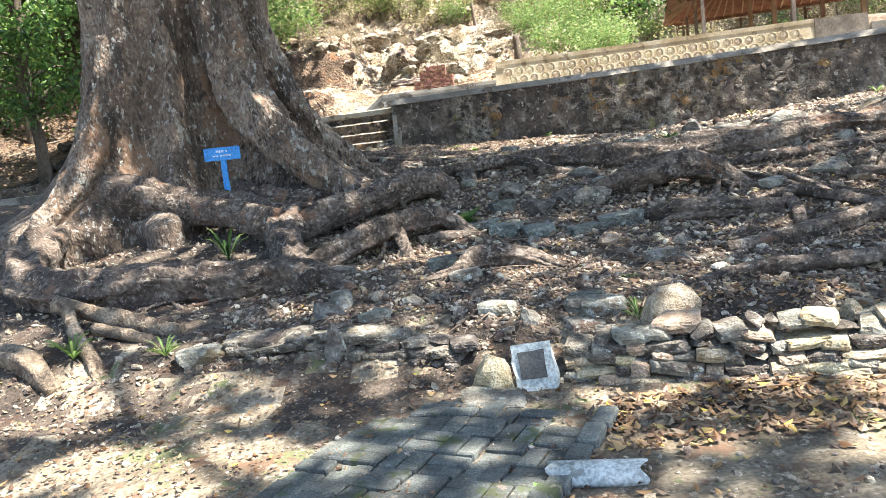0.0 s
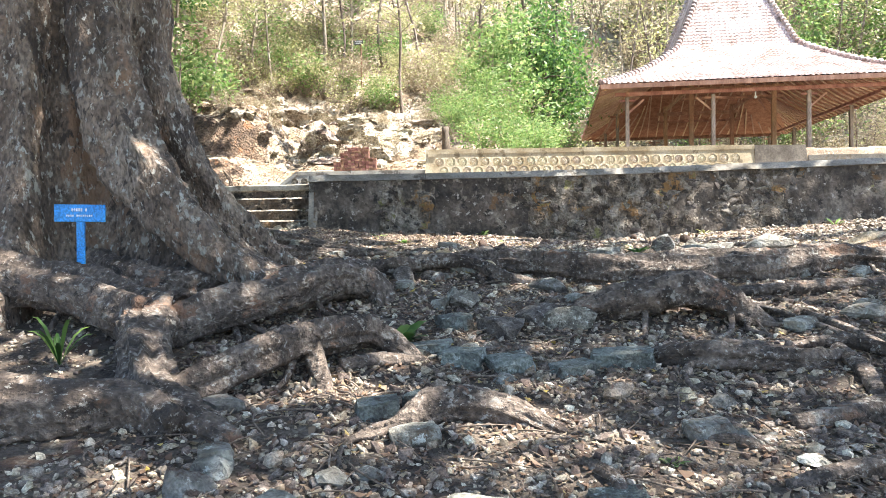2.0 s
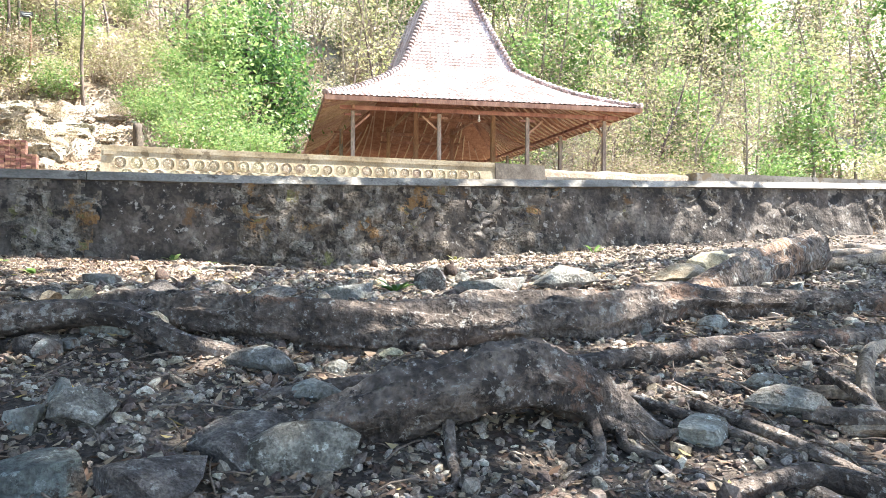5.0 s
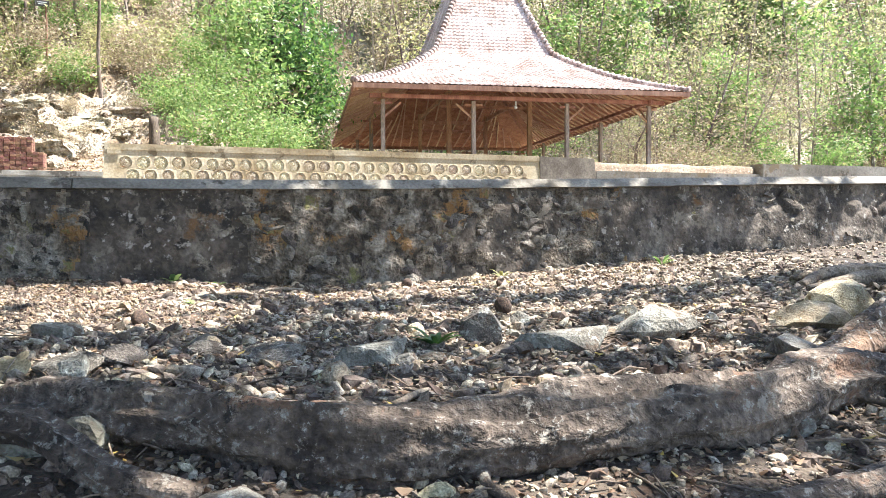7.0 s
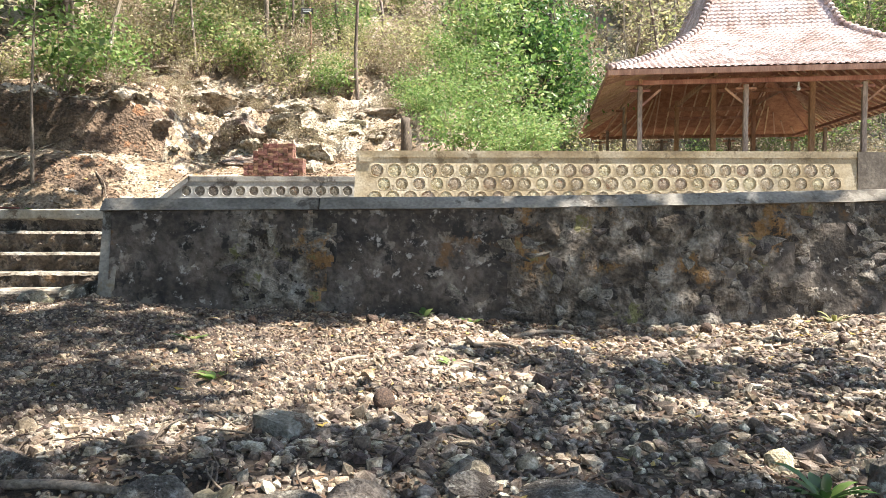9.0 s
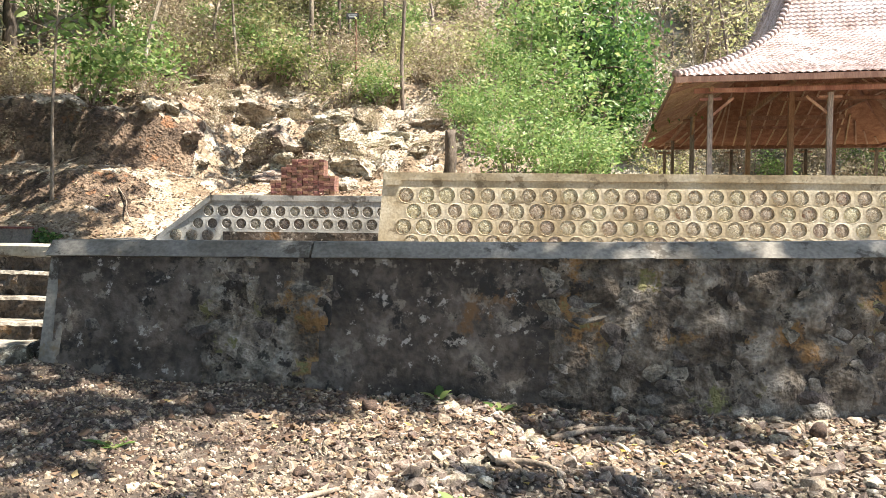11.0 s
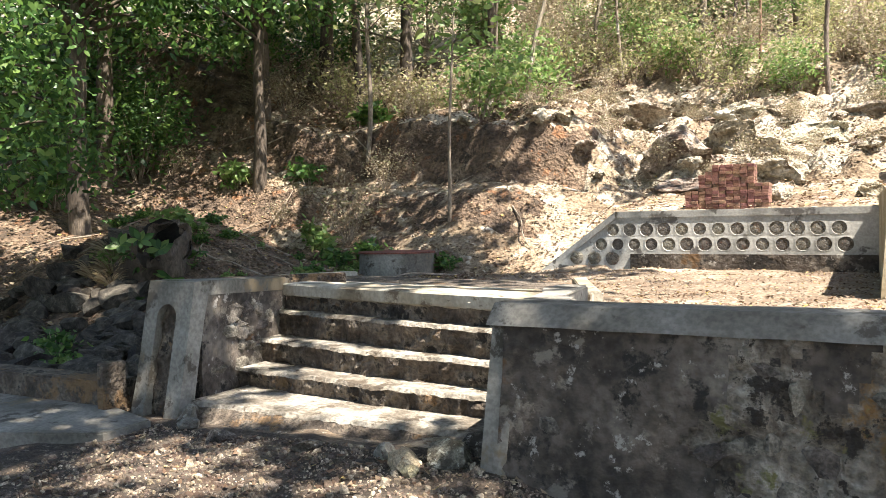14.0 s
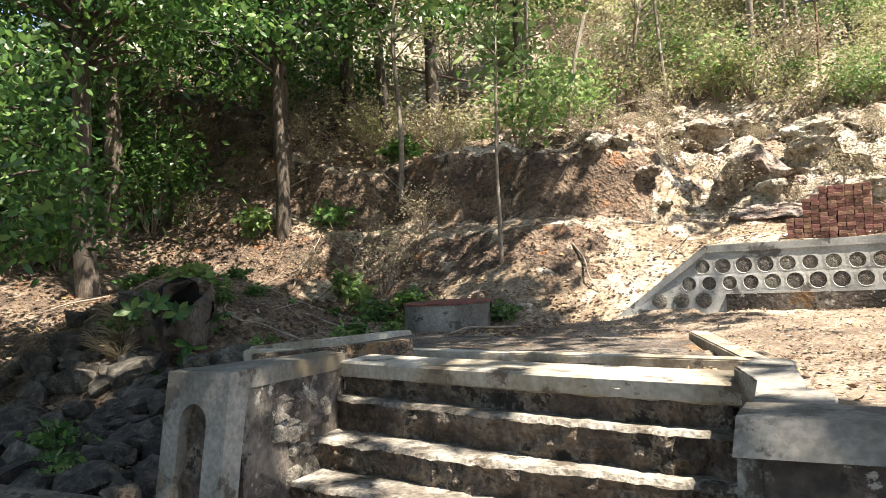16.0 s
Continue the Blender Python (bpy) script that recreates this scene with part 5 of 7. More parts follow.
for i in range(4):
    V, F = [], []
    length = (W, D, W, D)[i]
    cols_n = int(length / 0.06)
    rows_u = []
    for k in range(24):
        rows_u += [k / 24, (k + 0.94) / 24]
    for k in range(26):
        rows_u += [1 + k / 26, 1 + (k + 0.94) / 26]
    rows_u.append(2.0)
    for q, u in enumerate(rows_u):
        lift = 0.05 if q % 2 == 0 else 0.0
        p0, p1 = roof_xy(i, u, 0), roof_xy(i, u, 1)
        width = (p1 - p0).length
        for c in range(cols_n + 1):
            s = c / cols_n
            x, y = roof_xy(i, u, s)
            pos = (s - 0.5) * width
            wave = 0.022 * math.sin(2 * math.pi * pos / 0.24)
            V.append((x, y, roof_z(u) + lift + wave + 0.012 * noise.noise(Vector((x * 3, y * 3, u * 20)))))
    n = cols_n + 1
    F = [(j * n + c, j * n + c + 1, (j + 1) * n + c + 1, (j + 1) * n + c) for j in range(len(rows_u) - 1) for c in range(cols_n)]
    part("roof_slope", fast_mesh("roof_slope", V, F, M_TILE, False), pav, "courses of faded clay tiles")
    # hip ridge of cap tiles
    for k in range(46):
        u0, u1 = 2 * k / 46, 2 * (k + 1) / 46
        a, b = roof_xy(i, u0, 0), roof_xy(i, u1, 0)
        rv, rf = tube([(a.x, a.y, roof_z(u0) + 0.10, 0.16), (b.x, b.y, roof_z(u1) + 0.05, 0.11)], 8, 4, 0.06, k)
        part("ridge_tile", shape_mesh("ridge_tile", rv, rf, M_TILE, True), pav)
    # boards under the tiles
    V, F = [], []
    for u in (0.0, 0.5, 1.0, 1.5, 2.0):
        for s in (0, 1):
            x, y = roof_xy(i, u, s)
            V.append((x, y, roof_z(u) - 0.10))
    F = [(2 * k, 2 * k + 1, 2 * k + 3, 2 * k + 2) for k in range(4)]
    part("roof_lining", shape_mesh("roof_lining", V, F, M_LINING), pav, "dark red roof boards")
    # rafters run down the slope
    for c in range(int(length / 0.62)):
        s = (c + 0.5) / int(length / 0.62)
        pts = []
        for u in (0.0, 0.45, 0.98):
            x, y = Vector(EAVE[i]).lerp(Vector(EAVE[(i + 1) % 4]), s).lerp(roof_xy(i, 1.0, min(max((s - 0.33) / 0.34, 0), 1)), u)
            lim = min(s, 1 - s) / 0.335
            if u > lim:
                x, y = Vector(EAVE[i]).lerp(Vector(EAVE[(i + 1) % 4]), s).lerp(roof_xy(i, 1.0, min(max((s - 0.33) / 0.34, 0), 1)), max(lim, 0.08) * (0.5 if u < 0.9 else 1))
                u = max(lim, 0.08) * (0.5 if u < 0.9 else 1)
            pts.append((x, y, roof_z(u) - 0.165, 0.05))
        v, f = tube(pts, 4, 2, 0.0, c)
        part("rafter", shape_mesh("rafter", v, f, M_RAFTER), pav)
    # eave board
    a, b = Vector(EAVE[i]), Vector(EAVE[(i + 1) % 4])
    d = (b - a).normalized()
    nrm = Vector((d.y, -d.x))
    o = [a + nrm * 0.03, b + nrm * 0.03, b - nrm * 0.02, a - nrm * 0.02]
    part("fascia", prism("fascia", [tuple(p) for p in o], EV - 0.20, EV + 0.0, M_WOOD), pav, "dark red fascia board")


def beam(p, q, w, h, mat=M_WOOD, name="beam"):
    d = Vector(q) - Vector(p)
    m = Matrix.Translation(p) @ d.to_track_quat("X", "Z").to_matrix().to_4x4()
    part(name, box_mesh(name, d.length, w, h, mat, 0.012, 0, 0, (d.length / 2, 0, -h / 2)), pav, "", m)


PX, PY = [1.25, 5.05, 9.15, 12.9], [1.0, 6.4, 15.6, 21.0]
post_a = box_mesh("post", 0.17, 0.17, 3.0, M_GWOOD, 0.012)
post_b = box_mesh("post", 0.22, 0.22, 4.6, M_WOOD, 0.012)
foot = box_mesh("post_foot", 0.36, 0.36, 0.22, M_CEM, 0.03)
for i, x in enumerate(PX):
    for j, y in enumerate(PY):
        inner = i in (1, 2) and j in (1, 2)
        p = part("post", post_b if inner else post_a, pav, "red-brown timber post" if inner or j else "greyed timber post", Matrix.Translation((x, y, 0.12)))
        part("post_foot", foot, p, "", Matrix.Translation((0, 0, 0)))
        if not inner:
            part("bracket", box_mesh("bracket", 0.75, 0.12, 0.10, M_WOOD, 0.02), p, "", Matrix.Translation((0, 0, 2.80)))
for y in (PY[0], PY[3]):
    beam((0.7, y, 3.26), (W - 0.7, y, 3.26), 0.13, 0.17)
for x in (PX[0], PX[3]):
    beam((x, 0.7, 3.27), (x, D - 0.7, 3.27), 0.13, 0.15)
for y in PY[1:3]:
    beam((PX[1] - 0.5, y, 4.25), (PX[2] + 0.5, y, 4.25), 0.15, 0.20)
    beam((PX[1] - 0.5, y, 3.75), (PX[2] + 0.5, y, 3.75), 0.12, 0.14)
for x in PX[1:3]:
    beam((x, PY[1] - 0.5, 4.45), (x, PY[2] + 0.5, 4.45), 0.15, 0.20)
for i in range(4):
    a = Vector(EAVE[i]).lerp(Vector(BRK[i]), 0.04)
    b = Vector(BRK[i])
    beam((a.x, a.y, EV - 0.16), (b.x, b.y, ZB - 0.30), 0.12, 0.16, M_WOOD, "hip_beam")
for x, y, sx, sy in ((PX[0], PY[0], 1, 0), (PX[1], PY[0], -1, 0), (PX[2], PY[0], 1, 0), (PX[3], PY[0], -1, 0), (PX[0], PY[0], 0, 1), (PX[0], PY[1], 0, -1), (PX[3], PY[0], 0, 1)):
    beam((x, y, 2.35), (x + 0.75 * sx, y + 0.75 * sy, 3.0), 0.08, 0.09, M_WOOD, "brace")
lamp = empty("hanging_bulb", PV @ pose(6.9, 1.05, 2.92), "small white bulb hanging under the pavilion eave", "lamp")
bm = bmesh.new()
bmesh.ops.create_uvsphere(bm, u_segments=12, v_segments=8, radius=0.07)
part("bulb", bm_mesh(bm, "bulb", M_WHITE, True), lamp)
bm = bmesh.new()
bmesh.ops.create_cone(bm, cap_ends=True, segments=10, radius1=0.035, radius2=0.03, depth=0.24)
for v in bm.verts:
    v.co.z += 0.17
part("socket", bm_mesh(bm, "socket", M_WHITE, True), lamp)

# --- paved path, half pipe and plaque by the low stone wall
path = empty("paved_path", pose(2.35, -3.45, -1.52, 0, 0, -21), "path of grey-green concrete pavers sunk in soil", "path", kind="structure")
pav_l = box_mesh("paver", 0.205, 0.102, 0.07, M_PAVE, 0.008)
rr = random.Random(12)
pav_t = box_mesh("paver", 0.102, 0.205, 0.07, M_PAVE, 0.008)
for r in range(22):
    for c in range(6):
        if r == 0 and c in (0, 5):
            continue
        for h in (-0.053, 0.053):
            along = (r + c) % 2
            x = -0.50 + c * 0.213 - 0.01 * r + (h if along else 0)
            y = -0.06 - r * 0.213 + (0 if along else h)
            hz = zat(2.35 + 0.93 * x + 0.36 * y, -3.45 - 0.36 * x + 0.93 * y) + 1.52 - 0.045
            part("paver", pav_t if along else pav_l, path, "", pose(x + rr.uniform(-0.005, 0.005), y + rr.uniform(-0.005, 0.005), hz + rr.uniform(-0.008, 0.008), rr.uniform(-2, 2), rr.uniform(-2, 2), rr.uniform(-2.5, 2.5)))
edge = box_mesh("kerb_block", 0.11, 0.21, 0.11, M_PAVE, 0.012)
for r in range(22):
    y = -0.05 - r * 0.216
    x = 0.735 - 0.01 * r
    hz = zat(2.35 + 0.93 * x + 0.36 * y, -3.45 - 0.36 * x + 0.93 * y) + 1.52 - 0.05
    part("kerb_block", edge, path, "", pose(x, y, hz, 0, 0, rr.uniform(-3, 3)))
hp = empty("half_pipe", pose(2.71, -4.30, zat(2.9, -4.3), 0, 0, -6), "broken white plastic half pipe lying on the soil", "pipe")
V, F = [], []
for k in range(15):
    a = math.pi * k / 14
    for r in (0.092, 0.085):
        for x in (0.0, 0.42):
            V.append((x + 0.02 * math.sin(k), -r * math.cos(a), r * 0.85 * math.sin(a)))
for k in range(14):
    o = 4 * k
    F += [(o, o + 1, o + 5, o + 4), (o + 2, o + 6, o + 7, o + 3), (o, o + 4, o + 6, o + 2), (o + 1, o + 3, o + 7, o + 5)]
F += [(0, 2, 3, 1), (56, 57, 59, 58)]
part("shell", shape_mesh("shell", V, F, M_WASH, True), hp)
pq = empty("stone_plaque", pose(2.68, -3.16, zat(2.68, -3.16) - 0.02, -20, -5, -4), "whitewashed plaque with a dark plate leaning on stones", "plaque")
part("slab", box_mesh("slab", 0.25, 0.06, 0.30, M_WASH, 0.01, 0.022, 5), pq)
part("plate", box_mesh("plate", 0.16, 0.01, 0.17, M_DARKPLATE, 0.003, 0.006, 2, (-0.005, -0.036, 0.08)), pq, "dark square plate")

# --- dry stone wall at the foot of the slope
dry = empty("dry_stone_wall", pose(0, 0, 0), "low dry-stacked wall of flat grey stones", "stone wall")
rock_protos = [rock_mesh("rock", 100 + i, M_ROCK, 2, 9, 0.06) for i in range(9)]
yrock_protos = [rock_mesh("rock", 140 + i, M_YROCK, 2, 8, 0.08) for i in range(4)]


def slab_mesh(seed, mat, worn=0.36):
    """A worn flat block, 1 m in each direction before it is scaled."""
    r2 = random.Random(seed)
    bm = bmesh.new()
    bmesh.ops.create_cube(bm, size=1)
    bmesh.ops.subdivide_edges(bm, edges=bm.edges[:], cuts=3, use_grid_fill=True)
    sk = r2.uniform(-0.2, 0.2)
    for v in bm.verts:
        c = v.co.copy()
        v.co = c.lerp(c.normalized() * 0.58, worn)
        v.co.x += sk * v.co.z
        v.co += 0.09 * noise.noise_vector(c * 2.2 + Vector((seed, 0, 0))) + 0.03 * noise.noise_vector(c * 7 + Vector((seed, 0, 0)))
    return bm_mesh(bm, "stone", mat)


slab_protos = [slab_mesh(160 + i, M_ROCK if i < 4 else M_DROCK) for i in range(7)]
drock_protos = [rock_mesh("stone", 190 + i, M_DROCK, 2, 9, 0.07) for i in range(5)]
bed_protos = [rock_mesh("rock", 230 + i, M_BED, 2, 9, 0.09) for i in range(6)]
slate_protos = [slab_mesh(260 + i, M_SLAB, 0.14) for i in range(5)]
yslab = [slab_mesh(180 + i, M_YROCK) for i in range(3)]
rr = random.Random(21)


def course_line(s):
    q = np.interp(s, [0, 1.6, 2.65, 3.1, 4.2, 9], [0.25, 1.6, 2.45, 2.95, 4.0, 8.6]), np.interp(s, [0, 1.6, 2.65, 3.1, 4.2, 9], [-2.42, -2.62, -2.85, -3.05, -3.30, -4.0])
    return float(q[0]), float(q[1])


for lev_i in range(6):
    s = 0.1 + 0.06 * lev_i
    while s < 8.6:
        x, y = course_line(s)
        w = rr.choice((0.09, 0.12, 0.15, 0.18, 0.24)) * rr.uniform(0.85, 1.1)
        tall = 6 - (rr.random() < 0.3) - (rr.random() < 0.15) if x > 2.8 else 3
        if lev_i < tall and not (2.15 < x < 2.75):
            h = rr.uniform(0.045, 0.072) if x > 2.5 else rr.uniform(0.045, 0.07)
            z = -1.54 + lev_i * 0.058 + rr.uniform(-0.008, 0.008) if x > 2.5 else zat(x, y - 0.05) - 0.02 + lev_i * 0.055 + rr.uniform(-0.012, 0.012)
            ang = -8 if x < 2.2 else -14
            part("stone", rr.choice((yslab if rr.random() < 0.35 else slab_protos[3:] + slab_protos[:3] + drock_protos[:2]) if x > 2.5 else slab_protos[4:] + drock_protos[:2]), dry, "", pose(x + w / 2, y + 0.05 + 0.03 * lev_i + rr.uniform(-0.02, 0.02), z + h / 2, rr.uniform(-8, 8), rr.uniform(-9, 9), ang + rr.uniform(-14, 14)) @ Matrix.Diagonal((w * 1.12, 0.27, h * 1.16, 1)))
        s += w * 1.02


def put_rock(x, y, sx, sy, sz, rz=0.0, kind_r="grey", sink=0.32, label="", tilt=0.0, name="rock"):
    if kind_r == "slab":
        sx, sy, sz, sink = sx * 0.78, sy * 0.78, sz * 0.8, 0.42
    protos = {"slab": slate_protos, "brown": drock_protos, "dark": bed_protos, "grey": slab_protos[:3] if sz < 0.13 and sx > 0.2 else rock_protos, "ochre": yrock_protos}[kind_r]
    ob = new(name, rr.choice(protos))
    ob.matrix_basis = pose(x, y, zat(x, y) + sz * (0.5 - sink), tilt, rr.uniform(-6, 6), rz) @ Matrix.Diagonal((sx * 1.2, sy * 1.2, sz * 1.25, 1))
    words = {"slab": "pale grey-green slate slab bedded in the soil", "brown": "brown-grey block of stone half sunk in the soil", "dark": "dark stone on the shaded bank", "grey": "grey-green angular rock half sunk in the soil", "ochre": "ochre limestone boulder half sunk in the soil"}
    return tagged(ob, label or words[kind_r], "rock", group="rocks on the slope")


# big and middling rocks
for x, y, sx, sy, sz, rz, kd in [
    (3.64, -2.60, 0.33, 0.30, 0.30, 20, "ochre"), (2.40, -3.08, 0.28, 0.2, 0.24, 5, "ochre"), (2.42, -3.33, 0.30, 0.22, 0.05, 0, "grey"), (3.05, -2.55, 0.22, 0.16, 0.10, 10, "grey"), (3.2, -2.35, 0.24, 0.16, 0.09, -8, "grey"), (3.1, -2.1, 0.28, 0.18, 0.09, 5, "slab"),
    (1.30, -2.60, 0.14, 0.12, 0.26, 0, "grey"), (1.45, -2.50, 0.16, 0.14, 0.12, 30, "ochre"), (0.25, -2.45, 0.28, 0.16, 0.10, 25, "grey"),
    (3.62, -0.12, 0.46, 0.36, 0.17, -8, "slab"), (3.24, -0.27, 0.33, 0.26, 0.12, 18, "slab"), (2.82, -0.14, 0.31, 0.32, 0.16, 8, "slab"), (2.50, -0.02, 0.31, 0.30, 0.14, -14, "slab"), (2.20, 0.24, 0.42, 0.26, 0.12, -5, "slab"),
    (2.46, 0.92, 0.30, 0.24, 0.20, 15, "slab"), (2.84, 0.74, 0.44, 0.26, 0.26, -6, "brown"), (3.22, 1.0, 0.42, 0.26, 0.20, 10, "brown"), (3.44, 0.86, 0.36, 0.26, 0.18, -14, "brown"), (2.6, 1.42, 0.26, 0.22, 0.16, 30, "brown"), (2.35, 1.5, 0.22, 0.2, 0.14, 0, "grey"),
    (1.93, -1.07, 0.27, 0.22, 0.19, 12, "slab"), (2.24, -1.02, 0.29, 0.2, 0.21, -30, "slab"), (2.16, -1.38, 0.22, 0.16, 0.09, 0, "grey"), (1.16, -1.68, 0.20, 0.18, 0.12, 20, "grey"), (1.76, -1.84, 0.16, 0.14, 0.10, 0, "grey"), (1.92, -1.80, 0.14, 0.12, 0.10, 20, "grey"), (3.1, -2.2, 0.3, 0.16, 0.08, 0, "grey"), (2.65, -2.38, 0.14, 0.12, 0.12, 0, "grey"), (2.44, -2.2, 0.22, 0.14, 0.09, -20, "grey"),
    (4.40, 3.82, 0.56, 0.40, 0.26, 10, "grey"), (5.66, 3.72, 0.80, 0.50, 0.24, -6, "grey"), (6.48, 3.92, 0.56, 0.40, 0.20, -20, "grey"), (5.28, 4.05, 0.28, 0.24, 0.26, 0, "grey"), (2.72, 3.95, 0.36, 0.22, 0.14, 0, "brown"), (3.02, 4.05, 0.26, 0.2, 0.13, 40, "brown"), (3.48, 4.22, 0.22, 0.18, 0.10, 15, "brown"), (3.84, 4.1, 0.42, 0.30, 0.12, 0, "brown"), (2.2, 4.15, 0.30, 0.22, 0.13, 0, "brown"),
    (7.65, 3.62, 0.56, 0.42, 0.22, 10, "ochre"), (8.42, 3.9, 0.60, 0.45, 0.30, -10, "ochre"), (6.98, 3.0, 0.55, 0.40, 0.20, 30, "grey"), (3.44, 2.1, 0.36, 0.3, 0.18, 0, "grey"), (2.92, 2.78, 0.22, 0.18, 0.14, 0, "grey"), (2.66, 2.86, 0.26, 0.2, 0.12, 0, "grey"), (3.6, 1.55, 0.3, 0.24, 0.14, 0, "grey"),
    (5.9, 0.75, 0.4, 0.3, 0.2, 0, "grey"), (6.1, 0.45, 0.3, 0.24, 0.16, 30, "ochre"), (2.3, 2.55, 0.26, 0.2, 0.2, 20, "brown"), (2.0, 2.5, 0.22, 0.2, 0.18, -20, "brown"), (1.7, 2.45, 0.2, 0.18, 0.14, 10, "brown"),
]:
    put_rock(x, y, sx, sy, sz, rz, kd)
# rubble at the foot of the steps
for x, y, q, kd in ((-0.25, 8.86, 0.24, "brown"), (-0.55, 8.80, 0.18, "ochre"), (-0.12, 9.1, 0.2, "brown"), (-0.8, 8.92, 0.14, "grey"), (-1.4, 8.82, 0.16, "brown"), (-2.3, 8.88, 0.17, "brown"), (-2.75, 9.02, 0.15, "grey"), (-2.95, 9.18, 0.2, "grey"), (-0.42, 8.62, 0.10, "ochre")):
    put_rock(x, y, q * 1.3, q, q * 0.7, x * 70, kd, 0.25)
# tumbled stones along the top of the dry wall
for i in range(34):
    x = rr.uniform(3.95, 7.6)
    s = rr.uniform(0.08, 0.2)
    put_rock(x, -2.72 - 0.13 * (x - 3.9) + rr.uniform(-0.12, 0.28), s * rr.uniform(1, 1.5), s, s * 0.75, rr.uniform(0, 180), "ochre" if i % 4 else "brown", 0.15)
for i in range(90):
    x, y = rr.uniform(0.2, 8.5), rr.uniform(-2.3, 5.2)
    s = rr.uniform(0.09, 0.19)
    put_rock(x, y, s * rr.uniform(1, 1.5), s, s * rr.uniform(0.5, 0.9), rr.uniform(0, 180), "grey" if rr.random() < 0.7 else "ochre")
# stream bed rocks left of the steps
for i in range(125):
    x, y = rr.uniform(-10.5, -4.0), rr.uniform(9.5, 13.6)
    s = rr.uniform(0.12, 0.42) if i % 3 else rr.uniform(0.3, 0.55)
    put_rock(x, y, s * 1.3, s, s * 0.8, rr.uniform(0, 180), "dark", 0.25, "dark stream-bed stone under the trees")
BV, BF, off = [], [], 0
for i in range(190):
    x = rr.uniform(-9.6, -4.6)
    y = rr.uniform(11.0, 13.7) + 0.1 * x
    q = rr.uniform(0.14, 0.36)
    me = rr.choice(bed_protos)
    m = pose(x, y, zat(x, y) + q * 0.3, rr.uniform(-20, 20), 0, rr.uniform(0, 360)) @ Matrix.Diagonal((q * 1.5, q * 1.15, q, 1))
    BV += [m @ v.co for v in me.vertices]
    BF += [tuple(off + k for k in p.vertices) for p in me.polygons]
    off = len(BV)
tagged(new("bank_stones", shape_mesh("bank_stones", BV, BF, M_BED)), "heap of dark stones on the shaded bank", "stones", kind="stuff")
# pale limestone ledges on the hillside
lime = [rock_mesh("outcrop", 200 + i, M_LIME, 4, 7, 0.34) for i in range(6)]
LEDGES = [(-1.6, 21.6, 2.4, 1.5, 1.5), (-0.2, 22.6, 2.2, 1.4, 1.3), (-3.2, 24.4, 2.4, 1.2, 0.9), (0.6, 21.0, 1.4, 1.0, 0.9), (1.2, 23.0, 1.8, 1.3, 1.1), (2.2, 21.6, 1.4, 1.2, 0.9), (-2.4, 26.2, 1.5, 0.7, 0.6), (-3.9, 26.2, 1.4, 0.7, 0.65), (-0.6, 25.2, 2.0, 1.0, 0.8), (2.4, 24.6, 2.0, 1.2, 1.0), (-1.0, 20.4, 1.6, 0.9, 0.6), (-7.5, 24.5, 2.2, 1.2, 1.1), (0.4, 27.0, 2.4, 1.2, 0.8)]
for i, (x, y, sx, sy, sz) in enumerate(LEDGES):
    ob = new("limestone_outcrop", lime[i % 6])
    ob.matrix_basis = pose(x, y, zat(x, y) - 0.05 * sz, 0, 0, i * 47 % 40 - 20) @ Matrix.Diagonal((sx * 0.75, sy * 0.8, sz * 0.8, 1))
    tagged(ob, "pale sunlit limestone outcrop on the dry hillside", "rock", group="limestone outcrops")
for i in range(60):
    x, y = rr.uniform(-6.5, 3.0), rr.uniform(18.8, 27)
    s = rr.uniform(0.15, 0.5)
    if x > -1.9 or y > 20.5:
        ob = new("limestone_rock", rr.choice(lime))
        ob.matrix_basis = pose(x, y, zat(x, y) + 0.1 * s, rr.uniform(-20, 20), 0, rr.uniform(0, 180)) @ Matrix.Diagonal((s * 1.5, s, s * 0.8, 1))
        tagged(ob, "pale loose limestone rock on the hillside", "rock", group="loose limestone rocks")

# --- gravel, litter
rng = np.random.default_rng(3)


def clear_of_tree(x, y):
    return (x - TREE.x) ** 2 + (y - TREE.y) ** 2 > 2.0


def scatter(n, x0, x1, y0, y1):
    p = np.stack([rng.uniform(x0, x1, n), rng.uniform(y0, y1, n)], 1)
    return p[clear_of_tree(p[:, 0], p[:, 1])]


pp = np.concatenate([scatter(30000, 0.2, 9.5, -2.6, 8.7), scatter(14000, 0.4, 7.0, -2.6, 2.5), scatter(20000, 0.5, 11.5, 2.8, 8.72), scatter(34000, -3.2, 3.6, 4.6, 9.0), scatter(9000, -2.5, 7, -7.5, -2.5), scatter(7000, 9, 16, -1, 8.7), scatter(4000, -3, 0.3, -3.6, 1.5)])
sz = np.clip(rng.lognormal(math.log(0.0175), 0.5, len(pp)), 0.007, 0.065)
sz[pp[:, 0] + 0.4 * np.sin(pp[:, 1] * 3) < 3.3 - 4 * np.clip(5.5 - pp[:, 1], 0, 3)] *= 0.62
sz[pp[:, 1] < -2.7] *= 0.62
sz[(pp[:, 0] > 2.4) & (pp[:, 1] > 2.6)] *= 1.3
pz = land(pp[:, 0], pp[:, 1]) + sz * 0.25
small = pp[:, 0] + 0.4 * np.sin(pp[:, 1] * 3) < 3.3 - 4 * np.clip(5.5 - pp[:, 1], 0, 3)
small |= rng.random(len(pp)) < 0.4
v, f = pebbles(np.column_stack([pp, pz])[small], sz[small], rng)
tagged(new("fine_gravel", fast_mesh("fine_gravel", v, f, M_FINE, False)), "fine brown gravel covering the ground below the wall", "gravel", kind="stuff")
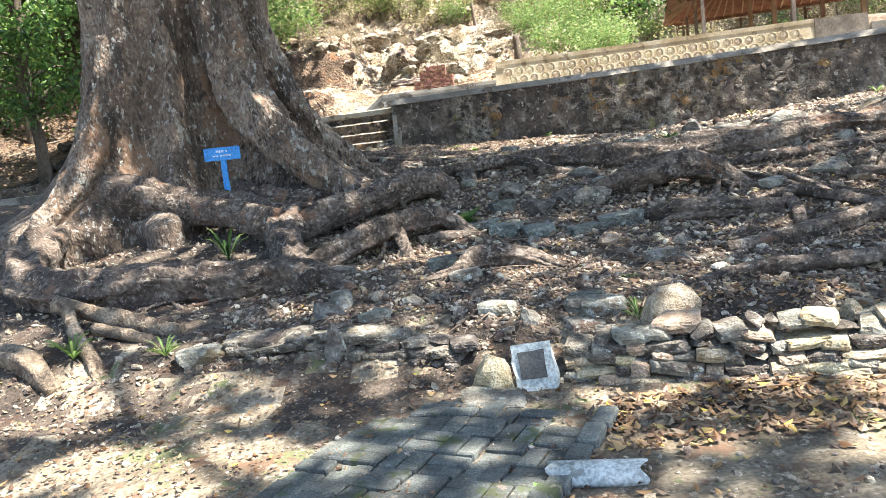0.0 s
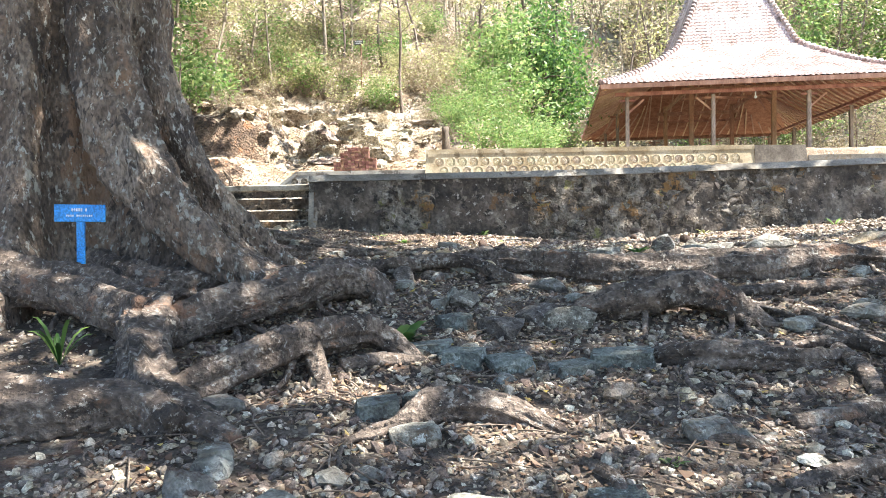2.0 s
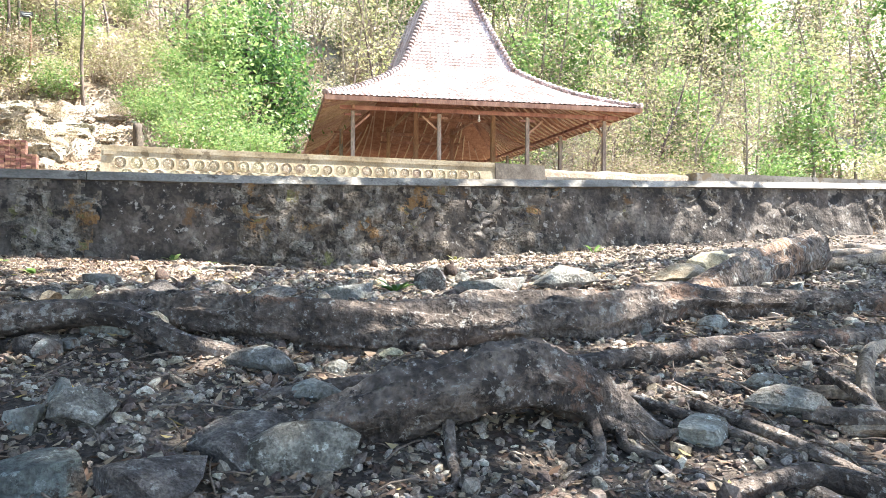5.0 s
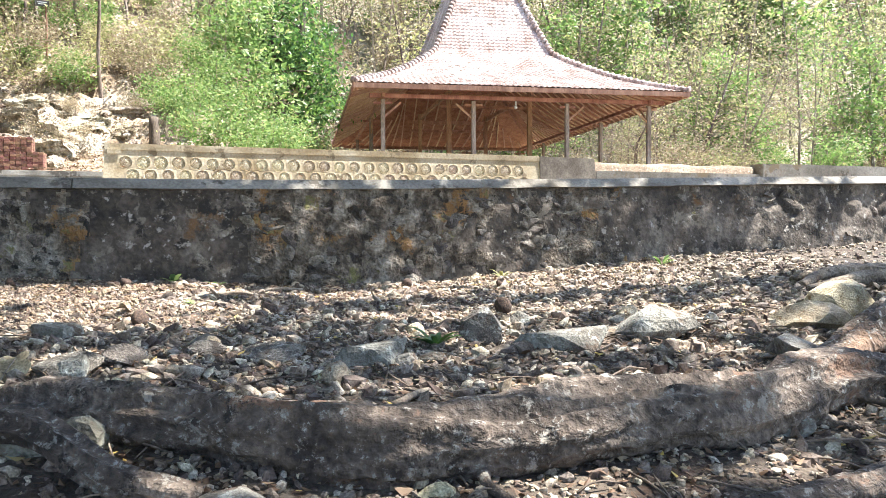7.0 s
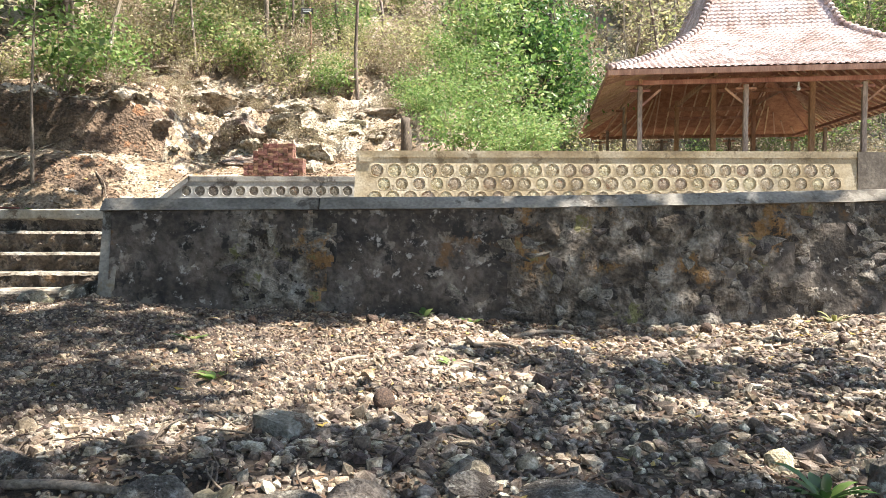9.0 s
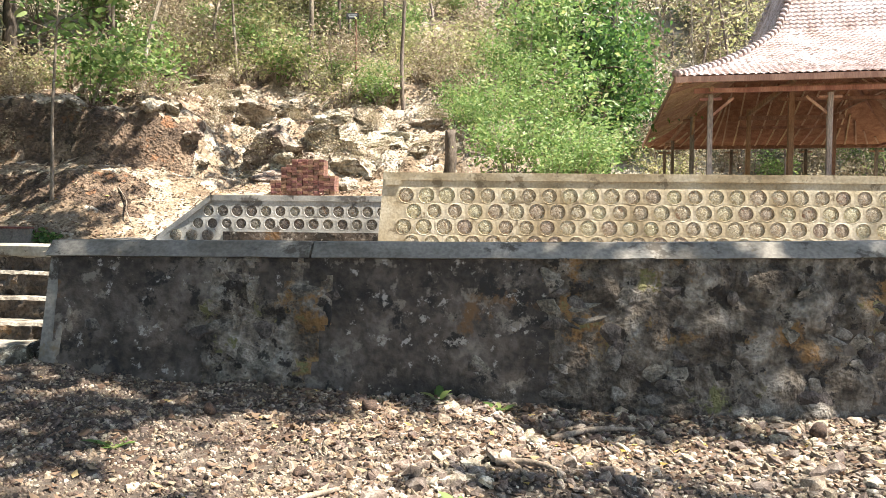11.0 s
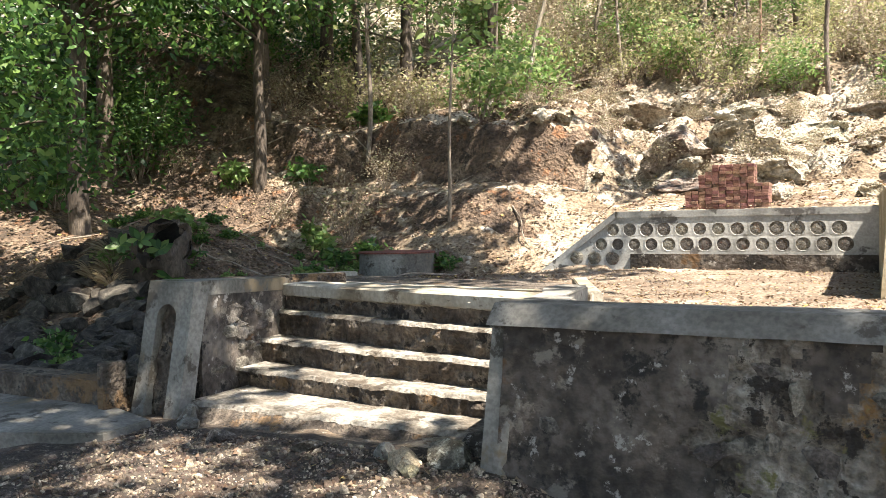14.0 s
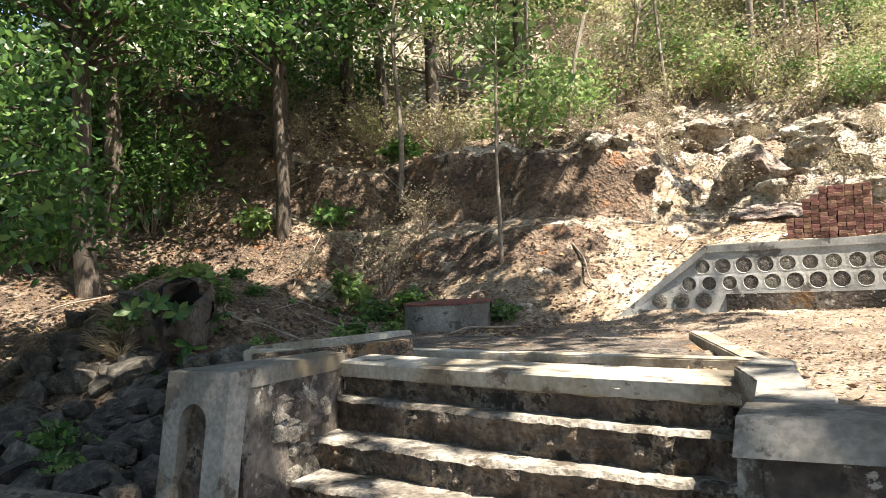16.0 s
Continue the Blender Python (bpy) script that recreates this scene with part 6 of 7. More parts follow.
v, f = pebbles(np.column_stack([pp, pz])[~small], sz[~small], rng, 0.65, True)
tagged(new("gravel", fast_mesh("gravel", v, f, M_PEBBLE, False)), "mixed tan and grey gravel scattered over the slope", "gravel", kind="stuff")


def litter(n, x0, x1, y0, y1, size, lift=0.012):
    p = scatter(n, x0, x1, y0, y1)
    c = np.column_stack([p, land(p[:, 0], p[:, 1]) + lift])
    n = len(c)
    a = rng.uniform(0, 6.283, n)
    d = np.stack([np.cos(a), np.sin(a), rng.normal(0.1, 0.25, n)], 1)
    s = np.stack([-np.sin(a), np.cos(a), rng.normal(0, 0.35, n)], 1)
    L = (size * rng.uniform(0.5, 1.4, n))[:, None]
    up = np.array([0, 0, 1.0]) * L * rng.uniform(0.05, 0.3, n)[:, None]
    v = np.stack([c - d * L * 0.5 + up, c + s * L * 0.28 + up * 0.2, c + d * L * 0.5 + up, c - s * L * 0.28 + up * 0.2], 1).reshape(-1, 3)
    return v, np.arange(4 * n).reshape(n, 4)


def litter_thing(sets, name, label, mat=M_LITTER):
    vs, fs, o = [], [], 0
    for v, f in sets:
        vs.append(v)
        fs.append(f + o)
        o += len(v)
    tagged(new(name, fast_mesh(name, np.concatenate(vs), np.concatenate(fs), mat, False)), label, "fallen leaves", kind="stuff")


litter_thing([litter(900, 3.0, 7.5, -4.1, -3.4, 0.058, 0.015), litter(160, 2.8, 7.5, -5.5, -4.0, 0.06), litter(260, -2, 3, -5.5, -2.6, 0.05), litter(300, 3.6, 7.5, -2.9, -2.2, 0.06)], "golden_leaves", "yellow and orange dry leaves heaped along the low wall", M_GOLD)
litter_thing([litter(2200, 3.0, 8.0, -4.1, -3.35, 0.06), litter(2200, -2, 7, -7.5, -2.4, 0.045), litter(3500, 0.5, 8.5, -2.4, 8.7, 0.06), litter(13000, 0.2, 8.5, -2.5, 4.6, 0.042), litter(5000, -3, 3.2, -6.5, -2.5, 0.034), litter(3500, 2.5, 9, 4.6, 8.7, 0.05), litter(2200, 2.0, 10, 7.4, 8.7, 0.055), litter(1500, -3, 3, 5.5, 9, 0.05)], "fallen_leaves", "dry brown and yellow leaves lying on the gravel")
litter_thing([litter(3200, -0.2, 11, 9.3, 13.3, 0.06), litter(7500, -6, 2.3, 11.3, 17.6, 0.04), litter(12000, -14, 3, 17.6, 24, 0.07, 0.03), litter(9000, -18, 4, 24, 36, 0.11, 0.04), litter(12000, -14, -3.8, 9, 18, 0.085)], "hillside_litter", "dry leaf litter on the terrace and hillside")

# --- twigs strewn over the slope
tp = scatter(900, 0.0, 8.5, -2.6, 5.0)
ta, tl = rng.uniform(0, 6.283, len(tp)), rng.uniform(0.08, 0.42, len(tp))
tz = land(tp[:, 0], tp[:, 1]) + 0.02
ex, ey = tp[:, 0] + tl * np.cos(ta), tp[:, 1] + tl * np.sin(ta)
ez = land(ex, ey) + 0.025
lumps = []
for k in range(len(tp)):
    mx, my = (tp[k, 0] + ex[k]) / 2 - 0.12 * tl[k] * math.sin(ta[k]) * math.sin(k), (tp[k, 1] + ey[k]) / 2 + 0.12 * tl[k] * math.cos(ta[k]) * math.sin(k)
    w = 0.003 + 0.012 * tl[k] * (0.5 + 0.5 * math.sin(k * 2.3) ** 2)
    lumps.append(tube([(tp[k, 0], tp[k, 1], tz[k], w), (mx, my, (tz[k] + ez[k]) / 2 + 0.02, w * 0.9), (ex[k], ey[k], ez[k], w * 0.5)], 4, 2, 0.0, k))
v, f = join(lumps)
tagged(new("twigs", shape_mesh("twigs", v, f, M_SMALLTWIG, True)), "dry thin twigs strewn over the soil and roots", "twigs", kind="stuff")

# --- fallen fruit
for x, y, r in ((2.80, 8.22, 0.075), (1.77, 7.80, 0.06), (6.0, 8.2, 0.08), (5.85, 5.05, 0.10), (3.04, 5.45, 0.08), (2.6, 6.9, 0.05), (6.9, 7.4, 0.07)):
    ob = new("fallen_fruit", rock_mesh("fallen_fruit", int(x * 100), M_HUSK, 2, 4, 0.12, True))
    ob.matrix_basis = pose(x, y, zat(x, y) + r * 0.7, 20, 30, x * 90) @ Matrix.Scale(r * 1.35, 4)
    tagged(ob, "dark withered round fruit lying on the gravel", "fruit", group="fallen fruit")
for x, y, a, n in ((4.1, 8.0, 25, 0.7), (3.7, 7.3, -20, 0.4), (1.3, 4.3, -10, 0.9), (4.3, 2.95, 30, 0.5), (2.6, 6.3, 60, 0.5)):
    v, f = tube([(0, 0, 0.02, 0.022), (n * 0.5, 0.03, 0.04, 0.02), (n, 0, 0.02, 0.013)], 7, 4, 0.2, x)
    tagged(part("fallen_branch", shape_mesh("fallen_branch", v, f, M_TWIG, True), None, "", pose(x, y, zat(x, y), 0, 0, a)), "dry broken branch lying on the gravel", "branch", group="fallen branches")

# --- large dry leaves fallen by the stones
def big_leaf(x, y, size, rz, tilt, curl, seed):
    r2 = random.Random(seed)
    ob = empty("dry_leaf", pose(x, y, zat(x, y) + 0.05, tilt, 8, rz), "large curled tan dry leaf lying on the gravel", "leaf", group="large dry leaves")
    rim = []
    for k in range(28):
        a = 2 * math.pi * k / 28
        r = size * (0.62 + 0.30 * abs(math.cos(2.5 * a)) ** 0.8 + r2.uniform(-0.05, 0.05))
        rim.append((r * 0.85 * math.cos(a), r * math.sin(a)))
    V = [(0, 0, 0)] + [(px * t, py * t, curl * size * (t * t * math.sin(2 * math.atan2(py, px)) * 0.5 + 0.6 * (px * t / size) ** 2)) for t in (0.5, 1.0) for px, py in rim]
    F = [(0, 1 + k, 1 + (k + 1) % 28) for k in range(28)] + [(1 + k, 29 + k, 29 + (k + 1) % 28, 1 + (k + 1) % 28) for k in range(28)]
    part("blade", shape_mesh("blade", V, F, M_BIGLEAF, True), ob)
    v, f = tube([(0, size * 0.5, 0.01, 0.003), (0, -size * 0.4, 0.008, 0.004), (0.03, -size * 1.4, 0.0, 0.005)], 6, 4, 0.1, seed)
    part("stalk", shape_mesh("stalk", v, f, M_TWIG, True), ob)


for x, y, q, rz, tilt, curl, sd in ((2.42, 4.0, 0.15, -20, 35, 0.3, 1), (2.25, 3.86, 0.11, 70, 20, 0.9, 2), (2.62, 3.86, 0.07, 10, 10, 0.6, 3), (3.6, 4.9, 0.07, 140, 12, 0.7, 4), (2.9, 5.9, 0.08, 40, 8, 0.8, 5)):
    big_leaf(x, y, q, rz, tilt, curl, sd)
# --- small green plants
def sprig(label, m, n=7, size=0.16, mat=M_LEAF, width=0.4, up=0.8, seed=0, name="green_plant"):
    """A tuft of arching blades or leaves on short stalks."""
    r2 = random.Random(seed)
    ob = empty(name, m, label, "plant")
    lumps, V, F = [], [], []
    for k in range(n):
        a = k * 2.4 + r2.uniform(-0.4, 0.4)
        L = size * r2.uniform(0.7, 1.3)
        e = up * r2.uniform(0.5, 1.2)
        d, s = Vector((math.cos(a), math.sin(a), 0)), Vector((-math.sin(a), math.cos(a), 0))
        pts = [d * (L * t) + Vector((0, 0, L * e * (t - 0.55 * t * t) * 1.6)) for t in (0, 0.25, 0.5, 0.75, 1.0)]
        o = len(V)
        for p, w in zip(pts, (0.04, 0.75, 1.0, 0.7, 0.02)):
            V += [p - s * L * width * 0.5 * w, p + Vector((0, 0, -0.05 * L * w)), p + s * L * width * 0.5 * w]
        for j in range(4):
            q = o + 3 * j
            F += [(q, q + 1, q + 4, q + 3), (q + 1, q + 2, q + 5, q + 4)]
    part("leaves", shape_mesh("leaves", V, F, mat, True), ob)
    return ob


for i, (x, y, n, s, w, u, mt) in enumerate(((-0.58, 0.30, 11, 0.21, 0.14, 1.7, M_DLEAF), (2.02, 0.50, 12, 0.21, 0.5, 0.95, M_DLEAF), (3.40, -2.50, 14, 0.12, 0.10, 1.4, M_DLEAF), (-0.85, -2.30, 26, 0.17, 0.12, 1.2, M_LEAF), (-0.05, -2.40, 24, 0.13, 0.12, 1.2, M_LEAF), (-1.1, -1.1, 9, 0.13, 0.3, 1.0, M_LEAF), (4.95, 4.15, 16, 0.17, 0.3, 0.8, M_DLEAF), (3.3, 8.62, 7, 0.14, 0.5, 0.9, M_LEAF), (3.75, 8.5, 8, 0.13, 0.4, 0.6, M_LEAF), (1.45, 7.1, 8, 0.15, 0.35, 0.5, M_LEAF), (1.9, 6.0, 7, 0.16, 0.4, 0.5, M_LEAF), (3.5, 6.6, 8, 0.13, 0.35, 0.5, M_LEAF), (7.4, 8.45, 9, 0.14, 0.3, 1.0, M_YLEAF), (9.6, 8.0, 9, 0.16, 0.3, 1.0, M_LEAF), (3.45, -1.75, 7, 0.09, 0.4, 0.6, M_LEAF), (2.55, -3.9, 5, 0.10, 0.5, 0.4, M_LEAF), (9.9, 4.4, 10, 0.25, 0.25, 1.4, M_LEAF), (2.7, -4.55, 4, 0.09, 0.4, 0.8, M_LEAF))):
    sprig("small green weed growing between the stones", pose(x, y, zat(x, y) - 0.01, 0, 0, i * 50), n, s, mt, w, u, i)
for i, (x, y, q) in enumerate(((-8.75, 12.85, 0.34), (-8.95, 13.05, 0.38), (-9.2, 13.2, 0.32), (-8.6, 12.7, 0.28), (-9.0, 12.7, 0.30))):
    sprig("tuft of dry straw-coloured grass on the bank", pose(x, y, zat(x, y), 0, 0, i * 70), 110, q, M_DRY, 0.02, 1.1, 200 + i, "dry_grass_tuft")
# broad leaves that hang over the mouth of the hollow stump
for i, (x, y, z, q) in enumerate(((-7.85, 13.05, 0.62, 0.24), (-7.62, 13.0, 0.30, 0.22), (-8.05, 12.85, 0.80, 0.24), (-8.4, 12.75, 0.70, 0.2), (-7.6, 12.95, 0.02, 0.2), (-8.0, 12.65, 0.02, 0.22))):
    sprig("dark green climbing leaves on the hollow stump", pose(x, y, zat(x, y) + z, 55, 0, 50), 9, q, M_DLEAF, 0.5, 0.4, 220 + i, "climbing_plant")
# --- trees of the hillside
def make_tree(name, label, height, r0, crown_lo, spread, clumps, per, leaf, mat, m_trunk, seed, droop=0.3, sigma=0.55, bend=0.4, aspect=0.5, oval=False, split=False):
    rng2 = np.random.default_rng(seed)
    ob = empty(name, pose(0, 0, 0), label, "tree", group="hillside trees")
    bx, by = rng2.normal(0, bend, 2)
    stem = [(0, 0, -0.4, r0 * 1.25), (by * 0.12, bx * 0.1, height * 0.16, r0), (bx * 0.1, by * 0.22, height * 0.36, r0 * 0.86), (bx * 0.55, by * 0.4, height * 0.62, r0 * 0.7), (bx, by, height, r0 * 0.2)]
    lumps = [tube(stem, 8, 5, 0.12, seed)]
    pts = []
    line = spline(stem, 40)
    for k in range(clumps):
        h = rng2.uniform(crown_lo, 1.0)
        c = line[min(int(h * 32 + 7), 39)]
        a = k * 2.4 + rng2.uniform(-0.5, 0.5)
        reach = spread * rng2.uniform(0.35, 1.0) * (1.15 - 0.6 * (h - crown_lo) / (1 - crown_lo + 1e-6))
        e = c[:3] + np.array([math.cos(a) * reach, math.sin(a) * reach, rng2.uniform(0.0, 0.6) * reach])
        mid = (c[:3] + e) / 2 + np.array([0, 0, 0.12 * reach])
        lumps.append(tube([(*c[:3], max(c[3] * 0.4, 0.012)), (*mid, max(c[3] * 0.25, 0.01)), (*e, 0.008)], 5, 3, 0.1, k))
        pts.append(e + rng2.normal(size=(per, 3)) * sigma * np.array([1, 1, 0.65]))
        pts.append(mid + rng2.normal(size=(per // 3, 3)) * sigma * 0.8)
    v, f = lumps[0] if split else join(lumps)
    part("trunk", shape_mesh("trunk", v, f, m_trunk, True), ob)
    for v, f in lumps[1:] if split else ():
        part("branch", shape_mesh("branch", v, f, m_trunk, True), ob)
    v, f = leaves(np.concatenate(pts), leaf, rng2, aspect, droop, oval)
    part("crown", fast_mesh("crown", v, f, mat, False), ob)
    return ob


def make_bush(name, label, h, n_twig, per, leaf, mat, seed, sigma=0.25, oval=False):
    rng2 = np.random.default_rng(seed)
    ob = empty(name, pose(0, 0, 0), label, "bush", group="hillside brush")
    lumps, pts = [], []
    for k in range(n_twig):
        a, o = rng2.uniform(0, 6.283), rng2.uniform(0.15, 0.75)
        L = h * rng2.uniform(0.6, 1.1)
        e = np.array([math.cos(a) * L * o, math.sin(a) * L * o, L * math.sqrt(1 - o * o * 0.7)])
        mid = e * 0.5 + np.array([0, 0, 0.08 * L])
        lumps.append(tube([(0, 0, -0.15, 0.016), (*mid, 0.011), (*e, 0.004)], 4, 3, 0.1, k))
        pts.append(e * 0.85 + rng2.normal(size=(per, 3)) * sigma)
        pts.append(mid + rng2.normal(size=(per // 2, 3)) * sigma)
    v, f = join(lumps)
    part("stem_frame", shape_mesh("stem_frame", v, f, M_TWIG, True), ob)
    v, f = leaves(np.concatenate(pts), leaf, rng2, 0.5, 0.1, oval)
    part("foliage", fast_mesh("foliage", v, f, mat, False), ob)
    return ob


green = [make_tree("leafy_tree", "leafy bright green tree on the hillside", 8.5, 0.10, 0.15, 2.3, 40, 36, 0.33, M_LEAF, M_TRUNK, 301, 0.3, 0.55),
         make_tree("leafy_tree", "leafy bright green tree on the hillside", 6.5, 0.09, 0.05, 2.1, 36, 36, 0.30, M_LEAF, M_TRUNK, 302, 0.2, 0.5)]
thin = [make_tree("slender_tree", "slender bare-stemmed tree with sparse yellow-green leaves", 9.5, 0.055, 0.36, 1.7, 24, 16, 0.20, M_YLEAF, M_TRUNK, 311, 0.4, 0.5, 1.0),
        make_tree("slender_tree", "slender bare-stemmed tree with sparse yellow-green leaves", 11.5, 0.065, 0.40, 2.0, 26, 16, 0.22, M_YLEAF, M_TRUNK, 312, 0.4, 0.55, 1.3),
        make_tree("slender_tree", "slender tree with sparse green leaves", 8.0, 0.045, 0.32, 1.5, 20, 18, 0.19, M_LEAF, M_TRUNK, 313, 0.4, 0.45, 0.9)]
bare_t = [make_tree("bare_tree", "nearly leafless grey tree with a few withered leaves", 9.0, 0.07, 0.25, 2.4, 40, 9, 0.17, M_DRY, M_TRUNK, 315, 0.3, 0.6, 0.9),
          make_tree("bare_tree", "nearly leafless grey tree with a few withered leaves", 7.0, 0.055, 0.2, 2.0, 36, 10, 0.16, M_DRY, M_TRUNK, 316, 0.3, 0.55, 0.8)]
dense = [make_tree("shade_tree", "dense dark green tree hanging over the bank", 9.5, 0.20, 0.54, 3.6, 58, 100, 0.20, M_DLEAF, M_DTRUNK, 321, 0.7, 0.42, oval=True),
         make_tree("shade_tree", "dense dark green tree hanging over the bank", 8.0, 0.15, 0.52, 3.0, 50, 95, 0.19, M_DLEAF, M_DTRUNK, 322, 0.7, 0.40, oval=True)]
low_tree = make_tree("shade_tree", "dark green tree with boughs hanging low over the bank", 7.0, 0.15, 0.24, 1.9, 40, 90, 0.16, M_DLEAF, M_DTRUNK, 323, 0.7, 0.34, oval=True)
sapling = make_tree("sapling", "thin sapling with a few bright green leaves", 5.3, 0.04, 0.72, 1.5, 12, 16, 0.24, M_LEAF, M_TRUNK, 331, 0.2, 0.36, 0.2, 0.45, True, True)
dry_b = [make_bush("dry_bush", "dry twiggy brush with withered leaves", 1.8, 16, 26, 0.13, M_DRY, 341, 0.28), make_bush("dry_bush", "dry twiggy brush with withered leaves", 2.6, 18, 30, 0.15, M_DRY, 342, 0.35)]
yel_b = [make_bush("yellow_bush", "yellow-green undergrowth on the hillside", 2.2, 16, 34, 0.15, M_YLEAF, 351, 0.32), make_bush("green_bush", "leafy green undergrowth on the hillside", 2.0, 16, 40, 0.17, M_LEAF, 352, 0.34)]
fern_b = [make_bush("bank_plant", "broad-leaved green plant on the shaded bank", 0.7, 16, 12, 0.21, M_DLEAF, 361, 0.12, True), make_bush("bank_plant", "fresh green plant on the shaded bank", 0.6, 14, 12, 0.19, M_LEAF, 362, 0.12, True)]
shrub = [make_bush("shade_shrub", "dark leafy shrub under the shade trees", 1.6, 18, 40, 0.16, M_DLEAF, 371, 0.3), make_bush("shade_shrub", "dark leafy shrub under the shade trees", 2.4, 20, 44, 0.18, M_DLEAF, 372, 0.4)]
rr = random.Random(77)
used = set()


def plant(proto, x, y, s=1.0, rz=None, tilt=0.0):
    lx, ly, _ = PV.inverted() @ Vector((x, y, 0))
    if -1.2 < lx < W + 1.2 and -1.5 < ly < D + 1.0:
        return None
    m = pose(x, y, zat(x, y) - 0.05, tilt, 0, rr.uniform(0, 360) if rz is None else rz)
    if proto in thin and not tilt:
        m = m @ Matrix.Rotation(math.radians(rr.uniform(-8, 8)), 4, "X")
    if proto.name not in used:
        used.add(proto.name)
        proto.matrix_basis = m @ Matrix.Scale(s, 4)
        return proto
    ob = copy_thing(proto, m)
    ob.scale = (s, s, s)
    return ob


for i, (x, y, s) in enumerate(((-8.2, 13.15, 0.7), (-8.95, 13.0, 0.6), (-7.8, 13.5, 0.6), (-8.5, 14.0, 0.8), (-7.6, 17.4, 0.7), (-8.4, 18.0, 0.8), (-7.2, 17.9, 0.6), (-6.9, 17.2, 0.4), (-4.9, 17.3, 0.5), (-9.2, 18.6, 0.8), (-6.3, 10.2, 0.5), (-5.9, 10.0, 0.4), (-7.2, 10.8, 0.6), (-5.2, 10.8, 0.3), (-10.4, 19.9, 0.9), (-12.0, 19.0, 1.0), (-9.8, 22.0, 1.0))):
    plant(fern_b[i % 2], x, y, s)
for i in range(26):
    x, y = rr.uniform(-5.5, 2.5), rr.uniform(20.6, 26.5)
    plant(dry_b[i % 2], x, y, rr.uniform(0.22, 0.42))
for i in range(54):
    x, y = rr.uniform(-9.5, 3.4), rr.uniform(25.8, 33.5)
    plant(rr.choice(yel_b[:1] + dry_b + dry_b + yel_b), x, y, rr.uniform(0.4, 0.85))
# named stems near the steps and the brick stack
plant(thin[0], -9.1, 20.75, 1.05, 40)
plant(sapling, -5.55, 18.55, 0.98, 0)
plant(thin[1], -6.1, 24.2, 0.9, 120)
plant(thin[0], 1.3, 26.0, 1.1, 200, 2)
plant(thin[2], -1.6, 30.0, 1.1, 10)
plant(thin[1], 0.2, 31.0, 0.95, 80)
plant(thin[0], -4.4, 27.5, 0.95, 300, 6)
plant(thin[2], 1.9, 30.0, 1.2, 60)
plant(thin[1], -8.2, 27.0, 1.0, 10)
for x, y, s, k in ((5.4, 30.0, 0.72, 1), (6.3, 31.6, 0.85, 0), (6.4, 35.5, 0.9, 0), (5.2, 33.5, 0.7, 1), (3.9, 26.5, 0.36, 1), (4.9, 27.2, 0.40, 1), (6.0, 28.4, 0.40, 1)):
    plant(green[k], x, y, s)
for x, y, s in ((8.7, 36.8, 1.55), (9.6, 39.5, 1.7)):
    plant(low_tree, x, y, s)
for x, y, s, k in ((-12.3, 14.8, 0.95, 0), (-11.4, 19.2, 1.0, 1), (-15.0, 17.5, 1.1, 0), (-12.5, 20.6, 1.05, 0), (-15.5, 13.0, 1.1, 1), (-10.6, 22.6, 1.0, 1), (-10.9, 25.6, 1.0, 0), (-9.4, 29.0, 1.0, 1), (-13.2, 24.5, 1.1, 0), (-17, 19, 1.1, 1), (-15, 9.5, 1.0, 0), (-12.5, 5.5, 1.0, 1), (-17, 4, 1.1, 0), (-20, 24, 1.2, 1), (-16.5, 28, 1.2, 0)):
    plant(dense[k], x, y, s)
plant(low_tree, -10.0, 11.4, 1.0, 30)
for i in range(34):
    x, y = rr.uniform(-14, 8), rr.uniform(27, 52)
    plant(rr.choice(thin + bare_t), x, y, rr.uniform(0.8, 1.3))
for i in range(70):
    x, y = rr.uniform(6, 66), rr.uniform(54, 78)
    plant(rr.choice(thin + bare_t + bare_t + green[:1]), x, y, rr.uniform(1.2, 1.9))
for i in range(20):
    x, y = rr.uniform(-26, 12), rr.uniform(38, 66)
    plant(rr.choice(thin + thin[:2]), x, y, rr.uniform(0.9, 1.4))
for i in range(26):
    x, y = rr.uniform(30, 62), rr.uniform(24, 54)
    plant(rr.choice(thin + bare_t + green[:1]), x, y, rr.uniform(0.7, 1.2))
for i in range(84):
    x, y = rr.uniform(-13, 4), rr.uniform(22.5, 40)
    if not (-6 < x < 2.5 and y < 26.5):
        plant(rr.choice(dry_b + yel_b + yel_b[:1]), x, y, rr.uniform(0.5, 1.1))
for i in range(120):
    x, y = rr.uniform(8, 64), rr.uniform(52, 74)
    plant(rr.choice(dry_b + dry_b + yel_b), x, y, rr.uniform(0.9, 1.6))
for i in range(50):
    x, y = rr.uniform(29, 58), rr.uniform(22, 52)
    plant(rr.choice(dry_b + yel_b), x, y, rr.uniform(0.8, 1.4))
# thickets beyond and beside the pavilion
for i in range(150):
    x, y = rr.uniform(18, 62), rr.uniform(50, 70)
    plant(rr.choice(yel_b + dry_b + dry_b + thin[:2] + bare_t), x, y, rr.uniform(0.7, 1.2) if i % 3 else rr.uniform(1.2, 1.8))
for i in range(90):
    x, y = rr.uniform(27, 52), rr.uniform(27, 52)
    plant(rr.choice(yel_b[1:] + dry_b + dry_b + bare_t + bare_t + thin), x, y, rr.uniform(0.7, 1.3))
for i in range(8):
    x, y = rr.uniform(-14, 3), rr.uniform(29, 40)
    plant(rr.choice(yel_b + yel_b[:1] + dry_b[1:]), x, y, rr.uniform(1.0, 1.7))
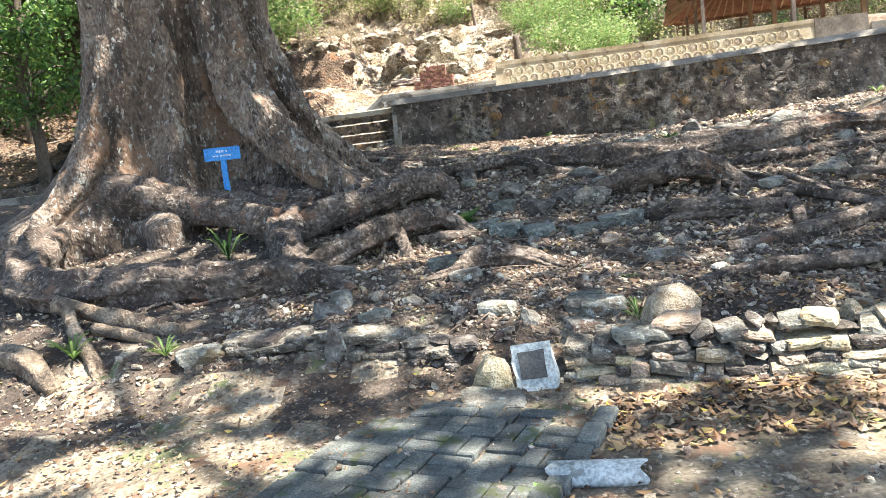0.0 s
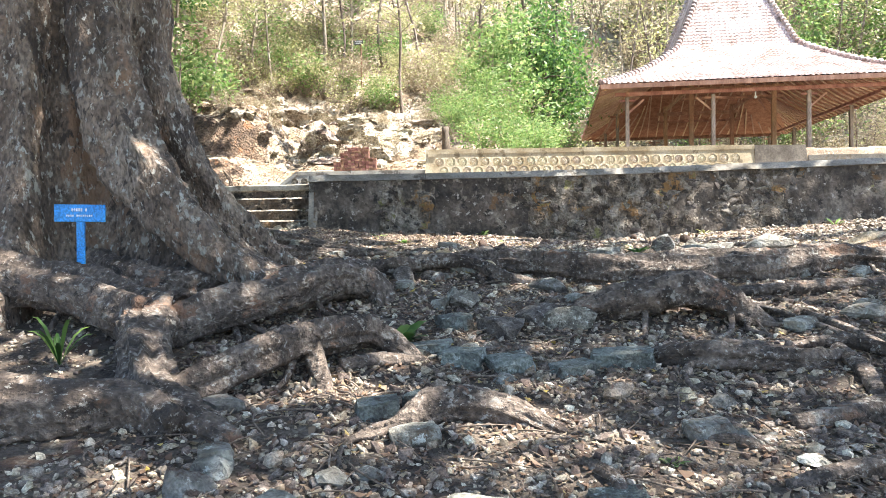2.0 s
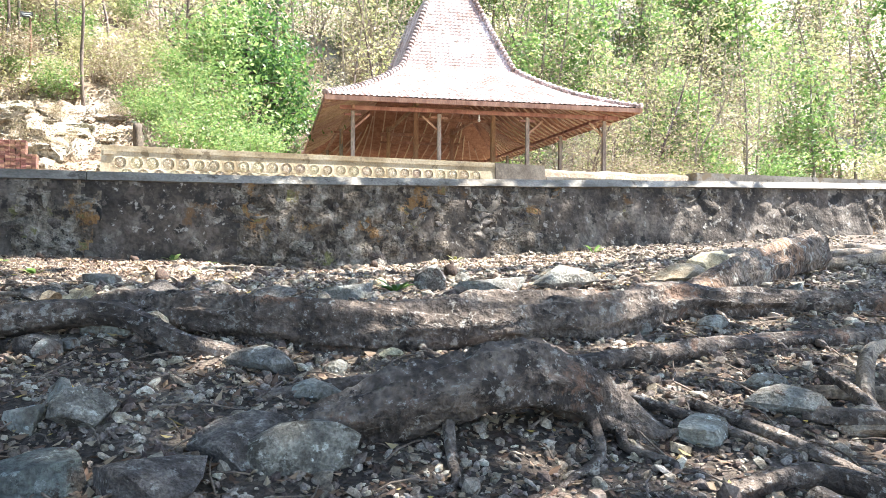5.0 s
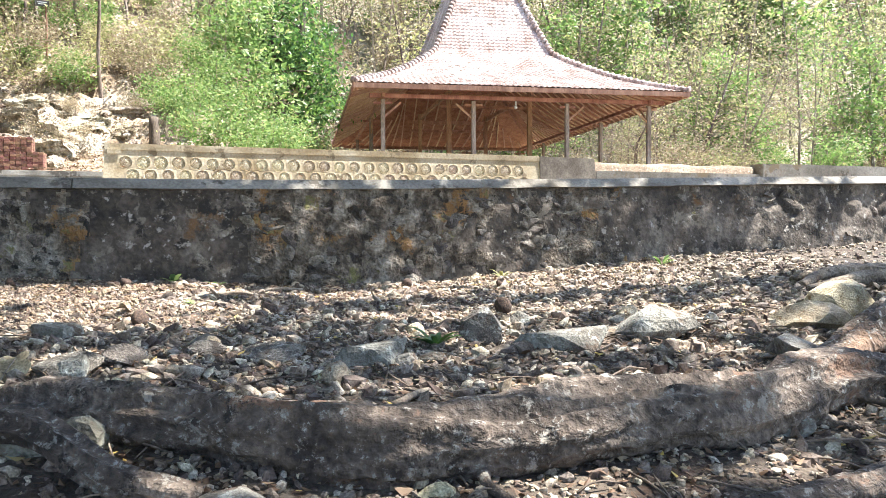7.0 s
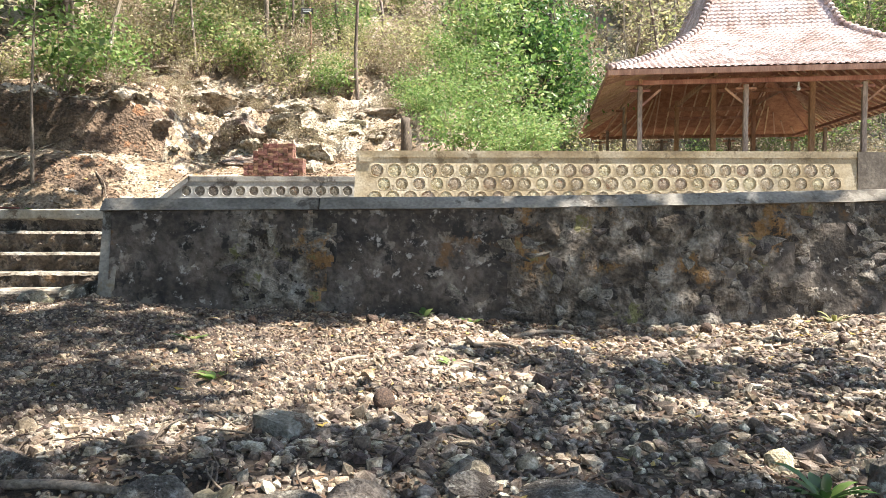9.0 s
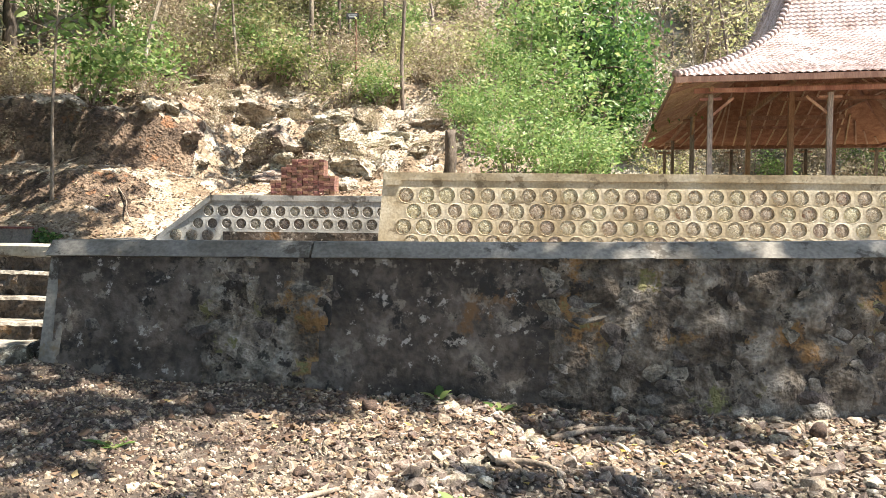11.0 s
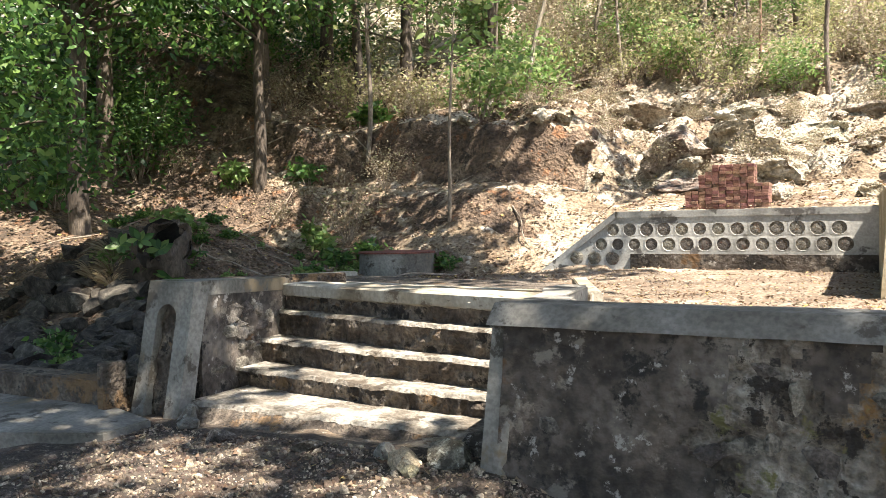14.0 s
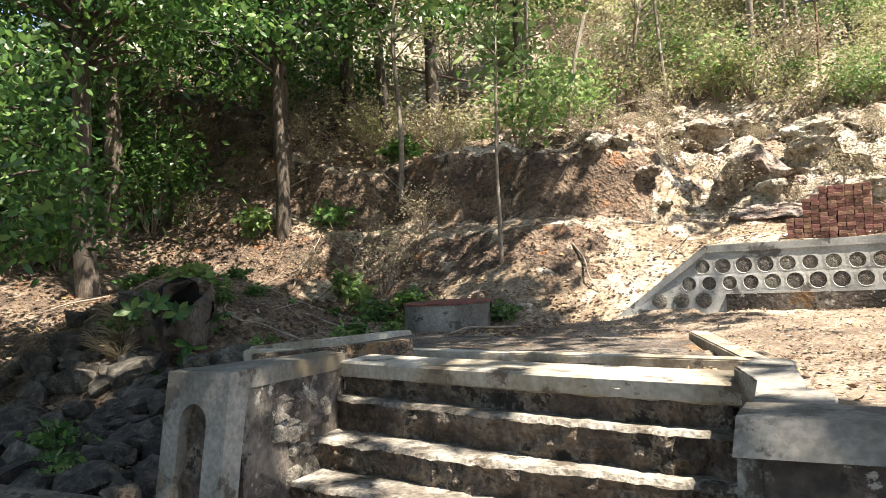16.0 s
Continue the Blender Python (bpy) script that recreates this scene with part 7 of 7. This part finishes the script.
for i in range(34):
    x, y = rr.uniform(30, 72), rr.uniform(62, 92)
    plant(rr.choice(bare_t + thin[:2] + green[:1]), x, y, rr.uniform(1.4, 2.2))
for i in range(46):
    x, y = rr.uniform(62, 108), rr.uniform(50, 90)
    plant(rr.choice(bare_t + thin[:2] + yel_b + green[:1]), x, y, rr.uniform(2.0, 3.0))
# dark undergrowth below the shade trees
for i in range(26):
    x, y = rr.uniform(-22, -13.5), rr.uniform(14, 27)
    plant(shrub[i % 2], x, y, rr.uniform(0.6, 1.2))
for i in range(9):
    x, y = rr.uniform(-25, -17), rr.uniform(8, 28)
    plant(dense[i % 2], x, y, rr.uniform(0.9, 1.3))
for i in range(14):
    x, y = rr.uniform(2.8, 8.0), rr.uniform(26, 37)
    plant(rr.choice(yel_b[1:] + yel_b), x, y, rr.uniform(0.6, 1.1))
for i in range(26):
    x, y = rr.uniform(2.9, 6.4), rr.uniform(18.5, 25.5)
    if i % 2:
        plant(rr.choice(yel_b[1:] + yel_b[1:] + dry_b[:1]), x, y, rr.uniform(0.4, 0.8))
for i in range(26):
    x, y = rr.uniform(-16, -7.5), rr.uniform(17.5, 27)
    plant(rr.choice(dry_b), x, y, rr.uniform(0.35, 0.7))

# --- small sign, rail and marker on the hillside
hs = empty("hill_sign", pose(-0.55, 28.0, zat(-0.55, 28.0) - 0.1), "small dark sign board on a thin rusty pole", "sign")
v, f = tube([(0, 0, 0, 0.035), (0.02, 0, 1.1, 0.033), (0, 0, 2.1, 0.03)], 8, 4, 0.03, 1)
M_POLE = grain("rusty_pole", [(0.3, (0.16, 0.08, 0.05)), (0.7, (0.30, 0.17, 0.11))], 6, 40, 0.8, 0.3, 0.005)
part("pole", shape_mesh("pole", v, f, M_POLE, True), hs)
part("board", box_mesh("board", 0.42, 0.03, 0.20, M_DARKPLATE, 0.006, 0, 0, (-0.1, -0.04, 1.85)), hs)
part("letter_bar", box_mesh("letter_bar", 0.30, 0.004, 0.025, M_WHITE, 0, 0, 0, (-0.1, -0.058, 1.97)), hs)
part("letter_bar", box_mesh("letter_bar", 0.24, 0.004, 0.025, M_WHITE, 0, 0, 0, (-0.1, -0.058, 1.91)), hs)
rail = empty("bamboo_rail", pose(0, 0, 0), "weathered bamboo hand rail along the hill path", "railing")
RL = [(-14.2, 26.6, 8.7), (-10.4, 26.3, 7.3), (-8.2, 26.1, 6.5), (-6.0, 26.0, 5.75)]
v, f = tube([(*q, 0.04) for q in RL], 8, 6, 0.05, 2)
part("rail", shape_mesh("rail", v, f, M_TWIG, True), rail)
for x, y, z in RL:
    v, f = tube([(x, y, zat(x, y) - 0.2, 0.04), (x, y, max(z, zat(x, y) + 0.3), 0.035)], 7, 3, 0.06, x)
    part("rail_post", shape_mesh("rail_post", v, f, M_TWIG, True), rail)
# cut stump beside the upper terrace wall
v, f = tube([(0, 0, -0.2, 0.16), (0.03, 0, 0.5, 0.13), (0.0, 0.05, 1.15, 0.11)], 9, 5, 0.25, 8)
tagged(part("tree_stump", shape_mesh("tree_stump", v, f, M_DTRUNK, True), None, "", pose(2.9, 20.5, zat(2.9, 20.5))), "dark broken tree stump behind the terrace wall", "stump")
# hollow mossy stump on the shaded bank
hx, hy = -8.15, 13.3
stump = empty("hollow_stump", pose(hx, hy, zat(hx, hy) + 0.12, 50, 0, 50), "old hollow stump overgrown with leaves on the bank", "stump")
v, f = tube([(0, 0.1, -0.6, 0.70), (0.05, 0.05, 0.0, 0.58), (0.08, 0, 0.48, 0.47), (0.07, 0, 0.56, 0.40)], 26, 8, 0.3, 12, 1.0, 0.3)
part("shell", shape_mesh("shell", v, f[:-52], M_DTRUNK, True), stump)
# black lining paints the darkness deep in the hollow
v, f = tube([(0.07, 0, 0.565, 0.41), (0.06, 0.02, 0.2, 0.34), (0.06, 0.02, -0.3, 0.28)], 22, 6, 0.2, 13)
part("hollow", shape_mesh("hollow", v, [q for q in f if 22 * 12 not in q], M_HOLE_SHADE, True), stump, "hollow lined in black as painted shade")
# dry sticks lying about the bank and the hillside
stick_v, stick_f = tube([(0, 0, 0.02, 0.02), (0.5, 0.06, 0.05, 0.018), (1.0, -0.03, 0.08, 0.013), (1.5, 0.05, 0.03, 0.007)], 6, 4, 0.25, 5)
stick = shape_mesh("dry_stick", stick_v, stick_f, M_TWIG, True)
for i in range(70):
    x, y = (rr.uniform(-13, -4.5), rr.uniform(13, 22)) if i % 3 else (rr.uniform(-6, 2), rr.uniform(18.5, 27))
    s = rr.uniform(0.5, 1.3)
    a = rr.uniform(0, 360)
    dz = zat(x + s * math.cos(math.radians(a)), y + s * math.sin(math.radians(a))) - zat(x, y)
    ob = new("dry_stick", stick)
    ob.matrix_basis = pose(x, y, zat(x, y), 0, 0, a) @ Matrix.Rotation(-math.atan2(dz, s), 4, "Y") @ Matrix.Scale(s, 4)
    tagged(ob, "dry broken stick lying on the leaf litter", "branch", group="dry sticks")
for i in range(26):
    x, y = rr.uniform(-10.5, -6.0), rr.uniform(13.2, 18.0)
    plant(fern_b[i % 2], x, y, rr.uniform(0.2, 0.5))
